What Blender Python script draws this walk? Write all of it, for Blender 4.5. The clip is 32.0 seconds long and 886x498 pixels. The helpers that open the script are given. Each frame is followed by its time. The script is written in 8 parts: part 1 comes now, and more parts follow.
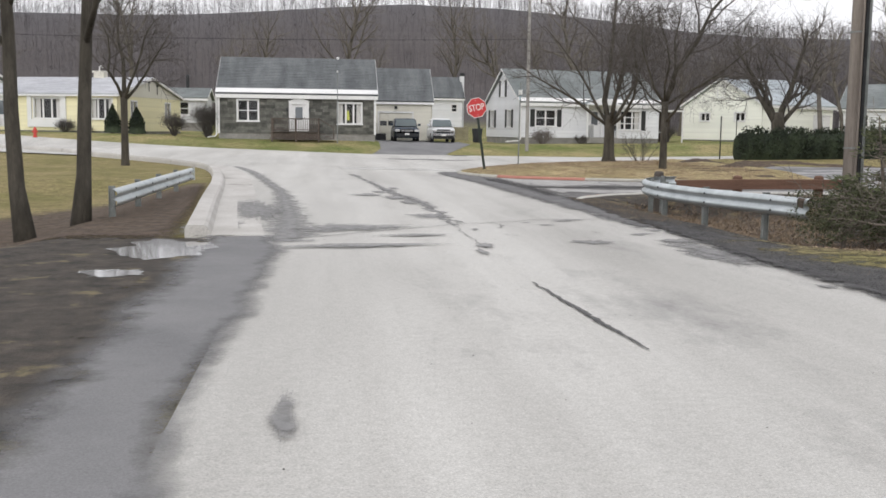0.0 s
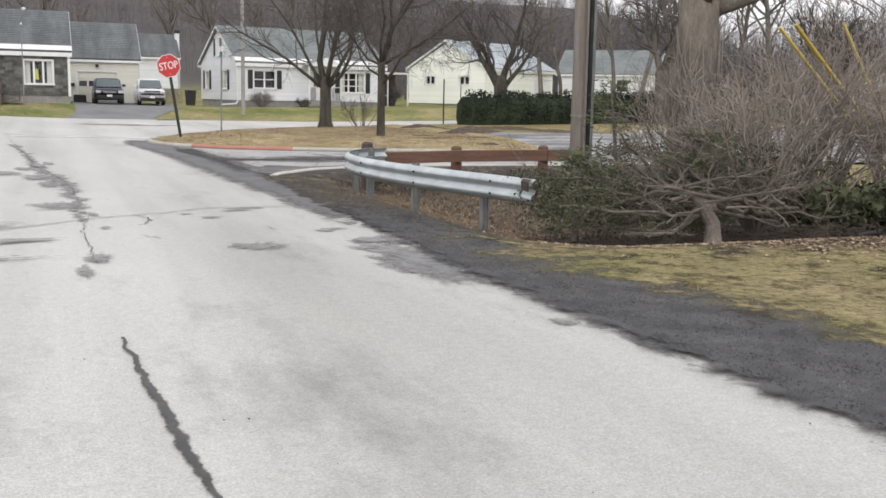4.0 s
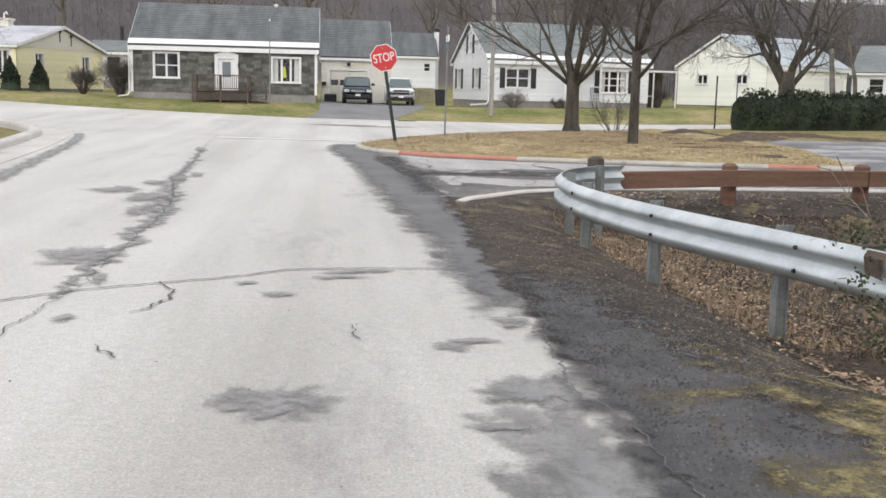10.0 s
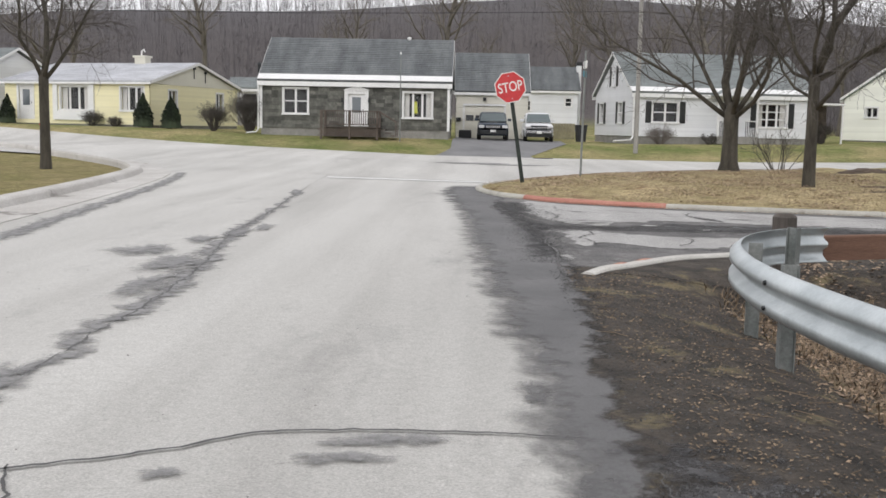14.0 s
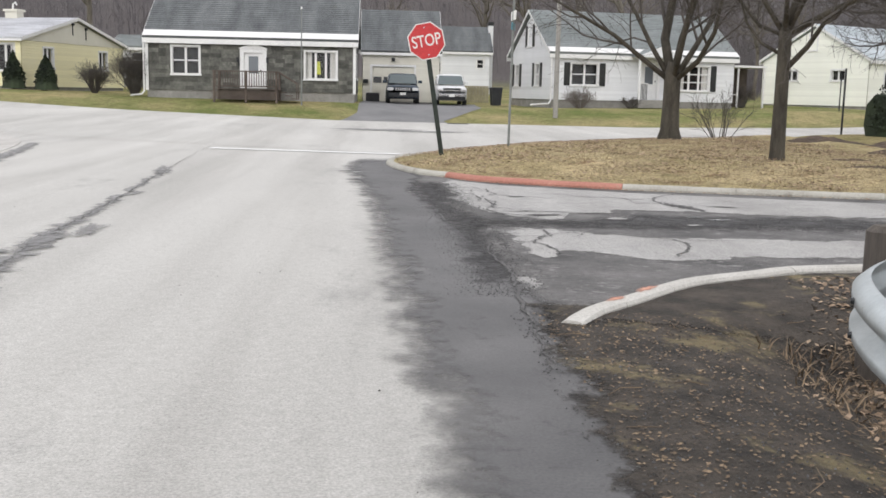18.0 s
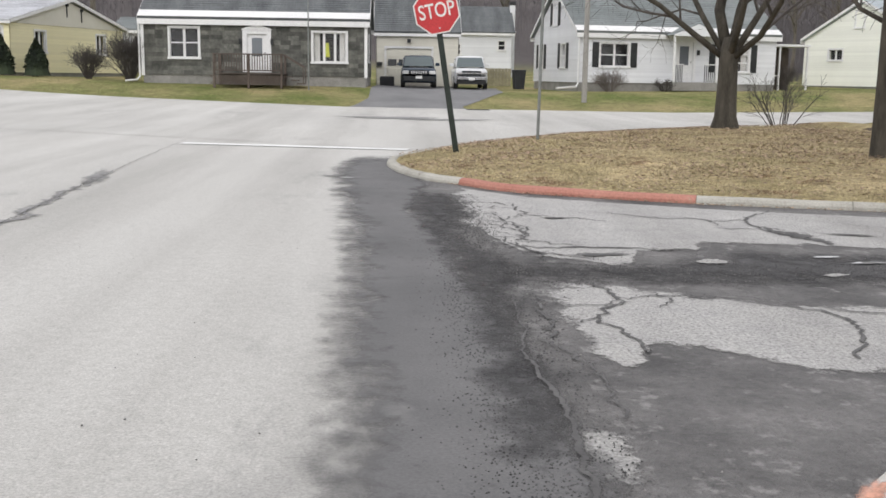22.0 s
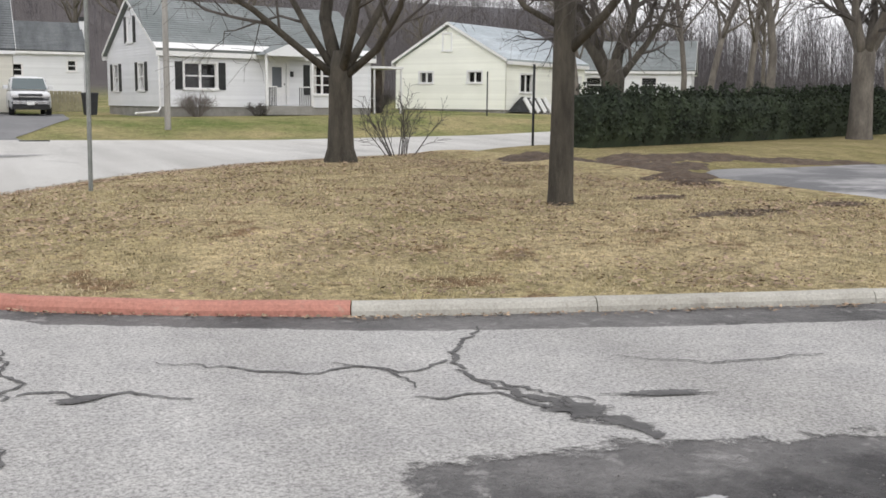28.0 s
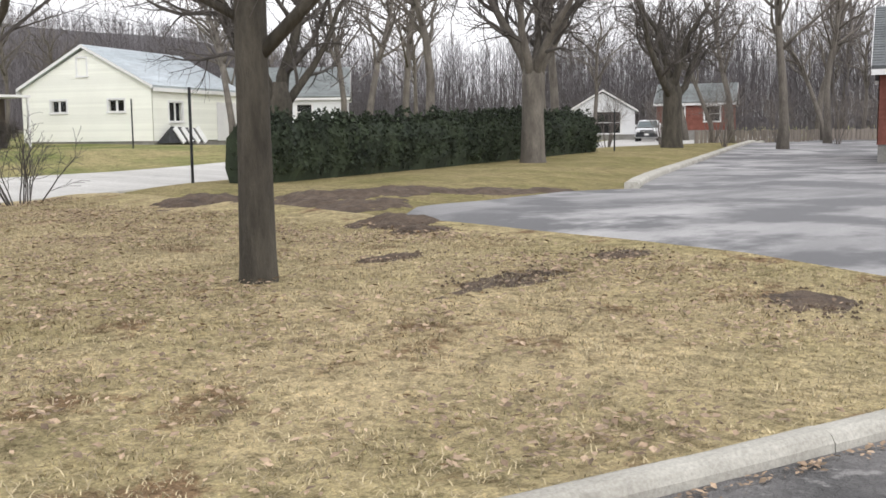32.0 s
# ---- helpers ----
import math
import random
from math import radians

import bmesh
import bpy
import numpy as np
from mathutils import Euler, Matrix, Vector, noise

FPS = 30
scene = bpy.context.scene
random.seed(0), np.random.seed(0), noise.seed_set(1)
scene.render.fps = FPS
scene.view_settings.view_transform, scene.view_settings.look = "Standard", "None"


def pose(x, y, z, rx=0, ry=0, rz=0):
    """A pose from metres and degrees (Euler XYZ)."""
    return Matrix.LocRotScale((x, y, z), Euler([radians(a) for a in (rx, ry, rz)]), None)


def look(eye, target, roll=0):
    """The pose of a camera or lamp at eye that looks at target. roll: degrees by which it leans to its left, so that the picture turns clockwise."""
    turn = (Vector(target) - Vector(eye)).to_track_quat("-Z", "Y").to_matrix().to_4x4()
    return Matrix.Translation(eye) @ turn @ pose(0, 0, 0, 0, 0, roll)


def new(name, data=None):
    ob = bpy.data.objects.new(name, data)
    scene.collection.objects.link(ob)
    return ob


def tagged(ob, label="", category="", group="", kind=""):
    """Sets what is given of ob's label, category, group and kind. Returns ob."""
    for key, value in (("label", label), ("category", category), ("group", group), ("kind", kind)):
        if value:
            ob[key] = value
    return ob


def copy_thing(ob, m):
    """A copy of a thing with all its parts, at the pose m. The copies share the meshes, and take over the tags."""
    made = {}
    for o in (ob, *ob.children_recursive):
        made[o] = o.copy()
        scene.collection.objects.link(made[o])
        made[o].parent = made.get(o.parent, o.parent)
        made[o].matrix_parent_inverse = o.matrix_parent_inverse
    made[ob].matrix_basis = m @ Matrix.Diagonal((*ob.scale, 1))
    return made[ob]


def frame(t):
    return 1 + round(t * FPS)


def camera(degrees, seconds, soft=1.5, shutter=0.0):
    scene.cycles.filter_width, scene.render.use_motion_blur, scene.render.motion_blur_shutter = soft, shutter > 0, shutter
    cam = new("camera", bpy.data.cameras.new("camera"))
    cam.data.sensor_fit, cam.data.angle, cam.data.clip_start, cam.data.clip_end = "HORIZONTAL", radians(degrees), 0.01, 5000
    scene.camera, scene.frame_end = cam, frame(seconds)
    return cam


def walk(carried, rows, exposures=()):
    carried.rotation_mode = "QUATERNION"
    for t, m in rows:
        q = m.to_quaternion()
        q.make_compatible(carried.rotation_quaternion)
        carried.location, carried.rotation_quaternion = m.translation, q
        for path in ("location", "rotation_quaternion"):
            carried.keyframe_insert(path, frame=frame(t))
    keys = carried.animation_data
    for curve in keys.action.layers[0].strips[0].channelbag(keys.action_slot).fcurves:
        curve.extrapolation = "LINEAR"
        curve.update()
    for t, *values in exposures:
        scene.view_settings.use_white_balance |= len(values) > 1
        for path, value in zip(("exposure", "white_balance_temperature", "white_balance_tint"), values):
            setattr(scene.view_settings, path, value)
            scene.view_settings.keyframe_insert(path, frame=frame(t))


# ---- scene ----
cam = camera(47.1, 32.0, soft=1.6)
PATH = [
    (0, (-5.716, -36.314, 1.489), (-5.485, -34.341, 1.258), 0.7),
    (0.5, (-5.521, -35.856, 1.488), (-4.986, -33.947, 1.231), 0.8),
    (1, (-5.365, -35.51, 1.489), (-4.643, -33.663, 1.226), 0.7),
    (1.5, (-5.146, -35.111, 1.467), (-4.437, -33.262, 1.184), 0.7),
    (2, (-4.942, -34.61, 1.462), (-4.291, -32.745, 1.151), 0.8),
    (2.5, (-4.724, -34.214, 1.475), (-4.065, -32.352, 1.158), 0.8),
    (3, (-4.5, -33.718, 1.471), (-3.824, -31.86, 1.168), 0.9),
    (3.5, (-4.294, -33.329, 1.514), (-3.558, -31.494, 1.213), 1.0),
    (5.5, (-3.442, -31.619, 1.499), (-2.791, -29.748, 1.228), 1.6),
    (6, (-3.223, -31.215, 1.468), (-2.613, -29.334, 1.167), 1.6),
    (6.5, (-3.02, -30.812, 1.456), (-2.486, -28.907, 1.159), 1.4),
    (7, (-2.788, -30.434, 1.44), (-2.271, -28.527, 1.132), 1.7),
    (7.5, (-2.544, -29.944, 1.444), (-2.061, -28.031, 1.118), 1.9),
    (8, (-2.349, -29.502, 1.436), (-1.894, -27.585, 1.091), 2.2),
    (8.5, (-2.164, -28.929, 1.415), (-1.782, -26.997, 1.067), 2.2),
    (9, (-2.05, -28.453, 1.415), (-1.724, -26.509, 1.075), 2.0),
    (9.5, (-1.927, -27.862, 1.401), (-1.673, -25.908, 1.062), 1.7),
    (10, (-1.867, -27.441, 1.42), (-1.636, -25.477, 1.118), 1.3),
    (10.5, (-1.729, -26.938, 1.394), (-1.537, -24.967, 1.109), 1.0),
    (11, (-1.617, -26.508, 1.395), (-1.427, -24.534, 1.137), 0.8),
    (11.5, (-1.446, -25.916, 1.372), (-1.287, -23.937, 1.132), 0.8),
    (12, (-1.364, -25.565, 1.356), (-1.264, -23.58, 1.14), 0.9),
    (12.5, (-1.275, -25.072, 1.342), (-1.212, -23.085, 1.123), 1.1),
    (13, (-1.249, -24.652, 1.346), (-1.256, -22.664, 1.128), 1.3),
    (13.5, (-1.242, -24.242, 1.38), (-1.282, -22.256, 1.15), 1.3),
    (15.5, (-1.307, -22.341, 1.374), (-1.356, -20.356, 1.131), 0.7),
    (16, (-1.287, -21.904, 1.365), (-1.288, -19.918, 1.136), 0.8),
    (16.5, (-1.304, -21.465, 1.352), (-1.22, -19.48, 1.122), 1.0),
    (17, (-1.277, -20.923, 1.332), (-1.127, -18.944, 1.078), 1.1),
    (17.5, (-1.277, -20.476, 1.356), (-1.115, -18.499, 1.097), 1.2),
    (18, (-1.272, -20.024, 1.36), (-1.14, -18.052, 1.055), 1.2),
    (18.5, (-1.281, -19.546, 1.38), (-1.23, -17.571, 1.073), 1.3),
    (19, (-1.276, -19.048, 1.376), (-1.28, -17.071, 1.077), 1.3),
    (19.5, (-1.204, -18.538, 1.393), (-1.228, -16.56, 1.099), 1.3),
    (20, (-1.147, -18.18, 1.372), (-1.075, -16.202, 1.087), 1.6),
    (20.5, (-1.046, -17.723, 1.353), (-0.939, -15.751, 1.041), 1.5),
    (21, (-1.024, -17.319, 1.345), (-0.901, -15.348, 1.027), 1.3),
    (21.5, (-0.954, -16.795, 1.341), (-0.832, -14.828, 1.002), 1.0),
    (22, (-0.931, -16.279, 1.342), (-0.841, -14.309, 1.005), 0.8),
    (22.5, (-0.954, -15.896, 1.349), (-0.863, -13.925, 1.019), 0.9),
    (23, (-0.961, -15.435, 1.35), (-0.888, -13.462, 1.027), 1.1),
    (23.5, (-0.947, -15.011, 1.361), (-0.818, -13.045, 1.021), 1.2),
    (24, (-0.868, -14.545, 1.341), (-0.717, -12.583, 0.985), 1.2),
    (24.5, (-0.805, -14.067, 1.335), (-0.565, -12.118, 0.956), 1.3),
    (25, (-0.693, -13.599, 1.318), (-0.37, -11.652, 0.992), 0.8),
    (25.5, (-0.584, -13.171, 1.345), (-0.107, -11.253, 1.04), 0.3),
    (26, (-0.448, -12.723, 1.334), (0.147, -10.836, 1.045), 0.0),
    (26.5, (-0.32, -12.347, 1.333), (0.414, -10.509, 1.04), 0.3),
    (28.5, (0.331, -10.948, 1.326), (1.175, -9.157, 1.04), 0.6),
    (29, (0.49, -10.462, 1.31), (1.303, -8.666, 0.972), 0.7),
    (29.5, (0.647, -10.073, 1.316), (1.505, -8.298, 0.98), 0.7),
    (30, (0.834, -9.681, 1.314), (1.741, -7.924, 1.016), 0.8),
    (30.5, (1.006, -9.261, 1.346), (2.042, -7.575, 1.055), 0.8),
    (31, (1.225, -8.865, 1.362), (2.343, -7.229, 1.092), 0.6),
    (31.5, (1.32, -8.655, 1.373), (2.607, -7.147, 1.115), 1.2),
    (32, (1.762, -8.218, 1.344), (3.151, -6.798, 1.114), -0.7),
]
walk(cam, [(t, look(eye, target, roll)) for t, eye, target, roll in PATH],
     exposures=[(0, 0.40, 6450, 11), (5, 0.62, 6450, 11), (9, 0.70, 6450, 11), (13, 0.40, 6450, 11), (16, 0.41, 6450, 11), (18, 0.55, 6450, 11), (20, 0.40, 6450, 11), (23, 0.51, 6450, 11), (25, 0.59, 6450, 11), (27, 0.56, 6450, 11), (30, 0.44, 6450, 11), (32, 0.76, 6450, 11)])

# ---- world and light: a bright overcast winter day ----
world = bpy.data.worlds.new("overcast_sky")
scene.world = world
world.use_nodes = True
wn = world.node_tree.nodes
sky = wn.new("ShaderNodeTexSky")
sky.sky_type = "NISHITA"
sky.sun_disc = False
sky.sun_elevation = radians(38)
sky.sun_rotation = radians(200)
sky.air_density, sky.dust_density, sky.ozone_density = 1.0, 4.0, 1.0
grey = wn.new("ShaderNodeHueSaturation")
grey.inputs["Saturation"].default_value = 0.12
world.node_tree.links.new(sky.outputs[0], grey.inputs["Color"])
cloud = wn.new("ShaderNodeMix")
cloud.data_type = "RGBA"
cloud.inputs[0].default_value = 0.78
cloud.inputs[7].default_value = (5.7, 5.7, 5.85, 1)  # an even layer of cloud
world.node_tree.links.new(grey.outputs[0], cloud.inputs[6])
world.node_tree.links.new(cloud.outputs[2], wn["Background"].inputs["Color"])
wn["Background"].inputs["Strength"].default_value = 0.15
sun = new("sun", bpy.data.lights.new("sun", "SUN"))
sun.data.energy, sun.data.angle, sun.data.color = 0.55, radians(60), (1.0, 0.97, 0.93)
sun.matrix_world = look((-15, -40, 45), (0, 0, 0))


# ---- materials ----
def ramp(nt, fac, stops):
    n = nt.nodes.new("ShaderNodeValToRGB")
    el = n.color_ramp.elements
    while len(el) < len(stops):
        el.new(0.5)
    for e, (p, c) in zip(el, stops):
        e.position, e.color = p, (*c, 1)
    nt.links.new(fac, n.inputs[0])
    return n.outputs[0]


def noise_of(nt, scale, detail=4, rough=0.6, stretch=None, seed=0.0):
    co = nt.nodes.new("ShaderNodeTexCoord")
    mp = nt.nodes.new("ShaderNodeMapping")
    mp.inputs["Location"].default_value = (seed, seed * 1.7, seed * 0.3)
    if stretch:
        mp.inputs["Scale"].default_value = stretch
    nt.links.new(co.outputs["Object"], mp.inputs[0])
    n = nt.nodes.new("ShaderNodeTexNoise")
    n.inputs["Scale"].default_value, n.inputs["Detail"].default_value, n.inputs["Roughness"].default_value = scale, detail, rough
    nt.links.new(mp.outputs[0], n.inputs["Vector"])
    return n.outputs[0]


def mixed(nt, fac, a, b, mode="MIX"):
    n = nt.nodes.new("ShaderNodeMix")
    n.data_type, n.blend_type = "RGBA", mode
    for sock, v in ((n.inputs[0], fac), (n.inputs[6], a), (n.inputs[7], b)):
        if isinstance(v, (int, float)):
            sock.default_value = v
        elif isinstance(v, tuple):
            sock.default_value = (*v, 1)
        else:
            nt.links.new(v, sock)
    return n.outputs[2]


def bumped(nt, height, strength, distance=0.01):
    b = nt.nodes.new("ShaderNodeBump")
    b.inputs["Strength"].default_value, b.inputs["Distance"].default_value = strength, distance
    nt.links.new(height, b.inputs["Height"])
    return b.outputs[0]


def basic(name, dark, light, scale=3.0, fine=60.0, rough=0.8, metal=0.0, bump=0.3, dist=0.01, stretch=None, blotch=None, island=0.0, grainy=0.75):
    """A surface that varies at two scales between two colours, with fine relief."""
    m = bpy.data.materials.new(name)
    m.use_nodes = True
    nt = m.node_tree
    p = nt.nodes["Principled BSDF"]
    big = noise_of(nt, scale, 5, 0.6, stretch)
    small = noise_of(nt, fine, 3, 0.7, stretch, 3.1)
    base = ramp(nt, big, [(0.3, dark), (0.7, light)])
    grain = ramp(nt, small, [(0.25, (0.62, 0.62, 0.62)), (0.75, (1.25, 1.25, 1.25))])
    col = mixed(nt, grainy, base, grain, "MULTIPLY")
    if blotch:
        spots = ramp(nt, noise_of(nt, blotch[0], 5, 0.65, None, 8.3), [(blotch[1], (0, 0, 0)), (blotch[1] + 0.1, (1, 1, 1))])
        col = mixed(nt, spots, col, blotch[2])
    if island:
        geo = nt.nodes.new("ShaderNodeNewGeometry")
        tone = ramp(nt, geo.outputs["Random Per Island"], [(0, (1 - island,) * 3), (1, (1 + island,) * 3)])
        col = mixed(nt, 1.0, col, tone, "MULTIPLY")
    nt.links.new(col, p.inputs["Base Color"])
    p.inputs["Roughness"].default_value, p.inputs["Metallic"].default_value = rough, metal
    if bump:
        nt.links.new(bumped(nt, small, bump, dist), p.inputs["Normal"])
    return m


# ---- mesh tools ----
class G:
    """A growing mesh: lists of corners and faces."""

    def __init__(self):
        self.v, self.f, self.edge = [], [], []

    def quads(self, pts, faces):
        n = len(self.v)
        self.v += [tuple(p) for p in pts]
        self.f += [tuple(n + i for i in q) for q in faces]
        return self

    def box(self, x0, x1, y0, y1, z0, z1, m=None):
        p = [(x, y, z) for z in (z0, z1) for y in (y0, y1) for x in (x0, x1)]
        if m is not None:
            p = [m @ Vector(c) for c in p]
        return self.quads(p, [(0, 2, 3, 1), (4, 5, 7, 6), (0, 1, 5, 4), (2, 6, 7, 3), (0, 4, 6, 2), (1, 3, 7, 5)])

    def soft_box(self, x0, x1, y0, y1, z0, z1, r=0.01, m=None):
        """A box with chamfered vertical and top edges."""
        ring = [(x0 + r, y0), (x1 - r, y0), (x1, y0 + r), (x1, y1 - r), (x1 - r, y1), (x0 + r, y1), (x0, y1 - r), (x0, y0 + r)]
        cx, cy = (x0 + x1) / 2, (y0 + y1) / 2
        inner = [(x + (r if x < cx else -r), y + (r if y < cy else -r)) for x, y in ring]
        p = [(x, y, z0) for x, y in ring] + [(x, y, z1 - r) for x, y in ring] + [(x, y, z1) for x, y in inner]
        if m is not None:
            p = [m @ Vector(c) for c in p]
        fs = [tuple(reversed(range(8))), tuple(range(16, 24))]
        for k in range(2):
            fs += [(8 * k + i, 8 * k + (i + 1) % 8, 8 * k + 8 + (i + 1) % 8, 8 * k + 8 + i) for i in range(8)]
        return self.quads(p, fs)

    def tube(self, pts, radii, sides=6, cap=True):
        n, base = len(pts), len(self.v)
        side = None
        for i, p in enumerate(pts):
            d = (pts[min(i + 1, n - 1)] - pts[max(i - 1, 0)]).normalized()
            if side is None:
                side = d.orthogonal().normalized()
            side = (side - d * side.dot(d)).normalized()
            up = d.cross(side)
            for k in range(sides):
                a = 2 * math.pi * k / sides
                self.v.append(tuple(p + (side * math.cos(a) + up * math.sin(a)) * radii[i]))
        for i in range(n - 1):
            for k in range(sides):
                a, b = base + i * sides + k, base + i * sides + (k + 1) % sides
                self.f.append((a, b, b + sides, a + sides))
        if cap:
            self.f.append(tuple(base + k for k in reversed(range(sides))))
            self.f.append(tuple(base + (n - 1) * sides + k for k in range(sides)))
        return self

    def cyl(self, x, y, z0, z1, r0, r1=None, sides=12, m=None):
        r1 = r0 if r1 is None else r1
        n = len(self.v)
        self.tube([Vector((x, y, z0)), Vector((x, y, z1))], [r0, r1], sides)
        if m is not None:
            self.v[n:] = [tuple(m @ Vector(c)) for c in self.v[n:]]
        return self

    def loft(self, rows, closed=False):
        n, w = len(self.v), len(rows[0])
        for r in rows:
            self.v += [tuple(p) for p in r]
        for i in range(len(rows) - 1):
            for k in range(w if closed else w - 1):
                a, b = n + i * w + k, n + i * w + (k + 1) % w
                self.f.append((a, b, b + w, a + w))
        return self

    def mesh(self, name, mat, smooth=False):
        me = bpy.data.meshes.new(name)
        me.from_pydata(self.v, [], self.f)
        me.materials.append(mat)
        if self.edge:
            uv = me.uv_layers.new(name="edge")
            idx = np.zeros(len(me.loops), dtype=np.int32)
            me.loops.foreach_get("vertex_index", idx)
            e = np.array(self.edge, dtype=np.float32)[idx]
            uv.data.foreach_set("uv", np.stack([e, e * 0], 1).ravel())
        if smooth:
            me.polygons.foreach_set("use_smooth", [True] * len(me.polygons))
        me.update()
        return me


def part(name, g, mat, parent=None, label="", smooth=False):
    ob = new(name, g.mesh(name, mat, smooth))
    ob.parent = parent
    return tagged(ob, label)


def thing(name, m, label, category, group=""):
    ob = new(name)
    ob.matrix_world = m
    return tagged(ob, label, category, group)


def structure(name, g, mat, label="", smooth=False):
    return tagged(part(name, g, mat, None, label, smooth), kind="structure")


def smooth01(t):
    t = min(1.0, max(0.0, t))
    return t * t * (3 - 2 * t)


def along(x, xs, ys):
    return float(np.interp(x, xs, ys))


# ---- the lie of the land ----
def height(x, y):
    street = smooth01((y - 5) / 19) * along(x, [-40, -20, -12, -3, 10, 27, 60], [0.6, 0.4, 0.27, 0.05, 0.0, 0.22, 0.4])
    lawn = along(x, [-40, -20, -12, -3, 0, 3, 8, 18, 30, 60], [1.3, 1.12, 0.88, 0.82, 0.70, 0.64, 0.68, 0.80, 0.95, 1.0])
    b = smooth01((y - 24.5) / 7.5) * (1 - smooth01((x - 26) / 14))
    z = street * (1 - b) + lawn * b
    z += 0.02 * max(0.0, y - 40) * (1 - smooth01((y - 100) / 80))
    z -= 0.4 * smooth01((x - 0.1) / 1.9) * (1 - smooth01((x - 5.5) / 3)) * smooth01((y + 24.5) / 3) * (1 - smooth01((y + 15) / 1.6))
    z -= 0.3 * (1 - smooth01((x + 10.6) / 1.5)) * smooth01((y + 24) / 2) * (1 - smooth01((y + 9) / 4)) * smooth01((x + 24) / 8)
    # a low shelf under the parking lot and the hedge
    z += (0.17 + 0.17 * smooth01((y - 2.6 - 0.42 * (x - 14)) / 3.0)) * smooth01((x - 8.5) / 4.5) * (1 - smooth01((y - kerb_north(x) + 2.2) / 2.0)) * smooth01((y + 16) / 5) * (1 - smooth01((x - 70) / 30))
    hill = smooth01((y - 95 - 0.15 * abs(x)) / 300)
    z += hill * (37 * (1 - smooth01((x / max(60.0, y + 40) - 0.52) / 0.40)) + 9 + 3.5 * math.sin(x * 0.013 + 1) + 2 * math.sin(x * 0.031))
    return z


def mound(x, y):
    """The top of the grassed corner inside its kerb."""
    d = min(y - kerb_south(x), kerb_north(x) - y, (x + 1.0) * 1.5)
    rim = smooth01((11.45 - x) / 1.6)
    return height(x, y) + (0.075 + 0.19 * smooth01(d / 4.0)) * rim - 0.055 * (1 - rim)


def kerb_south(x):
    return along(x, [-1.1, -0.95, -0.6, -0.19, 0.5, 2.31, 3.83, 6, 9.2, 12], [-0.4, -2.2, -3.2, -3.75, -4.6, -5.5, -5.95, -6.5, -7.2, -7.6])


def kerb_north(x):
    return along(x, [-1.1, -0.78, 0.3, 2.5, 6, 10, 15, 22, 40], [-0.4, 0.5, 3, 6.5, 9.8, 12.2, 14.2, 16.4, 22])


def curve(points, step=0.25):
    """A smooth line (Catmull-Rom) through the points, at about even steps."""
    p = [Vector(q) for q in points]
    p = [p[0] * 2 - p[1]] + p + [p[-1] * 2 - p[-2]]
    out = []
    for i in range(1, len(p) - 2):
        n = max(2, int((p[i + 1] - p[i]).length / step))
        for k in range(n):
            t = k / n
            a, b, c, d = p[i - 1 : i + 3]
            out.append(0.5 * (2 * b + (c - a) * t + (2 * a - 5 * b + 4 * c - d) * t * t + (3 * b - a - 3 * c + d) * t ** 3))
    return out + [p[-2]]


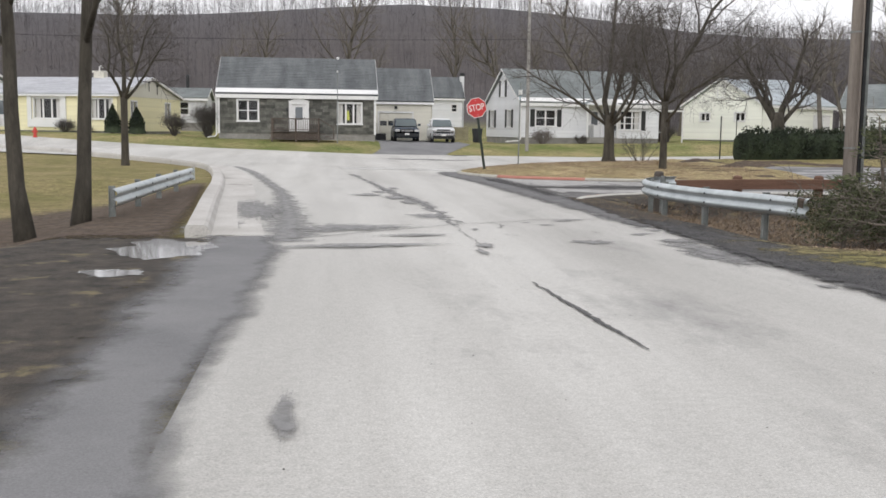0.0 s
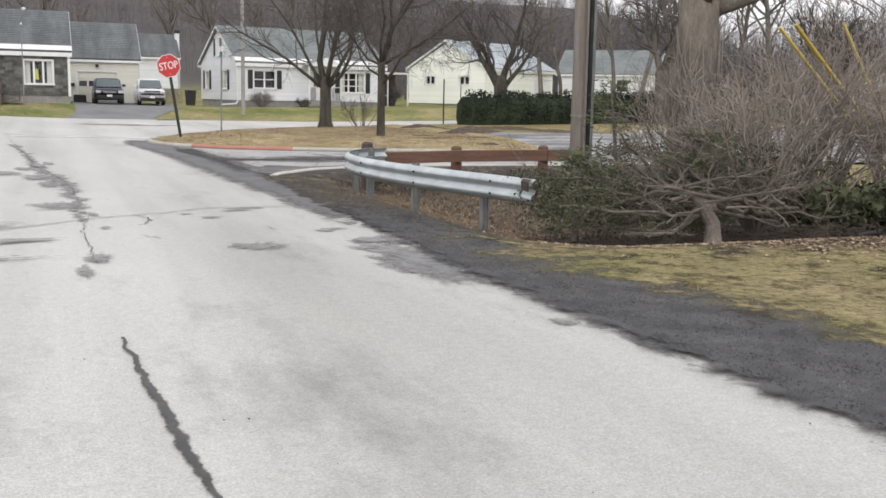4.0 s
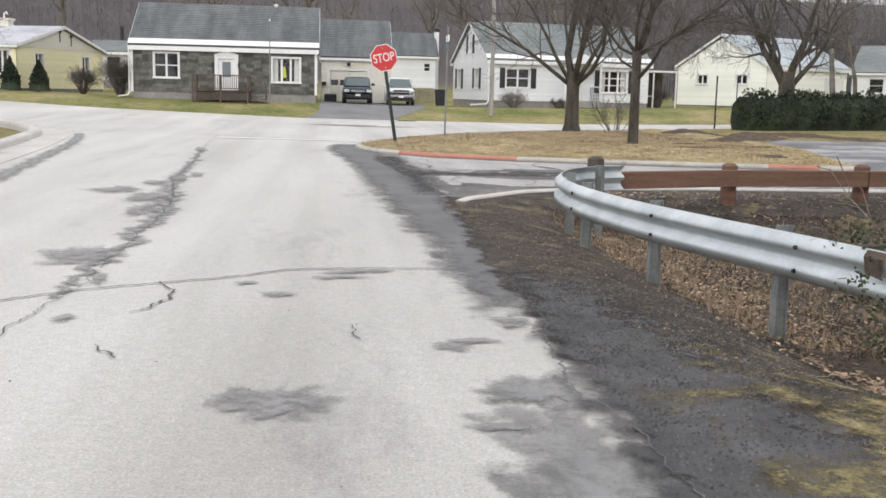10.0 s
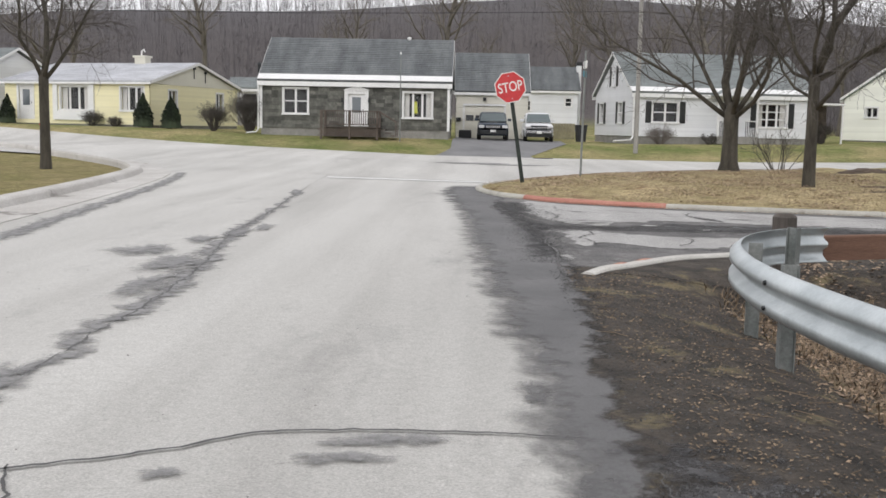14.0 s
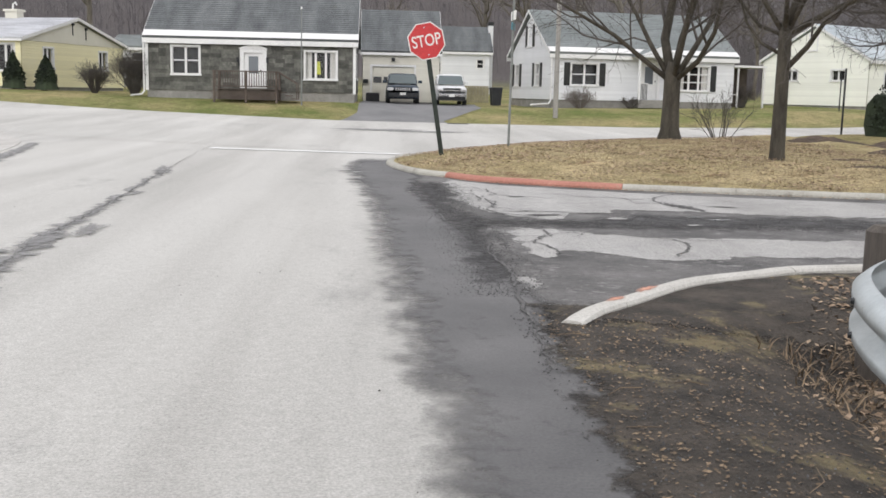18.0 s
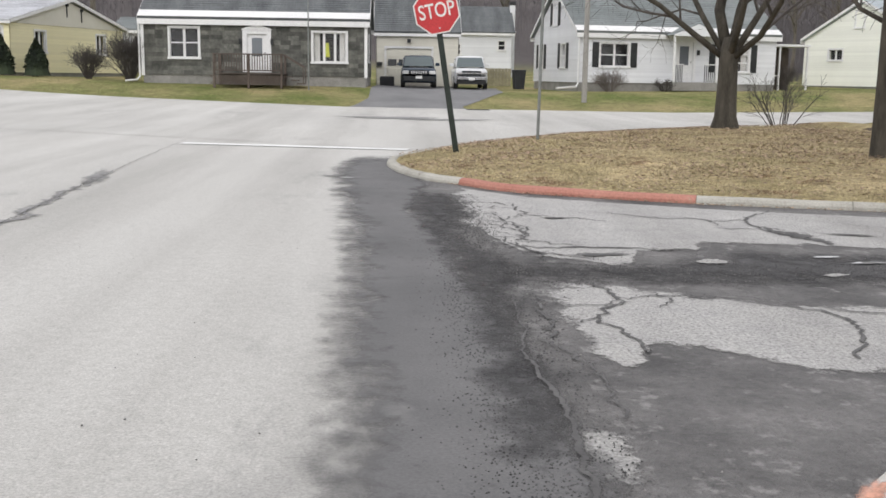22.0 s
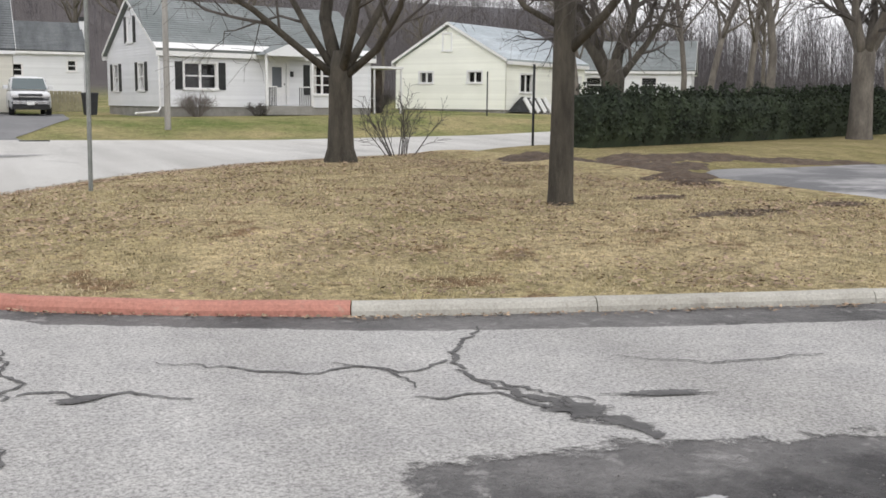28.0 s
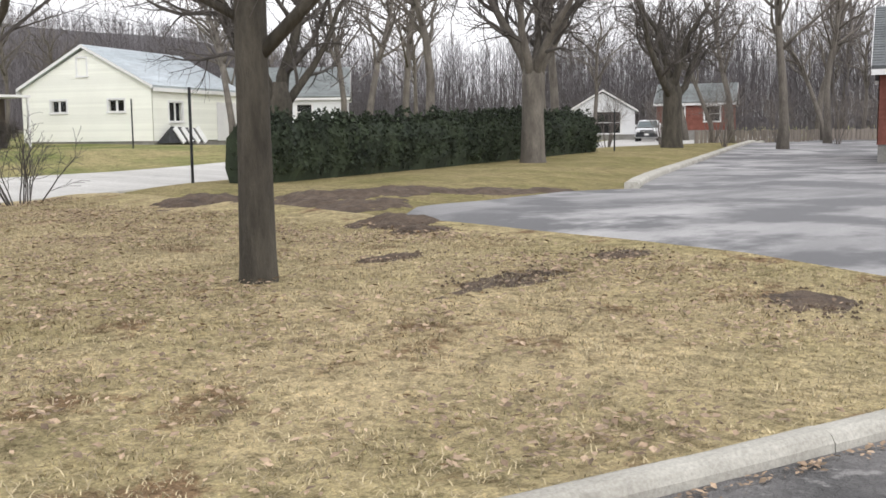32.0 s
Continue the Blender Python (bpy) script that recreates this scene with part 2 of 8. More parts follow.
# ---- materials of the ground ----
def road_material(name, dark, light, wear=0.55, speck=0.0):
    m = bpy.data.materials.new(name)
    m.use_nodes = True
    nt = m.node_tree
    p = nt.nodes["Principled BSDF"]
    base = ramp(nt, noise_of(nt, 0.3, 5, 0.6, (1.0, 0.3, 1.0)), [(0.3, dark), (0.7, light)])
    grain_n = noise_of(nt, 75, 4, 0.85, None, 2.0)
    grain = ramp(nt, grain_n, [(0.32, (0.60, 0.60, 0.60)), (0.68, (1.28, 1.28, 1.28))])
    # lanes polished by wheels, drawn out along the road
    lanes = ramp(nt, noise_of(nt, 1.1, 3, 0.55, (1.0, 0.05, 1.0), 31.0), [(0.32, (0.86, 0.855, 0.85)), (0.62, (1.05, 1.05, 1.05))])
    mid = ramp(nt, noise_of(nt, 14, 8, 0.8, None, 5.0), [(0.3, (0.86, 0.86, 0.85)), (0.7, (1.09, 1.09, 1.09))])
    col = mixed(nt, 1.0, mixed(nt, 1.0, base, mid, "MULTIPLY"), lanes, "MULTIPLY")
    col = mixed(nt, 0.8, col, grain, "MULTIPLY")
    damp = ramp(nt, noise_of(nt, 0.5, 8, 0.74, (1.0, 0.4, 1.0), 11.0), [(0.57, (0, 0, 0)), (0.74, (wear, wear, wear))])
    col = mixed(nt, damp, col, (0.17, 0.165, 0.165))
    grit = ramp(nt, noise_of(nt, 30, 2, 0.5, None, 7.0), [(0.73, (0, 0, 0)), (0.78, (0.6, 0.6, 0.6))])
    col = mixed(nt, grit, col, (0.12, 0.118, 0.115))
    if speck:
        # bared aggregate: dark pits and pale stones
        pits = ramp(nt, noise_of(nt, 48, 5, 0.8, None, 41.0), [(0.36, (1 - speck,) * 3), (0.5, (1, 1, 1)), (0.66, (1 + speck * 0.7,) * 3)])
        col = mixed(nt, 1.0, col, pits, "MULTIPLY")
    if speck > 0.3:
        wash = ramp(nt, noise_of(nt, 3.2, 6, 0.7, None, 51.0), [(0.3, (0.84, 0.84, 0.85)), (0.7, (1.07, 1.07, 1.06))])
        col = mixed(nt, 1.0, col, wash, "MULTIPLY")
    nt.links.new(col, p.inputs["Base Color"])
    p.inputs["Roughness"].default_value = 0.88
    p.inputs["Specular IOR Level"].default_value = 0.3
    nt.links.new(bumped(nt, grain_n, 0.5, 0.008), p.inputs["Normal"])
    return m


def turf_material(name, dry, green, soil, soil_at, split=None):
    m = bpy.data.materials.new(name)
    m.use_nodes = True
    nt = m.node_tree
    p = nt.nodes["Principled BSDF"]
    blade = noise_of(nt, 45, 4, 0.8, (1, 1, 1), 1.0)
    big = noise_of(nt, 0.45, 6, 0.65, None, 4.0)
    col = ramp(nt, big, [(0.38, dry), (0.62, green)])
    if split:
        co = nt.nodes.new("ShaderNodeTexCoord")
        sep = nt.nodes.new("ShaderNodeSeparateXYZ")
        nt.links.new(co.outputs["Object"], sep.inputs[0])
        far = nt.nodes.new("ShaderNodeMapRange")
        far.inputs[1].default_value, far.inputs[2].default_value = split[0], split[1]
        nt.links.new(sep.outputs["Y"], far.inputs[0])
        lawn = ramp(nt, noise_of(nt, 0.25, 5, 0.6, None, 14.0), [(0.36, split[2]), (0.64, split[3])])
        col = mixed(nt, far.outputs[0], col, lawn)
        wood = nt.nodes.new("ShaderNodeMapRange")
        wood.inputs[1].default_value, wood.inputs[2].default_value = 85, 125
        nt.links.new(sep.outputs["Y"], wood.inputs[0])
        duff = ramp(nt, noise_of(nt, 0.06, 6, 0.7, None, 24.0), [(0.3, (0.090, 0.083, 0.088)), (0.7, (0.125, 0.116, 0.122))])
        col = mixed(nt, wood.outputs[0], col, duff)
        # distance haze put into the colour: the far slope blends to paler blue-grey
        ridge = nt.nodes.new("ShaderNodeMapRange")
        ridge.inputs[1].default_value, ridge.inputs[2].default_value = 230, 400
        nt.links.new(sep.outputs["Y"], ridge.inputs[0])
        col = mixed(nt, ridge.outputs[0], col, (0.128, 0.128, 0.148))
    earth = ramp(nt, noise_of(nt, 1.3, 6, 0.7, None, 9.0), [(soil_at, (0, 0, 0)), (soil_at + 0.07, (1, 1, 1))])
    col = mixed(nt, earth, col, soil)
    clump = ramp(nt, noise_of(nt, 2.6, 5, 0.75, None, 27.0), [(0.32, (0.72, 0.72, 0.70)), (0.68, (1.25, 1.22, 1.18))])
    col = mixed(nt, 1.0, col, clump, "MULTIPLY")
    tuft = ramp(nt, noise_of(nt, 13, 5, 0.75, None, 33.0), [(0.35, (0.50, 0.49, 0.47)), (0.5, (1, 1, 1)), (0.66, (1.3, 1.29, 1.25))])
    col = mixed(nt, 1.0, col, tuft, "MULTIPLY")
    tone = ramp(nt, blade, [(0.28, (0.45, 0.45, 0.45)), (0.72, (1.45, 1.42, 1.35))])
    col = mixed(nt, 0.85, col, tone, "MULTIPLY")
    nt.links.new(col, p.inputs["Base Color"])
    p.inputs["Roughness"].default_value = 1.0
    p.inputs["Specular IOR Level"].default_value = 0.1
    nt.links.new(bumped(nt, blade, 0.9, 0.03), p.inputs["Normal"])
    return m


asphalt = road_material("worn_asphalt", (0.465, 0.456, 0.436), (0.59, 0.58, 0.556), 0.55, 0.12)
old_asphalt = road_material("old_grey_asphalt", (0.38, 0.372, 0.362), (0.47, 0.462, 0.452), 0.4, 0.5)
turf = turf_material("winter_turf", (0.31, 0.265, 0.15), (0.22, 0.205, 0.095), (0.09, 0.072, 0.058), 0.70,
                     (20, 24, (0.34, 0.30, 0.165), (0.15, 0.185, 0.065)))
dry_turf = turf_material("dry_turf", (0.53, 0.445, 0.285), (0.39, 0.34, 0.195), (0.25, 0.175, 0.11), 0.56)
green_turf = turf_material("mossy_turf", (0.35, 0.30, 0.18), (0.28, 0.26, 0.13), (0.10, 0.085, 0.065), 0.55)
soil = basic("damp_soil", (0.022, 0.019, 0.016), (0.092, 0.076, 0.061), 3.5, 34, 0.95, 0, 1.0, 0.03, None, (1.6, 0.56, (0.19, 0.155, 0.085)), 0.0, 1.0)
earth = basic("brown_earth", (0.052, 0.036, 0.025), (0.150, 0.108, 0.076), 4.0, 24, 0.95, 0, 1.0, 0.04)
gravel = basic("dark_gravel", (0.036, 0.035, 0.037), (0.115, 0.112, 0.114), 2.5, 45, 0.9, 0, 1.0, 0.02)
wet_asphalt = basic("damp_asphalt", (0.085, 0.084, 0.086), (0.155, 0.152, 0.152), 0.9, 70, 0.7, 0, 0.5, 0.006, None, (0.9, 0.64, (0.2, 0.195, 0.19)))
dark_damp = basic("damp_stain", (0.17, 0.168, 0.168), (0.27, 0.265, 0.26), 3.0, 110, 0.6, 0, 0.3, 0.005)
tar = basic("crack_filler", (0.03, 0.03, 0.03), (0.075, 0.073, 0.07), 4.0, 60, 0.6, 0, 0.4, 0.006)
concrete = basic("kerb_concrete", (0.34, 0.325, 0.285), (0.50, 0.485, 0.435), 1.6, 55, 0.9, 0, 0.5, 0.006, None, (2.2, 0.60, (0.22, 0.205, 0.175)))
pale_kerb = basic("pale_kerb_concrete", (0.45, 0.435, 0.40), (0.60, 0.585, 0.55), 1.6, 55, 0.9, 0, 0.3, 0.005)
faded_orange = basic("faded_orange_paint", (0.55, 0.25, 0.17), (0.66, 0.36, 0.26), 4, 50, 0.85, 0, 0.3, 0.004)
red_kerb = basic("faded_red_paint", (0.36, 0.148, 0.112), (0.48, 0.23, 0.175), 2.0, 40, 0.85, 0, 0.6, 0.006, None, (7, 0.63, (0.38, 0.27, 0.21)))
white_line = basic("worn_white_paint", (0.78, 0.78, 0.77), (0.86, 0.86, 0.85), 3.0, 60, 0.7, 0, 0.2, 0.004, None, (3, 0.66, (0.56, 0.55, 0.53)))
drive_asphalt = basic("driveway_asphalt", (0.15, 0.15, 0.155), (0.22, 0.218, 0.22), 0.7, 90, 0.85, 0, 0.4, 0.006)
broken_asphalt = basic("broken_asphalt", (0.078, 0.076, 0.076), (0.225, 0.217, 0.212), 1.4, 24, 0.8, 0, 1.0, 0.05, None, (7.0, 0.575, (0.27, 0.262, 0.255)))
lot_asphalt = basic("cracked_lot_asphalt", (0.10, 0.10, 0.105), (0.42, 0.412, 0.41), 0.35, 70, 0.6, 0, 0.5, 0.008, (0.35, 1.3, 1), (0.42, 0.47, (0.10, 0.10, 0.105)))

# ---- ground: one sheet to the horizon ----
def lines(spans):
    out = []
    for a, b, step in spans:
        out += list(np.arange(a, b, step))
    return out + [spans[-1][1]]


gx = lines([(-1500, -300, 120), (-300, -60, 12), (-60, -22, 2), (-22, 44, 0.6), (44, 90, 2.5), (90, 300, 12), (300, 1500, 120)])
gy = lines([(-1200, -150, 105), (-150, -46, 8), (-46, 44, 0.6), (44, 100, 2.5), (100, 460, 10), (460, 1700, 110)])
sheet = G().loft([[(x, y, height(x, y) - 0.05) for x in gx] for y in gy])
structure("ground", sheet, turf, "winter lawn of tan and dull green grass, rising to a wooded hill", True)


def soften(mat, scale=5.0, rag=1.1, lo=0.32, hi=0.68):
    """A copy of a ground material that thins out, raggedly, towards the rim of its sheet."""
    m = mat.copy()
    nt = m.node_tree
    out, p = nt.nodes["Material Output"], nt.nodes["Principled BSDF"]
    uv = nt.nodes.new("ShaderNodeUVMap")
    uv.uv_map = "edge"
    sep = nt.nodes.new("ShaderNodeSeparateXYZ")
    nt.links.new(uv.outputs[0], sep.inputs[0])
    n1 = noise_of(nt, scale, 7, 0.72, None, 17.0)
    mul = nt.nodes.new("ShaderNodeMath")
    mul.operation = "MULTIPLY_ADD"
    mul.inputs[1].default_value, mul.inputs[2].default_value = rag * 2.0, -rag
    nt.links.new(n1, mul.inputs[0])
    add = nt.nodes.new("ShaderNodeMath")
    nt.links.new(sep.outputs["X"], add.inputs[0])
    nt.links.new(mul.outputs[0], add.inputs[1])
    fade = ramp(nt, add.outputs[0], [(lo, (0, 0, 0)), (hi, (1, 1, 1))])
    # nothing is left at the very rim
    rim = ramp(nt, sep.outputs["X"], [(0.0, (0, 0, 0)), (0.25, (1, 1, 1))])
    both = mixed(nt, 1.0, fade, rim, "MULTIPLY")
    mx, tr = nt.nodes.new("ShaderNodeMixShader"), nt.nodes.new("ShaderNodeBsdfTransparent")
    nt.links.new(both, mx.inputs[0])
    nt.links.new(tr.outputs[0], mx.inputs[1])
    nt.links.new(p.outputs[0], mx.inputs[2])
    nt.links.new(mx.outputs[0], out.inputs[0])
    return m


def paving(name, south, north, x0, x1, mat, lift=0.0, step=0.3, label="", soft=None, k=24):
    """A sheet between two lines y = south(x) and y = north(x) laid on the land. soft: how far its rim fades, in metres: south, north, ends."""
    n = max(2, int((x1 - x0) / step))
    rows, g = [], G()
    for i in range(n + 1):
        x = x0 + (x1 - x0) * i / n
        a, b = south(x), north(x)
        rows.append([(x, a + (b - a) * j / k, height(x, a + (b - a) * j / k) + lift) for j in range(k + 1)])
        if soft:
            g.edge += [min(1.0, (b - a) * j / k / soft[0], (b - a) * (k - j) / k / soft[1], (x - x0) / soft[2], (x1 - x) / soft[2]) for j in range(k + 1)]
    return structure(name, g.loft(rows), mat, label)


def lane(name, west, east, y0, y1, mat, lift=0.0, step=0.3, k=14, label="", soft=None):
    """The same between x = west(y) and x = east(y)."""
    n = max(2, int((y1 - y0) / step))
    rows, g = [], G()
    for i in range(n + 1):
        y = y0 + (y1 - y0) * i / n
        a, b = west(y), east(y)
        rows.append([(a + (b - a) * j / k, y, height(a + (b - a) * j / k, y) + lift) for j in range(k + 1)][::-1])
        if soft:
            g.edge += [min(1.0, (b - a) * j / k / soft[0], (b - a) * (k - j) / k / soft[1], (y - y0) / soft[2], (y1 - y) / soft[2]) for j in range(k + 1)][::-1]
    return structure(name, g.loft(rows), mat, label)


def road_west(y):
    return along(y, [-90, -24, -22, -10, -4, 2, 5, 8], [-6.55, -6.5, -6.9, -7.8, -8.6, -9.4, -10.2, -12.0])


def ragged(y, amount, seed):
    return amount * (noise.noise((seed, y * 0.7, 0)) + 0.6 * noise.noise((seed, y * 2.9, 3)) + 0.4 * noise.noise((seed, y * 9, 5)))


soft_damp = soften(wet_asphalt, 5.0, 0.9, 0.12, 0.85)
soft_pale = soften(old_asphalt, 3.2, 0.8, 0.38, 0.54)
soft_crumb = soften(gravel, 4.0, 1.0, 0.15, 1.0)
soft_grey = soften(drive_asphalt, 3.0, 0.6, 0.12, 0.9)
soft_soil = soften(soil, 3.0, 1.1)
soft_earth = soften(earth, 9.0, 1.3, 0.1, 1.1)
soft_gravel = soften(gravel, 5.0, 1.0)
soft_green = soften(green_turf, 2.6, 1.7, 0.35, 1.0)
lane("road", road_west, lambda y: along(y, [-90, -21, -19], [0.5, 0.35, -0.40]) + ragged(y, 0.05, 4), -90, 9, asphalt, 0.0, 0.25, label="pale worn asphalt road")
paving("cross_street", lambda x: along(x, [-90, -30, -16, -10, 0, 6, 15, 22, 60, 110], [26, 19, 13, 7.5, 2, 9.5, 13.9, 16, 27, 44]),
       lambda x: along(x, [-90, -40, -20, -12, -3, 3, 10, 18, 27, 60, 110], [44, 34, 27.5, 25.6, 24.7, 24.2, 24.0, 24.6, 27, 38, 56]), -90, 110, asphalt, 0.004, 0.4,
       "pale asphalt street in front of the houses")
paving("side_street", lambda x: along(x, [-1.7, -0.4, 0.1, 0.53, 1.03, 1.54, 2.2, 4, 9.6], [-14.3, -14.3, -13.75, -13.25, -12.85, -12.5, -12.25, -12.05, -12.15]),
       lambda x: kerb_south(x) + 0.02, -0.8, 9.6, broken_asphalt, 0.006, 0.1, "dark broken asphalt of the side street")
paving("parking_lot", lambda x: along(x, [9.4, 14, 30, 80], [-12, -13, -16, -20]),
       lambda x: along(x, [9.4, 9.9, 10.4, 11.2, 12.2, 14, 17, 18.5, 21, 26.5, 41.6, 62, 80], [-7.2, -0.8, 0.5, 2.3, 3.0, 3.3, 4.0, 3.5, 4.9, 7.7, 14.8, 23.9, 28]), 9.5, 80, lot_asphalt, 0.008, 0.3,
       "grey parking lot with dark damp streaks")
# pale worn remains of the older surface
paving("worn_patch", lambda x: along(x, [-0.35, -0.2, 0.0, 0.35, 0.62, 0.8, 0.95, 1.45, 1.55, 2.5, 3.4, 5, 9.7], [-7.2, -7.7, -8.8, -9.15, -9.35, -9.2, -8.75, -8.75, -8.4, -8.4, -8.75, -8.9, -9.1]), lambda x: kerb_south(x) - 0.33 - 0.03 * x, -0.5, 10.6, soft_pale, 0.011, 0.08,
       "pale worn area of old asphalt", (0.55, 0.12, 0.55), 56)
paving("worn_patch", lambda x: along(x, [-0.1, 0.08, 0.16, 0.4, 0.6, 1.0, 1.4, 1.9, 4, 8], [-11.2, -11.9, -12.0, -11.5, -11.55, -12.0, -12.0, -11.8, -11.7, -11.5]), lambda x: along(x, [-0.1, 0.2, 0.5, 1.1, 1.45, 2.4, 4, 8], [-9.7, -9.6, -9.75, -10.1, -10.3, -10.3, -10.3, -10.5]), -0.1, 8.0, soft_pale, 0.011, 0.08,
       "pale worn area of old asphalt", (0.5, 0.45, 0.35), 28)
paving("worn_patch", lambda x: -13.25, lambda x: -12.45, -0.45, 0.1, soft_pale, 0.0115, 0.06, "pale worn area of old asphalt", (0.5, 0.5, 0.4), 16)
lane("asphalt_patch", lambda y: along(y, [-33, -27, -22, -18, -14.5, -11, -8, -3.2, -0.5, 1], [-0.85, -1.2, -0.95, -1.1, -1.27, -1.42, -1.5, -1.9, -2.0, -1.5]) + ragged(y, 0.12, 9),
     lambda y: along(y, [-33, -24, -14.5, -13, -11, -9, -7.5, -6, -3.7, -2.2, 1], [0.1, 0.0, 0.0, -0.15, -0.22, -0.4, -0.52, -0.68, -0.5, -0.75, -0.9]) + ragged(y, 0.08, 2), -21.4, 0.8, soft_damp, 0.015, 0.06, 34,
     "dark damp strip of newer asphalt along the road", (0.5, 0.25, 1.4))
lane("gravel_shoulder", lambda y: along(y, [-60, -33, -28, -24, -20], [-0.68, -0.78, -0.84, -0.9, -0.7]) + ragged(y, 0.14, 19),
     lambda y: along(y, [-60, -33, -28, -24.4, -20], [2.9, 2.6, 1.7, 0.9, 0.3]) + ragged(y, 0.1, 12), -60, -19, soft_gravel, 0.03, 0.08, 34, "dark gravel shoulder", (0.5, 0.8, 1.5))
lane("verge", lambda y: along(y, [-26, -24.3, -22, -18, -14.2], [-0.1, -0.45, -0.7, -0.62, -0.4]) + ragged(y, 0.06, 6),
     lambda y: 9.6, -25.2, -13.5, soft_soil, 0.019, 0.12, 70, "damp brown soil and leaf litter verge", (0.35, 0.1, 0.35))
paving("verge_corner", lambda x: -14.3, lambda x: along(x, [-0.2, 0.06, 0.4, 0.75, 1.1, 1.6, 2.2, 4, 9.4], [-14.35, -13.97, -13.58, -13.18, -12.88, -12.6, -12.34, -12.14, -12.24]), -0.15, 9.6, soft_soil, 0.021, 0.1,
       "damp soil inside the kerb end", (0.3, 0.06, 0.1), 20)
lane("crumbled_strip", lambda y: along(y, [-13, -10, -8, -6, -4.6], [-0.62, -0.62, -0.72, -0.95, -0.7]) + ragged(y, 0.15, 56), lambda y: along(y, [-13, -10, -9, -8, -6, -4.6], [-0.2, -0.1, -0.1, -0.2, -0.25, -0.1]) + ragged(y, 0.12, 57), -13.2, -4.5, soft_crumb, 0.0165, 0.06, 20, "crumbled black asphalt between road and side street", (0.4, 0.35, 0.9))
paving("crumbled_edge", lambda x: -10.0 + ragged(x, 0.2, 58), lambda x: along(x, [-0.4, 1, 1.6, 3, 7], [-8.9, -8.9, -8.4, -8.5, -9]) + ragged(x, 0.2, 59), -0.6, 7.0, soft_crumb, 0.0105, 0.1, "loose black crumbs of asphalt", (0.7, 0.6, 0.9), 20)
lane("grass_verge", lambda y: along(y, [-60, -33, -28, -24.4, -22.0], [1.2, 0.95, 0.15, -0.7, -0.3]) + ragged(y, 0.14, 16),
     lambda y: 9.4, -60, -21.6, soft_green, 0.036, 0.15, 60, "mossy yellow-green grass verge", (1.3, 0.2, 2.2))
lane("muddy_shoulder", lambda y: -13.0, lambda y: along(y, [-90, -24, -22.6], [-6.85, -6.85, -6.9]) + ragged(y, 0.1, 26), -90, -22.2, soft_soil, 0.016, 0.2, 40, "muddy shoulder with puddles", (0.3, 0.6, 0.5))
lane("shoulder_strip", lambda y: along(y, [-90, -24, -22.4], [-7.45, -7.5, -7.5]) + ragged(y, 0.1, 36), lambda y: along(y, [-90, -30, -24, -22.4], [-6.3, -6.3, -6.1, -6.3]) + ragged(y, 0.1, 46), -90, -22.0, soft_grey, 0.021, 0.15, 24, "damp grey asphalt edge beside the mud", (0.5, 0.35, 0.4))

# earth and litter bed; its dark tone also paints the shadow beneath the brush
paving("litter_bed", lambda x: along(x, [0.9, 1.6, 2.9, 5, 9], [-23.0, -24.0, -25.0, -25.5, -26.0]) + ragged(x, 0.15, 71), lambda x: -20.5, 0.9, 9.4, soft_earth, 0.041, 0.12, "earth and leaf litter under the brush, dark also for the shade there", (1.5, 0.5, 0.9), 40)
lane("leafy_bank", lambda y: along(y, [-23, -18, -12, -8], [-13.5, -13, -11, -9.6]), lambda y: along(y, [-23, -16, -9], [-7.6, -8.1, -8.7]), -22.8, -8, soft_earth, 0.014, 0.15, 30, "brown earth bank with old leaves beyond the gutter", (0.9, 0.3, 1.0))

# grassed corner
rows = []
for i in range(121):
    x = -1.02 + (11.4 + 1.02) * i / 120
    a = kerb_south(x) + 0.1
    b = kerb_north(x) - (0.1 if x < 9.3 else 0)
    a = max(a, along(x, [9.0, 9.35, 9.9, 10.4, 11.4], [-9, -7.2, -0.9, 0.4, 2.4])) if x > 9.0 else a
    rows.append([(x, a + (b - a) * j / 50, mound(x, a + (b - a) * j / 50) + 0.012 * noise.noise((x * 2, (a + (b - a) * j / 50) * 2, 0))) for j in range(51)])
structure("grass_corner", G().loft(rows), dry_turf, "tan dormant grass corner strewn with leaves")


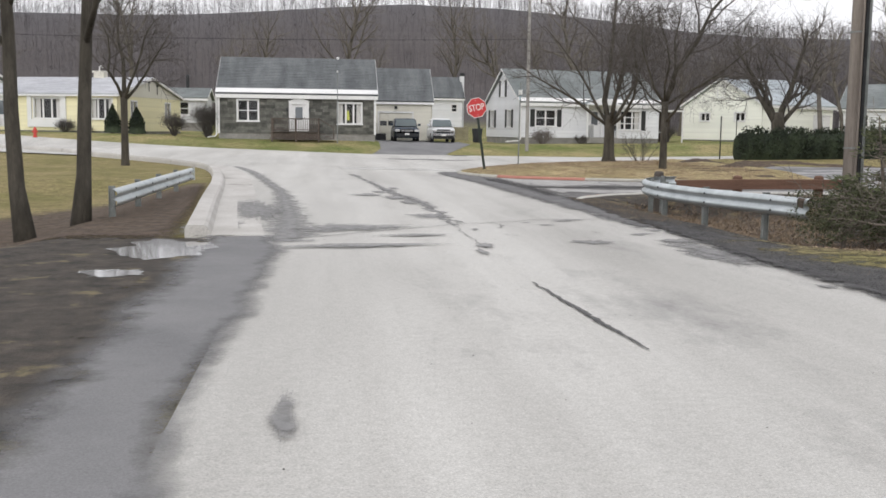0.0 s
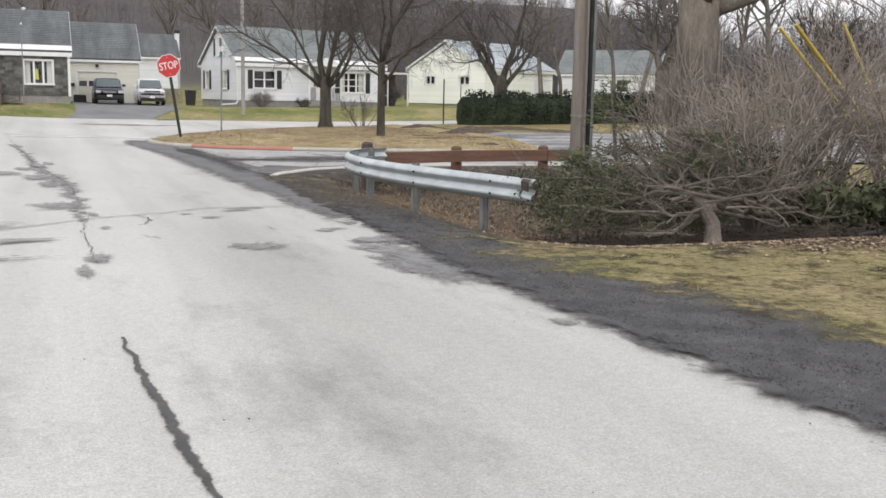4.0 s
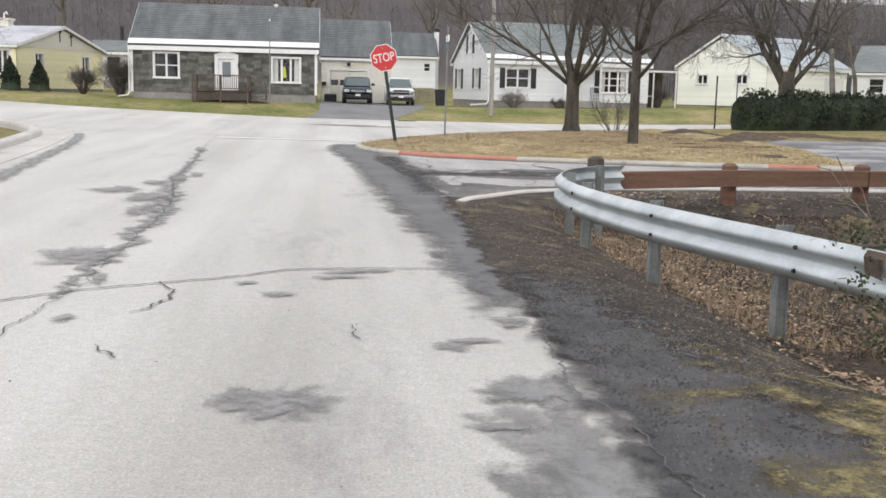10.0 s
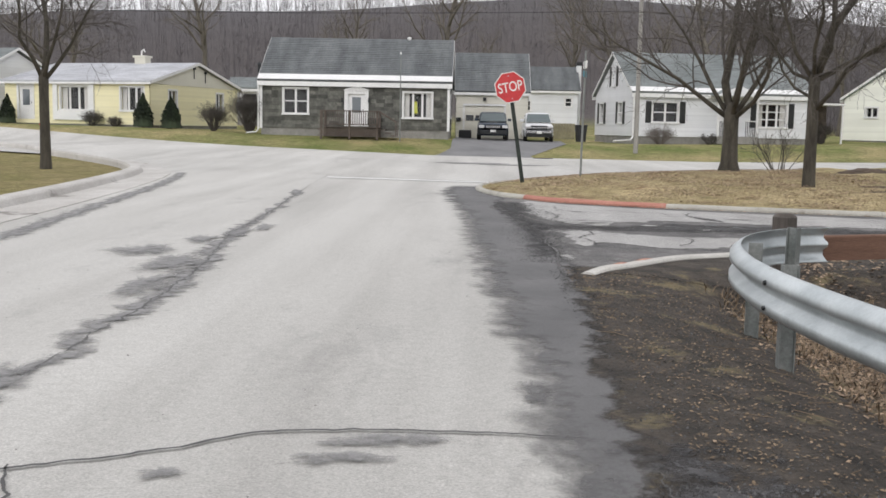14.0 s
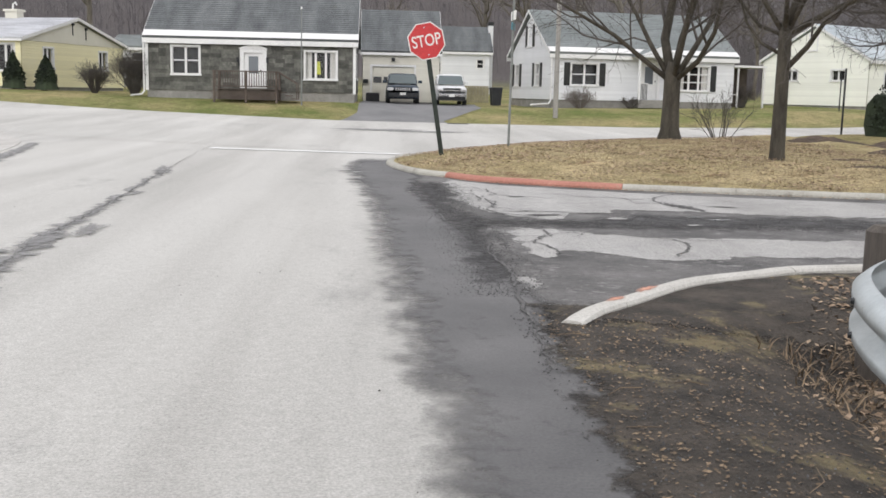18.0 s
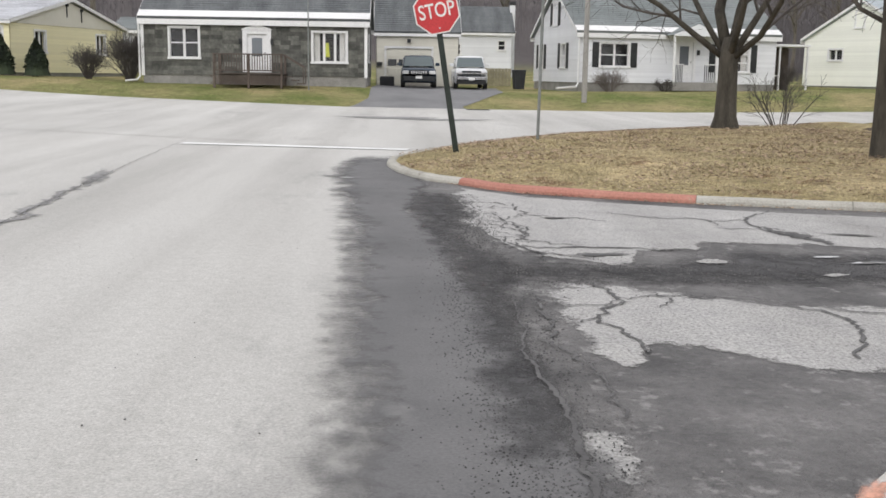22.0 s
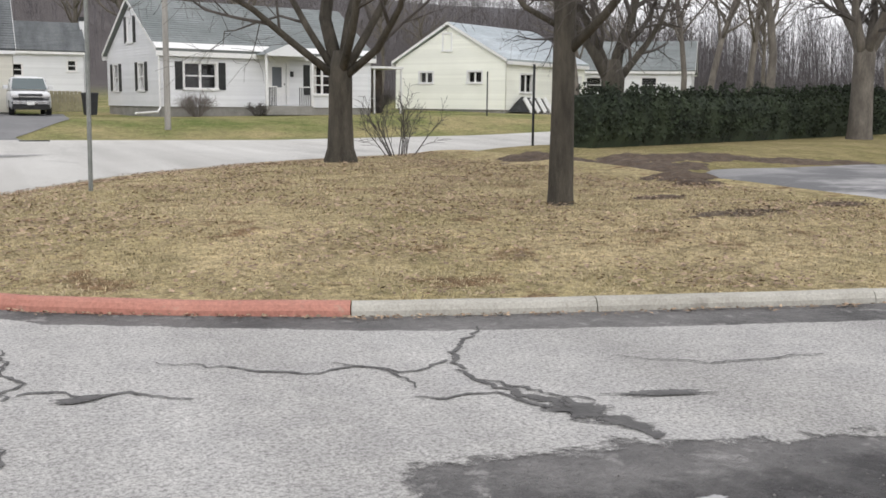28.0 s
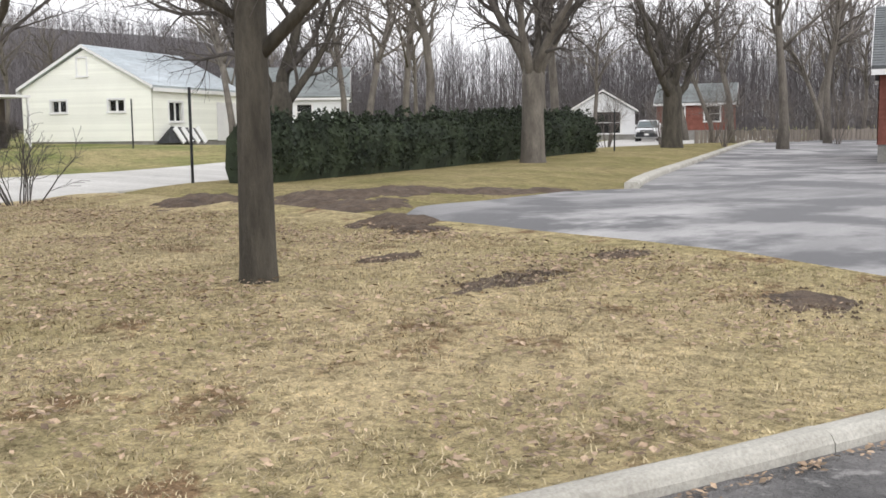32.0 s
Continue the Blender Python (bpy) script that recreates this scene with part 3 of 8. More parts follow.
# ---- kerbs, stone by stone ----
def kerb(name, points, joints, paint, label, wide=0.16, high=0.092, drop=None):
    base = new(name)
    tagged(base, label, kind="structure")
    line = curve([(x, y, 0) for x, y in points], 0.12)
    dist = [0.0]
    for a, b in zip(line, line[1:]):
        dist.append(dist[-1] + (b - a).length)
    cuts = [0.0] + [j for j in joints if j < dist[-1]] + [dist[-1]]
    for n, (s0, s1) in enumerate(zip(cuts, cuts[1:])):
        ss = [s0 + 0.004] + [d for d in dist if s0 + 0.03 < d < s1 - 0.03] + [s1 - 0.004]
        rows = []
        for s in ss:
            p = Vector([np.interp(s, dist, [q[k] for q in line]) for k in range(3)])
            e = 0.05
            q0 = Vector([np.interp(max(0, s - e), dist, [q[k] for q in line]) for k in range(3)])
            q1 = Vector([np.interp(min(dist[-1], s + e), dist, [q[k] for q in line]) for k in range(3)])
            d = (q1 - q0).normalized()
            side = Vector((-d.y, d.x, 0))
            z = height(p.x, p.y)
            hi = high * (drop(s / dist[-1]) if drop else 1.0) + 0.008 * noise.noise((s * 1.3, n * 7.0, 1))
            prof = [(0, -0.12), (0.010, hi - 0.05), (0.03, hi - 0.018), (0.06, hi - 0.002), (wide - 0.05, hi), (wide - 0.015, hi - 0.01), (wide, hi - 0.03), (wide, -0.12)]
            rows.append([p + side * a + Vector((0, 0, z + b)) for a, b in prof])
        g = G().loft(rows)
        g.f.append(tuple(range(len(g.v) - 8, len(g.v))))
        g.f.append(tuple(reversed(range(8))))
        part("kerb_stone", g, paint(n, (s0 + s1) / 2), base, "faded red painted kerb" if paint(n, (s0 + s1) / 2) is red_kerb else "")
    return base


kerb("kerb_corner", [(22, 16.4), (15, 14.2), (10, 12.2), (6, 9.8), (2.5, 6.5), (0.3, 3), (-0.78, 0.5), (-1.1, -0.8), (-0.95, -2.2), (-0.6, -3.2), (-0.19, -3.75), (0.5, -4.6), (2.31, -5.5),
                     (3.83, -5.95), (6, -6.5), (7.5, -6.85), (8.6, -7.1), (9.3, -7.2)],
     [3, 6, 9, 12, 15, 18, 21, 24, 27, 29.0, 30.6, 32.1, 33.6, 36.7, 38.3, 40.3, 42.05, 43.1],
     lambda n, s: red_kerb if 33.6 < s < 36.7 or 42.05 < s < 43.1 else concrete, "concrete kerb round the grass corner")
kerb("kerb_near", [(9.4, -12.1), (4, -12.0), (2.2, -12.2), (1.54, -12.48), (1.03, -12.77), (0.71, -13.06), (0.353, -13.47), (0.0, -13.86), (-0.19, -14.16)], [2.0, 4.0, 6.0, 7.5, 9.0, 9.7],
     lambda n, s: pale_kerb, "curved concrete kerb end beside the verge", 0.17, 0.062, lambda s: smooth01(0.62 + (1 - s) * 8))
kerb("kerb_lot", [(18.5, 3.35), (21.0, 4.8), (26.5, 7.6), (41.6, 14.7), (62, 23.8)], [3 * k for k in range(1, 12)], lambda n, s: concrete, "pale concrete kerb along the parking lot", 0.3, 0.14)

# ---- materials of the things ----
bark = basic("grey_brown_bark", (0.032, 0.028, 0.021), (0.096, 0.085, 0.067), 5.0, 30, 0.95, 0, 1.0, 0.03, (1, 1, 0.25))
twig_bark = basic("dark_twigs", (0.055, 0.049, 0.045), (0.12, 0.108, 0.098), 2.0, 20, 0.95, 0, 0.0)
pale_bark = basic("pale_bark", (0.085, 0.075, 0.064), (0.19, 0.17, 0.145), 4.0, 30, 0.95, 0, 0.8, 0.03, (1, 1, 0.3))
wood_hill = basic("far_twigs", (0.098, 0.090, 0.096), (0.142, 0.131, 0.137), 0.03, 0.4, 1.0, 0, 0.0, 0.01, None, None, 0.05)
pale_twigs = basic("pale_twigs", (0.11, 0.095, 0.086), (0.19, 0.167, 0.15), 2.0, 20, 0.95, 0, 0.0)
thicket_twigs = basic("tan_thicket_twigs", (0.17, 0.145, 0.125), (0.32, 0.275, 0.235), 2.0, 20, 0.95, 0, 0.0)
vine_bark = basic("tan_flaky_bark", (0.13, 0.112, 0.095), (0.28, 0.243, 0.205), 5.0, 26, 0.95, 0, 1.0, 0.03, (1, 1, 0.4))
dark_wood = basic("dark_old_timber", (0.045, 0.038, 0.033), (0.12, 0.104, 0.09), 2.0, 30, 0.9, 0, 0.8, 0.01, (3, 3, 0.2))
gutter_concrete = basic("pale_gutter_concrete", (0.42, 0.40, 0.375), (0.58, 0.565, 0.54), 1.2, 50, 0.9, 0, 0.4, 0.006, (1, 0.5, 1), (0.9, 0.60, (0.17, 0.155, 0.14)))
bough_green = basic("juniper_needles", (0.040, 0.050, 0.022), (0.105, 0.115, 0.052), 2.0, 25, 0.9, 0, 0.0, 0.02, None, None, 0.4)
needles = basic("dark_evergreen", (0.010, 0.017, 0.010), (0.034, 0.048, 0.022), 1.2, 25, 0.9, 0, 0.4, 0.02, None, None, 0.45)
soft_needles = basic("olive_evergreen", (0.030, 0.038, 0.017), (0.080, 0.088, 0.042), 1.2, 25, 0.9, 0, 0.4, 0.02, None, None, 0.4)
weed_brown = basic("brown_weeds", (0.13, 0.092, 0.06), (0.27, 0.20, 0.13), 1.5, 30, 0.95, 0, 0.0, 0.01, None, None, 0.4)
stone_grit = basic("stone_grit", (0.06, 0.058, 0.056), (0.22, 0.21, 0.20), 3, 40, 0.9, 0, 0.3, 0.01, None, None, 0.6)
brush_bark = basic("cut_branch_bark", (0.075, 0.062, 0.052), (0.21, 0.18, 0.15), 3.0, 30, 0.95, 0, 0.8, 0.02, None, None, 0.3)
dead_leaf = basic("dead_leaves", (0.17, 0.115, 0.075), (0.44, 0.33, 0.23), 5.0, 30, 0.95, 0, 0.2, 0.01, None, None, 0.5)
straw = basic("straw_blades", (0.29, 0.235, 0.14), (0.58, 0.49, 0.315), 2.2, 30, 0.95, 0, 0.0, 0.01, None, None, 0.5)
green_blade = basic("green_blades", (0.22, 0.20, 0.095), (0.36, 0.32, 0.17), 1.2, 30, 0.95, 0, 0.0, 0.01, None, None, 0.4)
galvanised = basic("galvanised_steel", (0.42, 0.46, 0.475), (0.62, 0.66, 0.67), 2.5, 40, 0.42, 0.65, 0.25, 0.004, None, (4.0, 0.68, (0.30, 0.29, 0.27)), 0.0, 0.25)
post_steel = basic("weathered_post", (0.16, 0.178, 0.172), (0.29, 0.30, 0.29), 4, 40, 0.7, 0.3, 0.3, 0.004)
rust = basic("rusted_steel", (0.055, 0.042, 0.036), (0.13, 0.095, 0.075), 6, 40, 0.9, 0.2, 0.4, 0.004)
brown_wood = basic("red_brown_timber", (0.115, 0.062, 0.041), (0.205, 0.114, 0.078), 2.0, 30, 0.85, 0, 0.6, 0.01, (0.3, 1, 4))
grey_wood = basic("old_grey_timber", (0.15, 0.128, 0.11), (0.29, 0.255, 0.22), 2.0, 30, 0.9, 0, 0.7, 0.01, (3, 3, 0.2))
deck_wood = basic("stained_deck_timber", (0.065, 0.050, 0.042), (0.14, 0.112, 0.094), 2.0, 30, 0.9, 0, 0.5, 0.01)
stop_red = basic("stop_red", (0.48, 0.035, 0.04), (0.60, 0.05, 0.055), 2.0, 50, 0.45, 0, 0.05, 0.002)
sign_white = basic("sign_white", (0.72, 0.72, 0.70), (0.8, 0.8, 0.78), 2, 50, 0.5, 0, 0.05, 0.002)
sign_blue = basic("sign_blue_green", (0.06, 0.22, 0.30), (0.10, 0.30, 0.38), 2, 50, 0.5, 0, 0.05, 0.002)
green_post = basic("dark_green_post", (0.020, 0.030, 0.026), (0.05, 0.062, 0.054), 5, 50, 0.6, 0.3, 0.3, 0.003)
white_paint = basic("white_paint", (0.70, 0.70, 0.70), (0.79, 0.79, 0.78), 0.8, 30, 0.55, 0, 0.1, 0.004)
white_siding = basic("white_clapboard", (0.66, 0.67, 0.685), (0.74, 0.75, 0.765), 0.6, 25, 0.6, 0, 0.0, 0.004, None, None, 0.05, 0.2)
cream_siding = basic("cream_clapboard", (0.83, 0.84, 0.76), (0.88, 0.89, 0.81), 0.6, 25, 0.6, 0, 0.0, 0.004, None, None, 0.05, 0.2)
beige_siding = basic("beige_clapboard", (0.60, 0.58, 0.50), (0.69, 0.67, 0.59), 0.6, 25, 0.6, 0, 0.0, 0.004, None, None, 0.05, 0.2)
yellow_siding = basic("yellow_clapboard", (0.77, 0.72, 0.46), (0.82, 0.77, 0.52), 0.5, 25, 0.65, 0, 0.0, 0.004, None, None, 0.05, 0.2)
grey_shingle = basic("grey_wall_shingle", (0.066, 0.068, 0.060), (0.15, 0.148, 0.132), 2.2, 9, 0.9, 0, 0.5, 0.01, None, (1.4, 0.60, (0.17, 0.165, 0.145)), 0.4)
slate_roof = basic("blue_grey_roof", (0.085, 0.093, 0.098), (0.165, 0.175, 0.180), 0.9, 14, 0.9, 0, 0.3, 0.01, (1.6, 0.35, 0.35), (0.8, 0.62, (0.12, 0.128, 0.122)), 0.08)
grey_roof = basic("grey_roof", (0.16, 0.18, 0.18), (0.25, 0.27, 0.27), 0.35, 18, 0.9, 0, 0.4, 0.01, None, None, 0.1)
pale_roof = basic("pale_metal_roof", (0.42, 0.43, 0.46), (0.56, 0.57, 0.60), 0.5, 12, 0.5, 0.1, 0.2, 0.01, None, None, 0.12)
ice_roof = basic("pale_blue_roof", (0.40, 0.45, 0.48), (0.54, 0.59, 0.62), 0.3, 12, 0.6, 0.0, 0.2, 0.01, None, None, 0.1)
foundation = basic("foundation_block", (0.20, 0.195, 0.18), (0.32, 0.31, 0.29), 1.5, 25, 0.95, 0, 0.5, 0.01)
black_shutter = basic("black_shutter", (0.012, 0.013, 0.014), (0.028, 0.03, 0.03), 3, 40, 0.6, 0, 0.2, 0.004)
brick_red = basic("red_brick", (0.16, 0.055, 0.04), (0.26, 0.10, 0.075), 3, 20, 0.9, 0, 0.5, 0.01)
room_shade = basic("room_shade", (0.008, 0.008, 0.009), (0.02, 0.02, 0.02), 1, 5, 0.95, 0, 0)
curtain = basic("curtain", (0.55, 0.54, 0.52), (0.7, 0.69, 0.67), 8, 30, 0.95, 0, 0.2, 0.01, (6, 6, 0.2))
yellow_guard = basic("yellow_plastic", (0.46, 0.34, 0.06), (0.60, 0.46, 0.12), 2, 40, 0.5, 0, 0.1, 0.003)
black_rubber = basic("black_rubber", (0.012, 0.012, 0.012), (0.03, 0.03, 0.03), 4, 40, 0.8, 0, 0.2, 0.004)
dark_metal = basic("dark_metal", (0.02, 0.022, 0.024), (0.05, 0.052, 0.055), 4, 40, 0.5, 0.5, 0.2, 0.003)
chrome = basic("chrome", (0.5, 0.5, 0.51), (0.62, 0.62, 0.63), 3, 30, 0.2, 0.9, 0.0)
blue_car = basic("dark_blue_paint", (0.030, 0.046, 0.066), (0.042, 0.060, 0.086), 1, 30, 0.25, 0.3, 0.0)
white_car = basic("white_car_paint", (0.66, 0.67, 0.68), (0.74, 0.75, 0.76), 1, 30, 0.3, 0, 0.0)
hydrant_red = basic("hydrant_red", (0.45, 0.04, 0.03), (0.58, 0.07, 0.05), 4, 40, 0.5, 0, 0.1, 0.003)
black_bin = basic("black_plastic_bin", (0.012, 0.013, 0.016), (0.03, 0.031, 0.035), 3, 30, 0.6, 0, 0.1, 0.004)


def glass_material(name, tint, fac):
    m = bpy.data.materials.new(name)
    m.use_nodes = True
    nt = m.node_tree
    p = nt.nodes["Principled BSDF"]
    p.inputs["Base Color"].default_value = (*tint, 1)
    p.inputs["Roughness"].default_value = 0.05
    p.inputs["Specular IOR Level"].default_value = fac
    return m


def clear_glass():
    m = bpy.data.materials.new("window_glass")
    m.use_nodes = True
    nt = m.node_tree
    nt.nodes.remove(nt.nodes["Principled BSDF"])
    a, b, mx = nt.nodes.new("ShaderNodeBsdfTransparent"), nt.nodes.new("ShaderNodeBsdfGlossy"), nt.nodes.new("ShaderNodeMixShader")
    b.inputs["Roughness"].default_value = 0.02
    mx.inputs[0].default_value = 0.028
    nt.links.new(a.outputs[0], mx.inputs[1])
    nt.links.new(b.outputs[0], mx.inputs[2])
    nt.links.new(mx.outputs[0], nt.nodes["Material Output"].inputs[0])
    return m


def lamp_material(name, colour, strength):
    m = bpy.data.materials.new(name)
    m.use_nodes = True
    p = m.node_tree.nodes["Principled BSDF"]
    p.inputs["Base Color"].default_value = (0.05, 0.05, 0.01, 1)
    p.inputs["Emission Color"].default_value = (*colour, 1)
    p.inputs["Emission Strength"].default_value = strength
    return m


pane_glass = clear_glass()
car_glass = glass_material("car_glass", (0.10, 0.125, 0.13), 0.6)
door_glass = glass_material("door_glass", (0.13, 0.145, 0.16), 0.8)
dark_glass = glass_material("dark_glass", (0.02, 0.022, 0.024), 0.6)
lamp_lens = glass_material("lamp_lens", (0.6, 0.6, 0.6), 0.6)
lit_lamp = lamp_material("lit_window_lamp", (0.55, 0.58, 0.06), 0.55)

# ---- houses ----
def spans_free(a, b, blocks):
    out = [(a, b)]
    for c, d in blocks:
        nxt = []
        for p, q in out:
            if d <= p or c >= q:
                nxt.append((p, q))
            else:
                if c > p:
                    nxt.append((p, c))
                if d < q:
                    nxt.append((d, q))
        out = nxt
    return [s for s in out if s[1] - s[0] > 0.02]


def wall(parent, m, length, z0, z1, openings, mat, gable=None, row=0.13, piece=None, thick=0.18, name="wall", seed=1):
    """An upright wall in the local plane y = 0 (outside is -y), with real openings, clad in rows of boards or shingles.
    gable: (apex x, apex z) continues it to a roof."""
    rnd = random.Random(seed)
    core = G()
    xs = sorted({0.0, length, *[u for o in openings for u in (o[0], o[0] + o[2])]})
    zs = sorted({z0, z1, *[v for o in openings for v in (o[1], o[1] + o[3]) if z0 < v < z1]})
    nz = len(zs)
    core.v = [tuple(m @ Vector((x, y, z))) for y in (0.0, thick) for x in xs for z in zs]
    back = len(xs) * nz
    solid = {(i, k) for i in range(len(xs) - 1) for k in range(nz - 1)
             if not any(o[0] <= xs[i] + 1e-6 and o[0] + o[2] >= xs[i + 1] - 1e-6 and o[1] <= zs[k] + 1e-6 and o[1] + o[3] >= zs[k + 1] - 1e-6 for o in openings)}
    for i, k in solid:
        a, b, c, d = i * nz + k, (i + 1) * nz + k, (i + 1) * nz + k + 1, i * nz + k + 1
        core.f += [(a, b, c, d), (back + d, back + c, back + b, back + a)]
        for (p, q), side in (((a, b), (i, k - 1)), ((b, c), (i + 1, k)), ((c, d), (i, k + 1)), ((d, a), (i - 1, k))):
            if side not in solid:
                core.f.append((q, p, back + p, back + q))
    if gable:
        ax, az = gable
        pts = [m @ Vector(c) for c in ((0, 0, z1), (length, 0, z1), (ax, 0, az), (0, thick, z1), (length, thick, z1), (ax, thick, az))]
        core.quads(pts, [(0, 1, 2), (3, 5, 4), (0, 2, 5, 3), (1, 4, 5, 2)])
    body = part(name, core, mat, parent)
    clad = G()
    top = gable[1] if gable else z1
    z = z0
    while z < top - 0.03:
        zt = min(z + row, top)
        lo, hi = 0.0, length
        if gable and zt > z1:
            k = (min(zt, top) - z1) / (gable[1] - z1)
            lo, hi = gable[0] * k, length + (gable[0] - length) * k
        blocks = [(o[0] - 0.02, o[0] + o[2] + 0.02) for o in openings if o[1] - 0.02 < zt - 0.02 and o[1] + o[3] + 0.02 > z + 0.02]
        for a, b in spans_free(lo, hi, blocks):
            u = a
            while u < b - 0.01:
                w = (b - a) if piece is None else piece * rnd.uniform(0.75, 1.3)
                e = min(b, u + w)
                if b - e < 0.1:
                    e = b
                j = 0.004 if piece else 0.0
                p = rnd.uniform(0, 0.004) if piece else 0
                lip, gap = (0.022, 0.0) if piece else (0.034, row * 0.12)
                pts = [m @ Vector(c) for c in ((u + j, -lip - p, z), (e - j, -lip - p, z), (e - j, -lip * 0.6 - p, zt - gap), (u + j, -lip * 0.6 - p, zt - gap), (u + j, 0, z), (e - j, 0, z), (u + j, 0, zt - gap), (e - j, 0, zt - gap))]
                clad.quads(pts, [(0, 1, 2, 3), (4, 5, 1, 0), (3, 2, 7, 6)])
                u = e
        z = zt
    part("siding", clad, mat, body)
    return body


def window(parent, m, x, z, w, h, cols=2, rows=1, drape=True, shutters=False, trim=0.09, frame_mat=None, dark=False, lamp=False):
    fm = frame_mat or white_paint
    c = G()
    c.box(x - trim, x, -0.05, 0.12, z - trim, z + h + trim, m)
    c.box(x + w, x + w + trim, -0.05, 0.12, z - trim, z + h + trim, m)
    c.box(x, x + w, -0.05, 0.12, z + h, z + h + trim, m)
    casing = part("window", c, fm, parent)
    part("window_sill", G().box(x - trim - 0.03, x + w + trim + 0.03, -0.09, 0.12, z - trim - 0.002, z - 0.001, m), fm, casing)
    bars = G()
    for i in range(cols + 1):
        u = x + w * i / cols
        t = 0.035 if i in (0, cols) else 0.055
        bars.box(max(x, u - t), min(x + w, u + t), 0.02, 0.07, z, z + h, m)
    for i in range(rows + 1):
        v = z + h * i / rows
        bars.box(x + 0.035, x + w - 0.035, 0.024, 0.066, max(z, v - 0.03), min(z + h, v + 0.03), m)
    part("sash", bars, fm, casing)
    for i in range(cols):
        g = G().box(x + w * i / cols + 0.03, x + w * (i + 1) / cols - 0.03, 0.045, 0.05, z + 0.02, z + h - 0.02, m)
        part("pane", g, pane_glass, casing).visible_shadow = False
    # near-black sheet close behind the panes, painting the darkness of an unlit room
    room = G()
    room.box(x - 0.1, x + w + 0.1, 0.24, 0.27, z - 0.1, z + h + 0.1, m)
    part("shade_backing", room, room_shade, casing)
    if drape:
        for a, b in ((x + 0.02, x + w * 0.2), (x + w * 0.8, x + w - 0.02)):
            rows_ = []
            for k in range(9):
                u = a + (b - a) * k / 8
                rows_.append([m @ Vector((u, 0.16 + 0.02 * (k % 2), zz)) for zz in (z, z + h)])
            part("curtain", G().loft(rows_), curtain, casing)
    if lamp:
        part("lampshade", G().cyl(x + w * 0.42, 0.15, z + 0.22, z + 0.85, 0.12, 0.07, 14, m), lit_lamp, casing, "glowing yellow lamp in the window")
    if shutters:
        for a in (x - trim - 0.36, x + w + trim + 0.02):
            s = G().box(a, a + 0.34, -0.06, -0.024, z - 0.06, z + h + 0.06, m)
            for k in range(int(h / 0.07)):
                s.box(a + 0.04, a + 0.30, -0.072, -0.06, z + 0.07 * k, z + 0.07 * k + 0.045, m)
            part("shutter", s, black_shutter, casing, "black louvred shutter")
    return casing


def roof_slope(parent, a, b, c, d, mat, course=0.2, piece=0.9, name="roof", thick=0.14, seed=2):
    """A slope with eave a-b and ridge d-c (Vectors), in overlapping courses of shingles."""
    rnd = random.Random(seed)
    n = (b - a).cross(d - a).normalized()
    deck = G().quads([p - n * thick for p in (a, b, c, d)] + [a, b, c, d], [(3, 2, 1, 0), (4, 5, 6, 7), (0, 1, 5, 4), (1, 2, 6, 5), (2, 3, 7, 6), (3, 0, 4, 7)])
    ob = part(name, deck, mat, parent)
    g = G()
    rows_ = max(2, int((d - a).length / course))
    for i in range(rows_):
        l0, r0 = a.lerp(d, i / rows_), b.lerp(c, i / rows_)
        l1, r1 = a.lerp(d, min(1, (i + 1.1) / rows_)), b.lerp(c, min(1, (i + 1.1) / rows_))
        u, total = 0.0, (r0 - l0).length
        while u < total - 0.01:
            e = min(total, u + (piece * rnd.uniform(0.7, 1.3) if piece else total))
            p, q = u / total, e / total
            t = rnd.uniform(0.010, 0.016)
            g.quads([l0.lerp(r0, p) + n * t * 1.6, l0.lerp(r0, q) + n * t * 1.6, l1.lerp(r1, q) + n * 0.004, l1.lerp(r1, p) + n * 0.004, l0.lerp(r0, p), l0.lerp(r0, q)],
                    [(0, 1, 2, 3), (4, 5, 1, 0)])
            u = e
    part("shingles", g, mat, ob)
    return ob


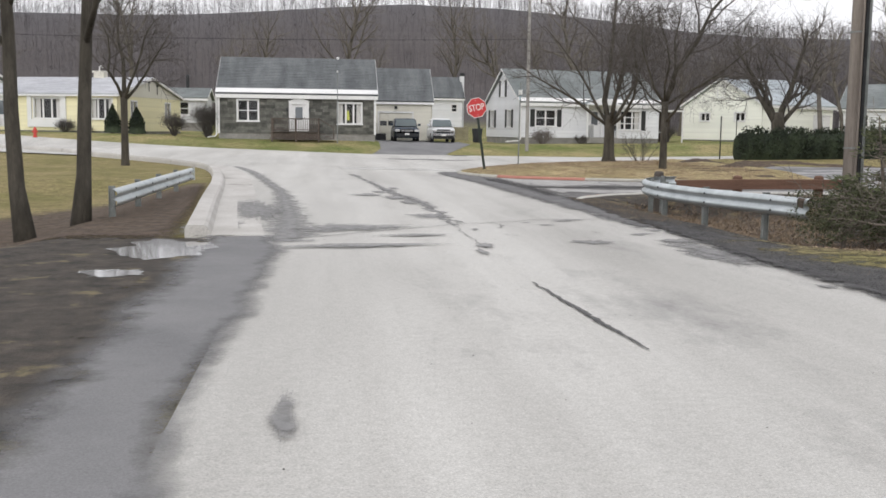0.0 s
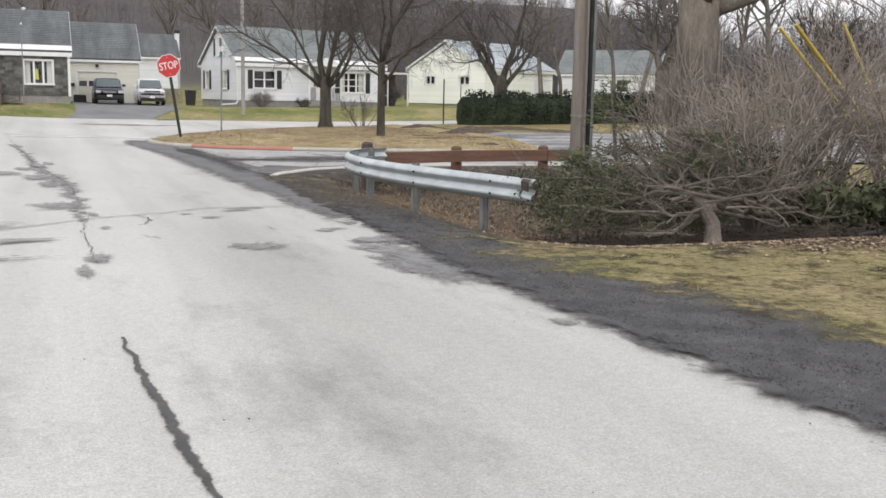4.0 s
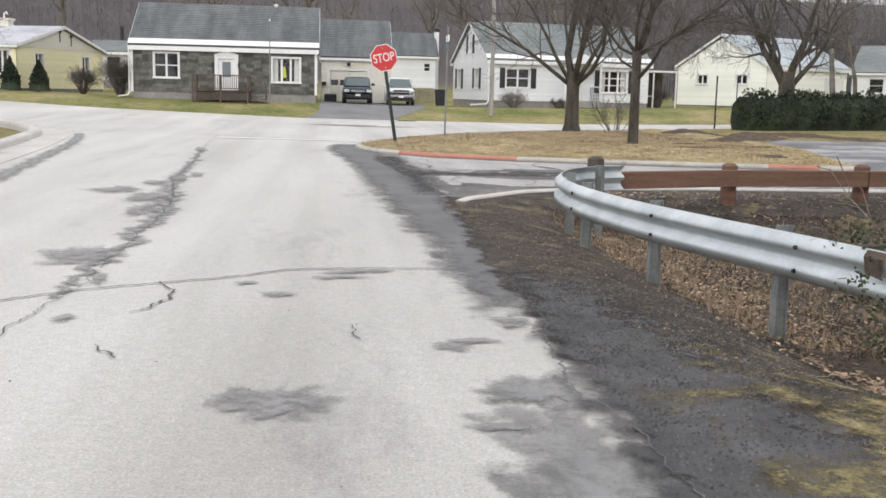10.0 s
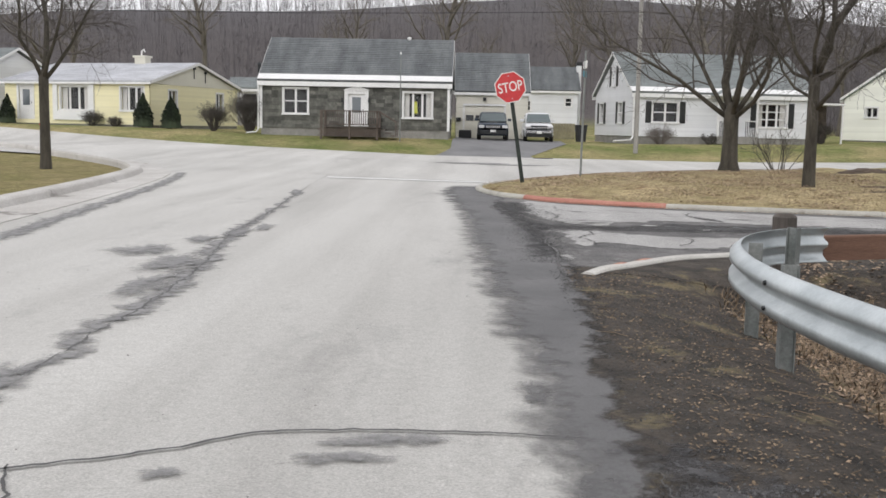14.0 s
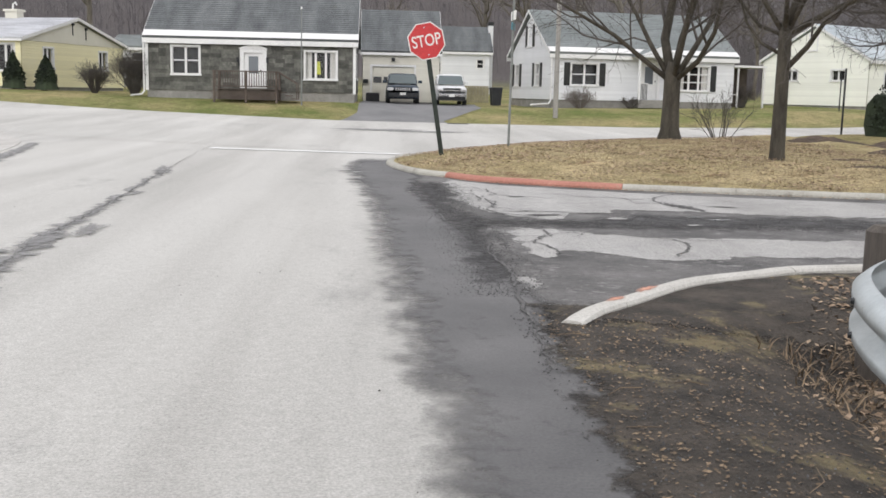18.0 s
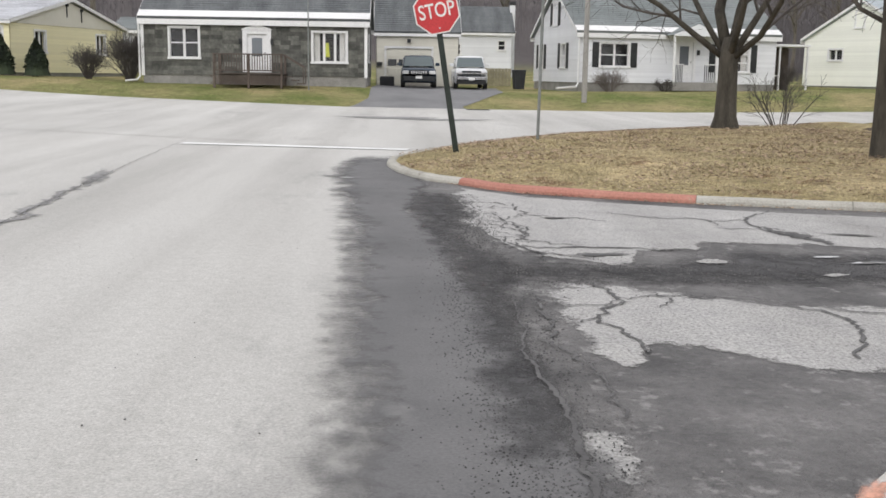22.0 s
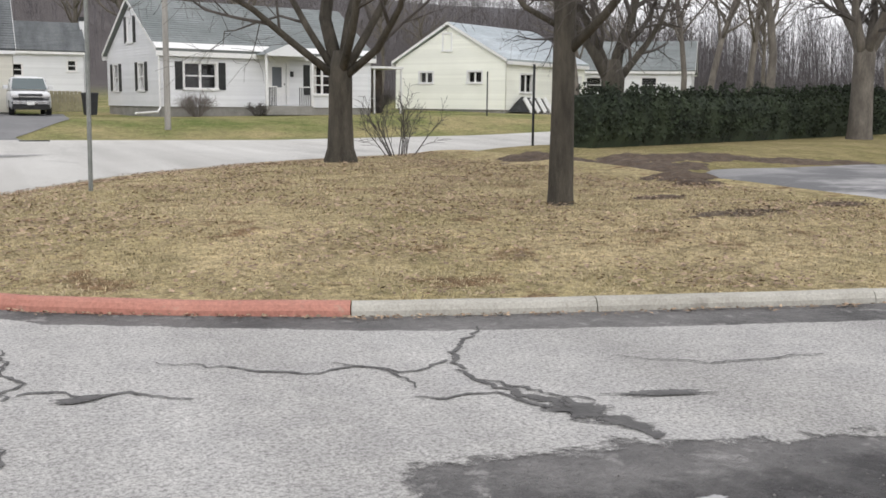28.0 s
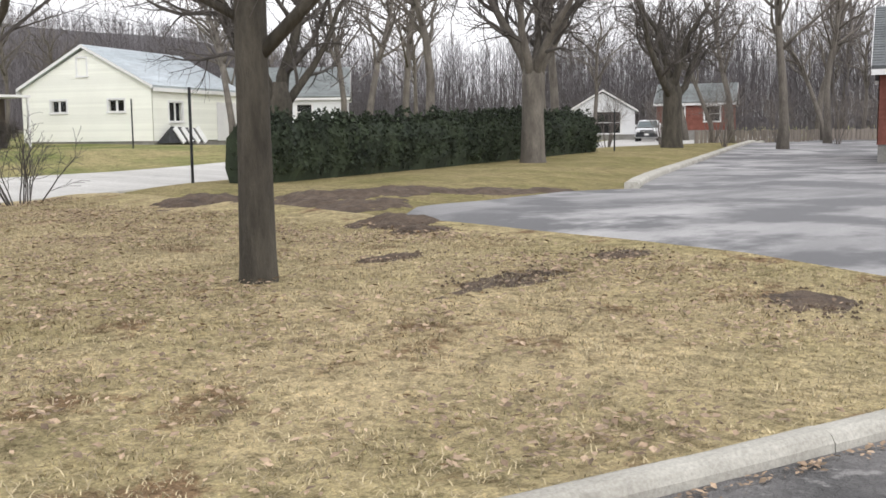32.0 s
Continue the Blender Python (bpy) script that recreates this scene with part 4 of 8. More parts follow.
def gable_house(name, m, w, d, z1, ridge, mat, roof_mat, label, front=(), left=(), right=(), piece=None, row=0.13, base=0.35, over=0.3, ridge_along="x", fascia=None, barge=None, strip=0.0):
    """A house with its front wall on local y = 0, x from 0 to w, depth d. ridge: height of the ridge. front, left, right: openings (x, z, w, h)."""
    ob = thing(name, m, label, "house")
    mats = dict(front=pose(0, 0, 0), right=pose(w, 0, 0, 0, 0, 90), back=pose(w, d, 0, 0, 0, 180), left=pose(0, d, 0, 0, 0, -90))
    lens = dict(front=w, right=d, back=w, left=d)
    ops = dict(front=front, left=left, right=right, back=())
    for i, k in enumerate(mats):
        gab = None
        if (ridge_along == "x") == (k in ("left", "right")):
            gab = (lens[k] / 2, ridge - 0.1)
        wall(ob, mats[k], lens[k], base, z1, [o[:4] for o in ops[k]], mat, gab, row, piece, seed=i + 3, name="wall")
        part("foundation", G().box(0.01, lens[k] - 0.01, 0.03, 0.2, -0.6, base, mats[k]), foundation, ob)
    if ridge_along == "x":
        s = (ridge - z1) / (d / 2)
        e = -over * s
        A = [Vector((-over, -over, z1 + e)), Vector((w + over, -over, z1 + e)), Vector((w + over, d / 2, ridge)), Vector((-over, d / 2, ridge))]
        B = [Vector((w + over, d + over, z1 + e)), Vector((-over, d + over, z1 + e)), Vector((-over, d / 2, ridge)), Vector((w + over, d / 2, ridge))]
    else:
        s = (ridge - z1) / (w / 2)
        e = -over * s
        A = [Vector((-over, d + over, z1 + e)), Vector((-over, -over, z1 + e)), Vector((w / 2, -over, ridge)), Vector((w / 2, d + over, ridge))]
        B = [Vector((w + over, -over, z1 + e)), Vector((w + over, d + over, z1 + e)), Vector((w / 2, d + over, ridge)), Vector((w / 2, -over, ridge))]
    for n, q in enumerate((A, B)):
        lift = Vector((0, 0, 0.16))
        roof_slope(ob, *[p + lift for p in q], roof_mat, seed=n + 5)
        if strip:
            up = (q[1] - q[0]).cross(q[3] - q[0]).normalized()
            k = strip / (q[3] - q[0]).length
            e = [q[0] + lift, q[1] + lift, (q[1] + lift).lerp(q[2] + lift, k), (q[0] + lift).lerp(q[3] + lift, k)]
            part("eave_strip", G().quads([p + up * 0.026 for p in e] + [p + up * 0.04 for p in e], [(4, 5, 6, 7), (3, 2, 1, 0), (0, 1, 5, 4), (2, 3, 7, 6), (1, 2, 6, 5), (3, 0, 4, 7)]), white_paint, ob, "white metal strip along the eave")
        if fascia:
            mid = [q[0] + lift * 0.4, q[1] + lift * 0.4]
            out = (Vector((q[0].x, q[0].y, 0)) - Vector((q[3].x, q[3].y, 0))).normalized() * 0.03
            low = Vector((0, 0, -fascia))
            part("fascia", G().quads([mid[0] + out, mid[1] + out, mid[1] + out + low, mid[0] + out + low, mid[0] - out, mid[1] - out, mid[1] - out + low, mid[0] - out + low],
                                     [(0, 1, 2, 3), (7, 6, 5, 4), (0, 4, 5, 1), (3, 2, 6, 7)]), white_paint, ob)
        for a, b in ((q[0], q[3]), (q[1], q[2])):
            nrm = (q[1] - q[0]).normalized() * (0.02 if a is q[1] else -0.02)
            low = Vector((0, 0, -0.16))
            part("bargeboard", G().quads([a + lift + nrm, b + lift + nrm, b + lift + nrm + low, a + lift + nrm + low, a + lift, b + lift, b + lift + low, a + lift + low],
                                         [(0, 1, 2, 3), (7, 6, 5, 4), (0, 4, 5, 1), (3, 2, 6, 7)]), barge or white_paint, ob)
    return ob, mats


def door(parent, m, x, z, w, h, light=True, trim=0.14, mat=None, pediment=False):
    mat = mat or white_paint
    d = part("door", G().box(x, x + w, 0.03, 0.07, z, z + h, m), mat, parent)
    c = G().box(x - trim, x, -0.06, 0.12, z, z + h + trim, m).box(x + w, x + w + trim, -0.06, 0.12, z, z + h + trim, m).box(x, x + w, -0.06, 0.12, z + h, z + h + trim, m)
    part("door_frame", c, mat, d)
    if light:
        part("pane", G().box(x + w * 0.24, x + w * 0.76, 0.02, 0.034, z + h * 0.42, z + h * 0.9, m), door_glass, d)
    for k in range(2):
        part("panel", G().box(x + w * (0.16 + 0.38 * k), x + w * (0.46 + 0.38 * k), 0.014, 0.034, z + 0.15, z + h * 0.32, m), mat, d)
    part("door_handle", G().cyl(x + w * 0.9, 0.0, z + h * 0.47, z + h * 0.47 + 0.1, 0.02, None, 8, m), dark_metal, d)
    if pediment:
        rows_ = []
        for k in range(13):
            u = -1 + k / 6
            zz = z + h + trim + 0.17 * (1 - u * u)
            rows_.append([m @ Vector((x + w / 2 + u * (w / 2 + trim + 0.05), y, v)) for y, v in ((-0.09, z + h + trim - 0.02), (-0.09, zz), (-0.0, zz), (-0.0, z + h + trim - 0.02))])
        g = G().loft(rows_)
        part("pediment", g, mat, d, "arched white door head")
    return d


# dark grey shingled house
GX, GY, GZ = -12.55, 31.3, 0.86
grey, gm = gable_house("grey_house", pose(GX, GY, GZ), 10.15, 7.8, 2.86, 5.3, grey_shingle, slate_roof, "dark grey shingled house with white trim and blue-grey roof",
                       front=[(1.25, 1.14, 1.28, 1.3), (4.62, 0.49, 1.1, 1.83), (7.72, 1.02, 1.5, 1.3)], right=[(2.6, 1.1, 0.8, 1.2)], piece=0.5, row=0.2, over=0.16, fascia=0.24, strip=0.55)
window(grey, gm["front"], 1.25, 1.14, 1.28, 1.3, 2, 2, False)
window(grey, gm["front"], 7.72, 1.02, 1.5, 1.3, 3, 1, True, lamp=True)
window(grey, gm["right"], 2.6, 1.1, 0.8, 1.2, 1, 2)
door(grey, gm["front"], 4.72, 0.5, 0.9, 1.72, True, 0.2, None, True)
for u in (4.42, 5.86):
    part("wall_lantern", G().box(u - 0.05, u + 0.05, -0.16, -0.06, 1.75, 2.0).box(u - 0.02, u + 0.02, -0.06, 0.0, 1.9, 1.94), dark_metal, grey)
part("house_number", G().box(4.44, 4.50, -0.07, -0.05, 1.55, 1.85), dark_metal, grey)
for u in (0.02, 10.13):
    part("corner_board", G().box(u - 0.07, u + 0.07, -0.07, -0.03, 0.3, 2.62), white_paint, grey)
part("downspout", G().tube([Vector(p) for p in ((-0.12, -0.1, 2.6), (-0.12, -0.1, 0.25), (-0.2, -0.35, 0.1), (-0.6, -0.8, 0.05))], [0.045] * 4, 8), white_paint, grey)
part("roof_vent", G().cyl(7.75, 3.9, 5.2, 5.52, 0.1).cyl(7.75, 3.9, 5.52, 5.6, 0.15, 0.05), white_paint, grey)
deck = thing("deck", pose(GX + 3.45, GY, GZ), "dark stained timber deck with railing and lattice skirt", "deck")
for i in range(12):
    part("board", G().soft_box(0.0, 3.1, -1.7 + 0.14 * i, -1.7 + 0.14 * i + 0.13, 0.42, 0.46), deck_wood, deck)
for u, v in ((0.05, -1.65), (1.55, -1.65), (3.0, -1.65), (0.05, -0.1), (3.0, -0.1)):
    part("post", G().soft_box(u - 0.05, u + 0.05, v - 0.05, v + 0.05, -0.2, 1.32), deck_wood, deck)
part("top_rail", G().box(-0.02, 3.1, -1.72, -1.58, 1.26, 1.31), deck_wood, deck)
part("bottom_rail", G().box(0.0, 3.05, -1.68, -1.62, 0.55, 0.60), deck_wood, deck)
for i in range(26):
    part("baluster", G().box(0.12 + 0.113 * i, 0.155 + 0.113 * i, -1.67, -1.635, 0.6, 1.26), deck_wood, deck)
lat = G()
for i in range(34):
    for sg in (1, -1):
        mm = pose(0.05 + 0.09 * i, -1.66 - 0.004 * sg, 0.16, 0, 45 * sg, 0)
        lat.box(-0.3, 0.3, -0.004, 0.004, -0.014, 0.014, mm)
part("lattice", lat, deck_wood, deck, "diagonal lattice skirt")
for i in range(3):
    part("step", G().soft_box(3.12 + 0.28 * i, 3.42 + 0.28 * i, -1.6, -0.5, 0.30 - 0.15 * i, 0.34 - 0.15 * i), deck_wood, deck)
for v in (-1.62, -0.5):
    part("handrail", G().tube([Vector((3.05, v, 1.28)), Vector((3.95, v, 0.75)), Vector((3.97, v, 0.0))], [0.025] * 3, 8), deck_wood, deck)
flag = thing("flagpole", pose(-4.9, 29.6, height(-4.9, 29.6) - 0.05), "slim bare grey flagpole in the lawn", "flagpole")
part("pole", G().cyl(0, 0, 0, 4.5, 0.035, 0.025), post_steel, flag)
part("finial", G().cyl(0, 0, 4.5, 4.62, 0.05, 0.02), white_paint, flag)

# garage wing
garage, am = gable_house("garage", pose(-2.15, 41.5, 0.71), 4.55, 6.5, 2.95, 5.45, beige_siding, slate_roof, "beige garage wing with one overhead door", front=[(0.55, 0.0, 2.5, 2.08)], base=0.02, over=0.15, fascia=0.16)
gd = part("garage_door", G().box(0.55, 3.05, 0.05, 0.09, 0, 2.08), beige_siding, garage)
for r in range(4):
    for c in range(4):
        if r == 2:
            part("pane", G().box(0.63 + 0.61 * c, 1.12 + 0.61 * c, 0.03, 0.052, 1.13, 1.48), dark_glass, gd)
        else:
            part("panel", G().soft_box(0.63 + 0.61 * c, 1.12 + 0.61 * c, 0.03, 0.052, 0.08 + 0.52 * r, 0.48 + 0.52 * r), beige_siding, gd)
part("door_trim", G().box(0.43, 0.55, -0.03, 0.06, 0, 2.2).box(3.05, 3.17, -0.03, 0.06, 0, 2.2).box(0.43, 3.17, -0.034, 0.06, 2.08, 2.2), white_paint, garage)
part("lantern", G().box(1.7, 1.9, -0.2, -0.02, 2.4, 2.6), dark_metal, garage)
part("mailbox", G().soft_box(0.02, 0.32, -0.16, -0.02, 1.1, 1.32), dark_metal, garage)

# white clapboard house with black shutters
WX, WY, WZ, WA = 8.13, 35.37, 0.74, 10
white, wm = gable_house("white_house", pose(WX, WY, WZ, 0, 0, WA), 10.9, 7.4, 2.86, 5.22, white_siding, grey_roof, "white clapboard house with black shutters and grey roof",
                        front=[(1.15, 1.18, 1.5, 1.12), (7.55, 1.0, 1.8, 1.32), (5.25, 0.45, 0.95, 2.0)], left=[(1.0, 1.1, 0.75, 1.2), (4.7, 1.1, 0.75, 1.2), (3.3, 3.35, 0.7, 1.1)], over=0.2, fascia=0.22, strip=0.5)
window(white, wm["front"], 1.15, 1.18, 1.5, 1.12, 2, 2, False, True)
window(white, wm["front"], 7.55, 1.0, 1.8, 1.32, 3, 3, True, True)
window(white, wm["left"], 1.0, 1.1, 0.75, 1.2, 1, 2, True, True)
window(white, wm["left"], 4.7, 1.1, 0.75, 1.2, 1, 2, True, True)
window(white, wm["left"], 3.3, 3.35, 0.7, 1.1, 1, 2, True, True)
door(white, wm["front"], 5.25, 0.46, 0.95, 1.98, True)
porch = G().box(4.6, 7.0, -1.2, 0.0, 0.0, 0.42)
part("porch_slab", porch, foundation, white)
pr = G()
pr.quads([(4.5, -1.3, 2.75), (7.1, -1.3, 2.75), (5.8, -1.3, 3.35), (4.5, 1.2, 2.75), (7.1, 1.2, 2.75), (5.8, 1.2, 3.35)], [(0, 1, 2), (0, 2, 5, 3), (1, 4, 5, 2), (0, 3, 4, 1)])
part("porch_roof", pr, grey_roof, white, "small gabled porch roof")
part("porch_pediment", G().quads([(4.52, -1.31, 2.7), (7.08, -1.31, 2.7), (7.08, -1.31, 2.78), (5.8, -1.31, 3.3), (4.52, -1.31, 2.78), (4.52, -1.33, 2.7), (7.08, -1.33, 2.7), (7.08, -1.33, 2.78), (5.8, -1.33, 3.3), (4.52, -1.33, 2.78)],
     [(4, 3, 2, 1, 0), (5, 6, 7, 8, 9)]), white_siding, white)
for u in (4.62, 6.98):
    part("porch_post", G().box(u - 0.05, u + 0.05, -1.22, -1.12, 0.42, 2.72), white_paint, white)
for s0, s1 in ((4.65, 5.15), (6.3, 6.95)):
    part("porch_rail", G().box(s0, s1, -1.2, -1.15, 1.28, 1.33), white_paint, white)
    for k in range(6):
        part("baluster", G().box(s0 + (s1 - s0) * k / 6, s0 + (s1 - s0) * k / 6 + 0.03, -1.19, -1.16, 0.42, 1.28), dark_metal, white)
part("wall_lamp", G().box(6.4, 6.52, -0.14, 0.0, 1.8, 2.05), dark_metal, white)
part("downspout", G().tube([Vector(p) for p in ((-0.05, -0.12, 2.6), (-0.05, -0.12, 0.3), (-0.3, -0.5, 0.12), (-1.6, -1.4, 0.06))], [0.05] * 4, 8), white_paint, white)
carport = thing("carport", pose(*(Matrix.Translation((WX, WY, WZ)) @ pose(0, 0, 0, 0, 0, WA) @ Vector((10.9, 2.2, 0))), 0, 0, WA), "open carport with a flat white roof", "carport")
part("roof", G().box(0.0, 3.4, 0, 4.0, 2.42, 2.54), white_paint, carport)
for u, v in ((0.1, 0.1), (0.85, 0.1), (1.6, 0.1), (3.3, 0.1)):
    part("post", G().box(u - 0.045, u + 0.045, v - 0.045, v + 0.045, -0.1, 2.42), white_paint, carport)
# added dark panel: its colour imitates the deep shade inside the open carport
part("shade_panel", G().box(0.0, 3.4, 2.2, 2.3, -0.1, 2.42), deck_wood, carport, "dark panel standing in for the shade under the roof")
part("screen_rail", G().box(0.1, 1.6, 0.08, 0.12, 0.8, 0.86), white_paint, carport)

# cream house, gable towards the corner
CA = -62
cream, cm = gable_house("cream_house", pose(24.2, 46.8, 0.95, 0, 0, CA), 8.0, 9.0, 2.85, 4.95, cream_siding, ice_roof, "pale cream clapboard house with a pale blue-grey roof",
                        front=[(1.85, 1.62, 0.95, 0.6), (5.4, 1.62, 0.95, 0.6), (3.6, 3.5, 0.55, 0.9)], right=[(1.5, 1.1, 1.3, 1.0)], over=0.2, ridge_along="y", fascia=0.2, base=0.08)
window(cream, cm["front"], 1.85, 1.62, 0.95, 0.6, 2, 1, False)
window(cream, cm["front"], 5.4, 1.62, 0.95, 0.6, 2, 1, False)
window(cream, cm["front"], 3.6, 3.5, 0.55, 0.9, 1, 2, False)
window(cream, cm["right"], 1.5, 1.1, 1.3, 1.0, 2, 1, False)
part("garage_door", G().box(8.02, 8.05, 6.4, 8.6, 0.02, 2.2), white_paint, cream)
bulk = thing("bulkhead", pose(24.2, 46.8, 0.92, 0, 0, CA) @ pose(8.75, 2.3, 0, 0, 0, 90), "dark cellar bulkhead with leaning pale boards", "bulkhead")
part("frame", G().quads([(-2.1, 0, 0), (1.5, 0, 0), (1.4, 0.35, 0.75), (-1.3, 0.35, 0.85), (-2.1, 0.7, 0), (1.5, 0.7, 0)], [(0, 1, 2, 3), (3, 2, 5, 4), (0, 3, 4), (1, 5, 2), (0, 4, 5, 1)]), dark_metal, bulk)
for k in range(4):
    part("board", G().soft_box(-0.17, 0.17, -0.04, 0.04, 0.0, 0.95, 0.01, pose(-0.7 + 0.72 * k, -0.06, 0.0, 0, -28, 0) @ pose(0, 0, 0, -18, 0, 0)), white_paint, bulk, "pale leaning board")

# yellow house
YA = -16
yellow, ym = gable_house("yellow_house", pose(-28.9, 36.6, 1.12, 0, 0, YA), 9.9, 10.0, 2.46, 3.72, yellow_siding, pale_roof, "pale yellow ranch house with a low light grey roof",
                         front=[(3.9, 0.9, 1.9, 1.3), (8.0, 0.9, 1.5, 1.3), (1.0, 0.3, 0.95, 1.95)], right=[(1.9, 1.1, 0.85, 1.0), (7.3, 1.1, 0.85, 1.0)], over=0.22, fascia=0.1, base=0.08)
window(yellow, ym["front"], 3.9, 0.9, 1.9, 1.3, 3, 1, True)
window(yellow, ym["front"], 8.0, 0.9, 1.5, 1.3, 3, 1, True)
window(yellow, ym["right"], 1.9, 1.1, 0.85, 1.0, 2, 1, False)
window(yellow, ym["right"], 7.3, 1.1, 0.85, 1.0, 2, 1, False)
door(yellow, ym["front"], 1.0, 0.31, 0.95, 1.93, True)
part("bay_surround", G().box(3.45, 6.25, -0.14, -0.025, 0.3, 0.8).box(3.45, 3.75, -0.14, -0.025, 0.8, 2.4).box(5.95, 6.25, -0.14, -0.025, 0.8, 2.4).box(3.45, 6.25, -0.145, -0.025, 2.3, 2.45), white_paint, yellow)
part("chimney", G().box(5.75, 6.5, 4.7, 5.3, 3.4, 4.2).box(5.67, 6.58, 4.62, 5.38, 4.2, 4.32), beige_siding, yellow)
part("chimney_cap", G().tube([Vector(p) for p in ((6.05, 5.0, 4.3), (6.07, 5.0, 4.62), (6.22, 5.0, 4.7), (6.32, 5.0, 4.55))], [0.05, 0.05, 0.06, 0.03], 6), white_paint, yellow)
part("gable_panel", G().quads([ym["right"] @ Vector(p) for p in ((0.0, -0.05, 2.42), (10.0, -0.05, 2.42), (5.0, -0.05, 3.66), (0.0, -0.04, 2.42), (10.0, -0.04, 2.42), (5.0, -0.04, 3.66))],
     [(0, 1, 2), (5, 4, 3), (0, 3, 4, 1), (1, 4, 5, 2), (2, 5, 3, 0)]), beige_siding, yellow, "pale gable boards")
for u, v0, v1 in ((4.6, 2.9, 3.45), (5.9, 2.7, 3.25)):
    part("wall_conduit", G().box(u, u + 0.05, -0.09, -0.05, v0, v1, ym["right"]).box(u - 0.06, u + 0.11, -0.14, -0.05, v1, v1 + 0.14, ym["right"]), dark_metal, yellow)

# houses further off
tan_board = basic("weathered_tan_board", (0.22, 0.20, 0.13), (0.34, 0.31, 0.21), 2.0, 20, 0.9, 0, 0.4, 0.01)

def far_house(name, m, w, d, z1, ridge, mat, roof, label, wins=(), along_y=False):
    ob, fm = gable_house(name, m, w, d, z1, ridge, mat, roof, label, front=[tuple(o) for o in wins], over=0.25, row=0.16, base=0.3, ridge_along="y" if along_y else "x", fascia=0.18)
    for o in wins:
        window(ob, fm["front"], *o, 1, 2, False, False, 0.1)
    return ob


back = far_house("back_house", pose(3.2, 68, 1.45), 5.1, 7, 3.4, 5.5, white_siding, slate_roof, "plain white house behind the driveway", [(0.2, 1.6, 0.7, 0.8), (4.0, 2.0, 0.55, 0.7)])
chim = part("chimney", G().box(5.2, 5.62, 2.6, 3.2, -0.4, 5.75), white_siding, back, "slim white chimney")
part("chimney_top", G().box(5.16, 5.66, 2.56, 3.24, 5.75, 6.05), dark_metal, chim)
screen = thing("board_screen", pose(4.1, 46, height(4.9, 46) - 0.1), "low tan board screen behind the driveway", "fence")
for k in range(9):
    part("board", G().soft_box(0.2 * k, 0.2 * k + 0.185, 0, 0.03, 0.0, 1.12 + 0.01 * (k % 2)), tan_board, screen)
part("rail", G().box(0, 1.8, 0.03, 0.08, 0.85, 0.95), tan_board, screen)
far_house("left_house", pose(-39.5, 40.5, 1.3, 0, 0, -22), 9, 7, 2.7, 4.4, white_siding, grey_roof, "white house beyond the yellow one", [(5.5, 0.9, 1.4, 1.2), (2.0, 0.9, 0.9, 1.2)])
shed = far_house("shed_house", pose(-19.3, 52, 1.6), 3.6, 5, 2.35, 3.15, white_siding, grey_roof, "small white building behind the yellow house", [(1.2, 1.0, 1.0, 1.0)])
part("stovepipe", G().cyl(1.75, 3.2, 2.9, 4.3, 0.14, None, 10).cyl(1.75, 3.2, 4.3, 4.5, 0.24, 0.1, 10), dark_metal, shed, "black stovepipe")
far_house("far_house", pose(46, 62, 1.4, 0, 0, -40), 10, 8, 2.8, 5.2, white_siding, grey_roof, "distant white house between the trees", [(1.5, 1, 1.2, 1.2), (6, 1, 1.2, 1.2)])
far_house("far_brick_house", pose(73, 39.4, 0.9, 0, 0, -62), 6, 7, 2.5, 4.0, brick_red, grey_roof, "distant red brick house with pale roof", [(1.2, 1, 1.0, 1.2), (3.8, 1, 1.2, 1.2)])
far_house("far_garage", pose(70, 46.0, 0.6, 0, 0, -50), 5.4, 6, 2.3, 3.9, white_siding, grey_roof, "white garage beyond the lot", [(2.0, 0.4, 2.2, 1.8)], True)
brick = far_house("brick_house", pose(34.6, 5.4, 0.45, 0, 0, -68), 10, 8, 2.75, 4.9, brick_red, slate_roof, "red brick house with a white porch roof", [(2.2, 0.9, 1.2, 1.2), (6.5, 0.9, 1.6, 1.2)])
part("porch_roof", G().box(0.6, 4.2, -2.4, -0.02, 2.5, 2.8), white_paint, brick, "flat white porch roof")
for u in (4.0,):
    part("porch_post", G().box(u - 0.06, u + 0.06, -2.3, -2.18, -0.2, 2.5), white_paint, brick)

# ---- driveway ----
lane("driveway", lambda y: along(y, [24, 26, 28, 42], [-3.3, -2.7, -2.2, -2.1]), lambda y: along(y, [24, 26, 31, 42], [2.0, 1.7, 3.9, 4.6]), 24.3, 41.5, drive_asphalt, -0.03, 0.3, label="dark asphalt driveway")


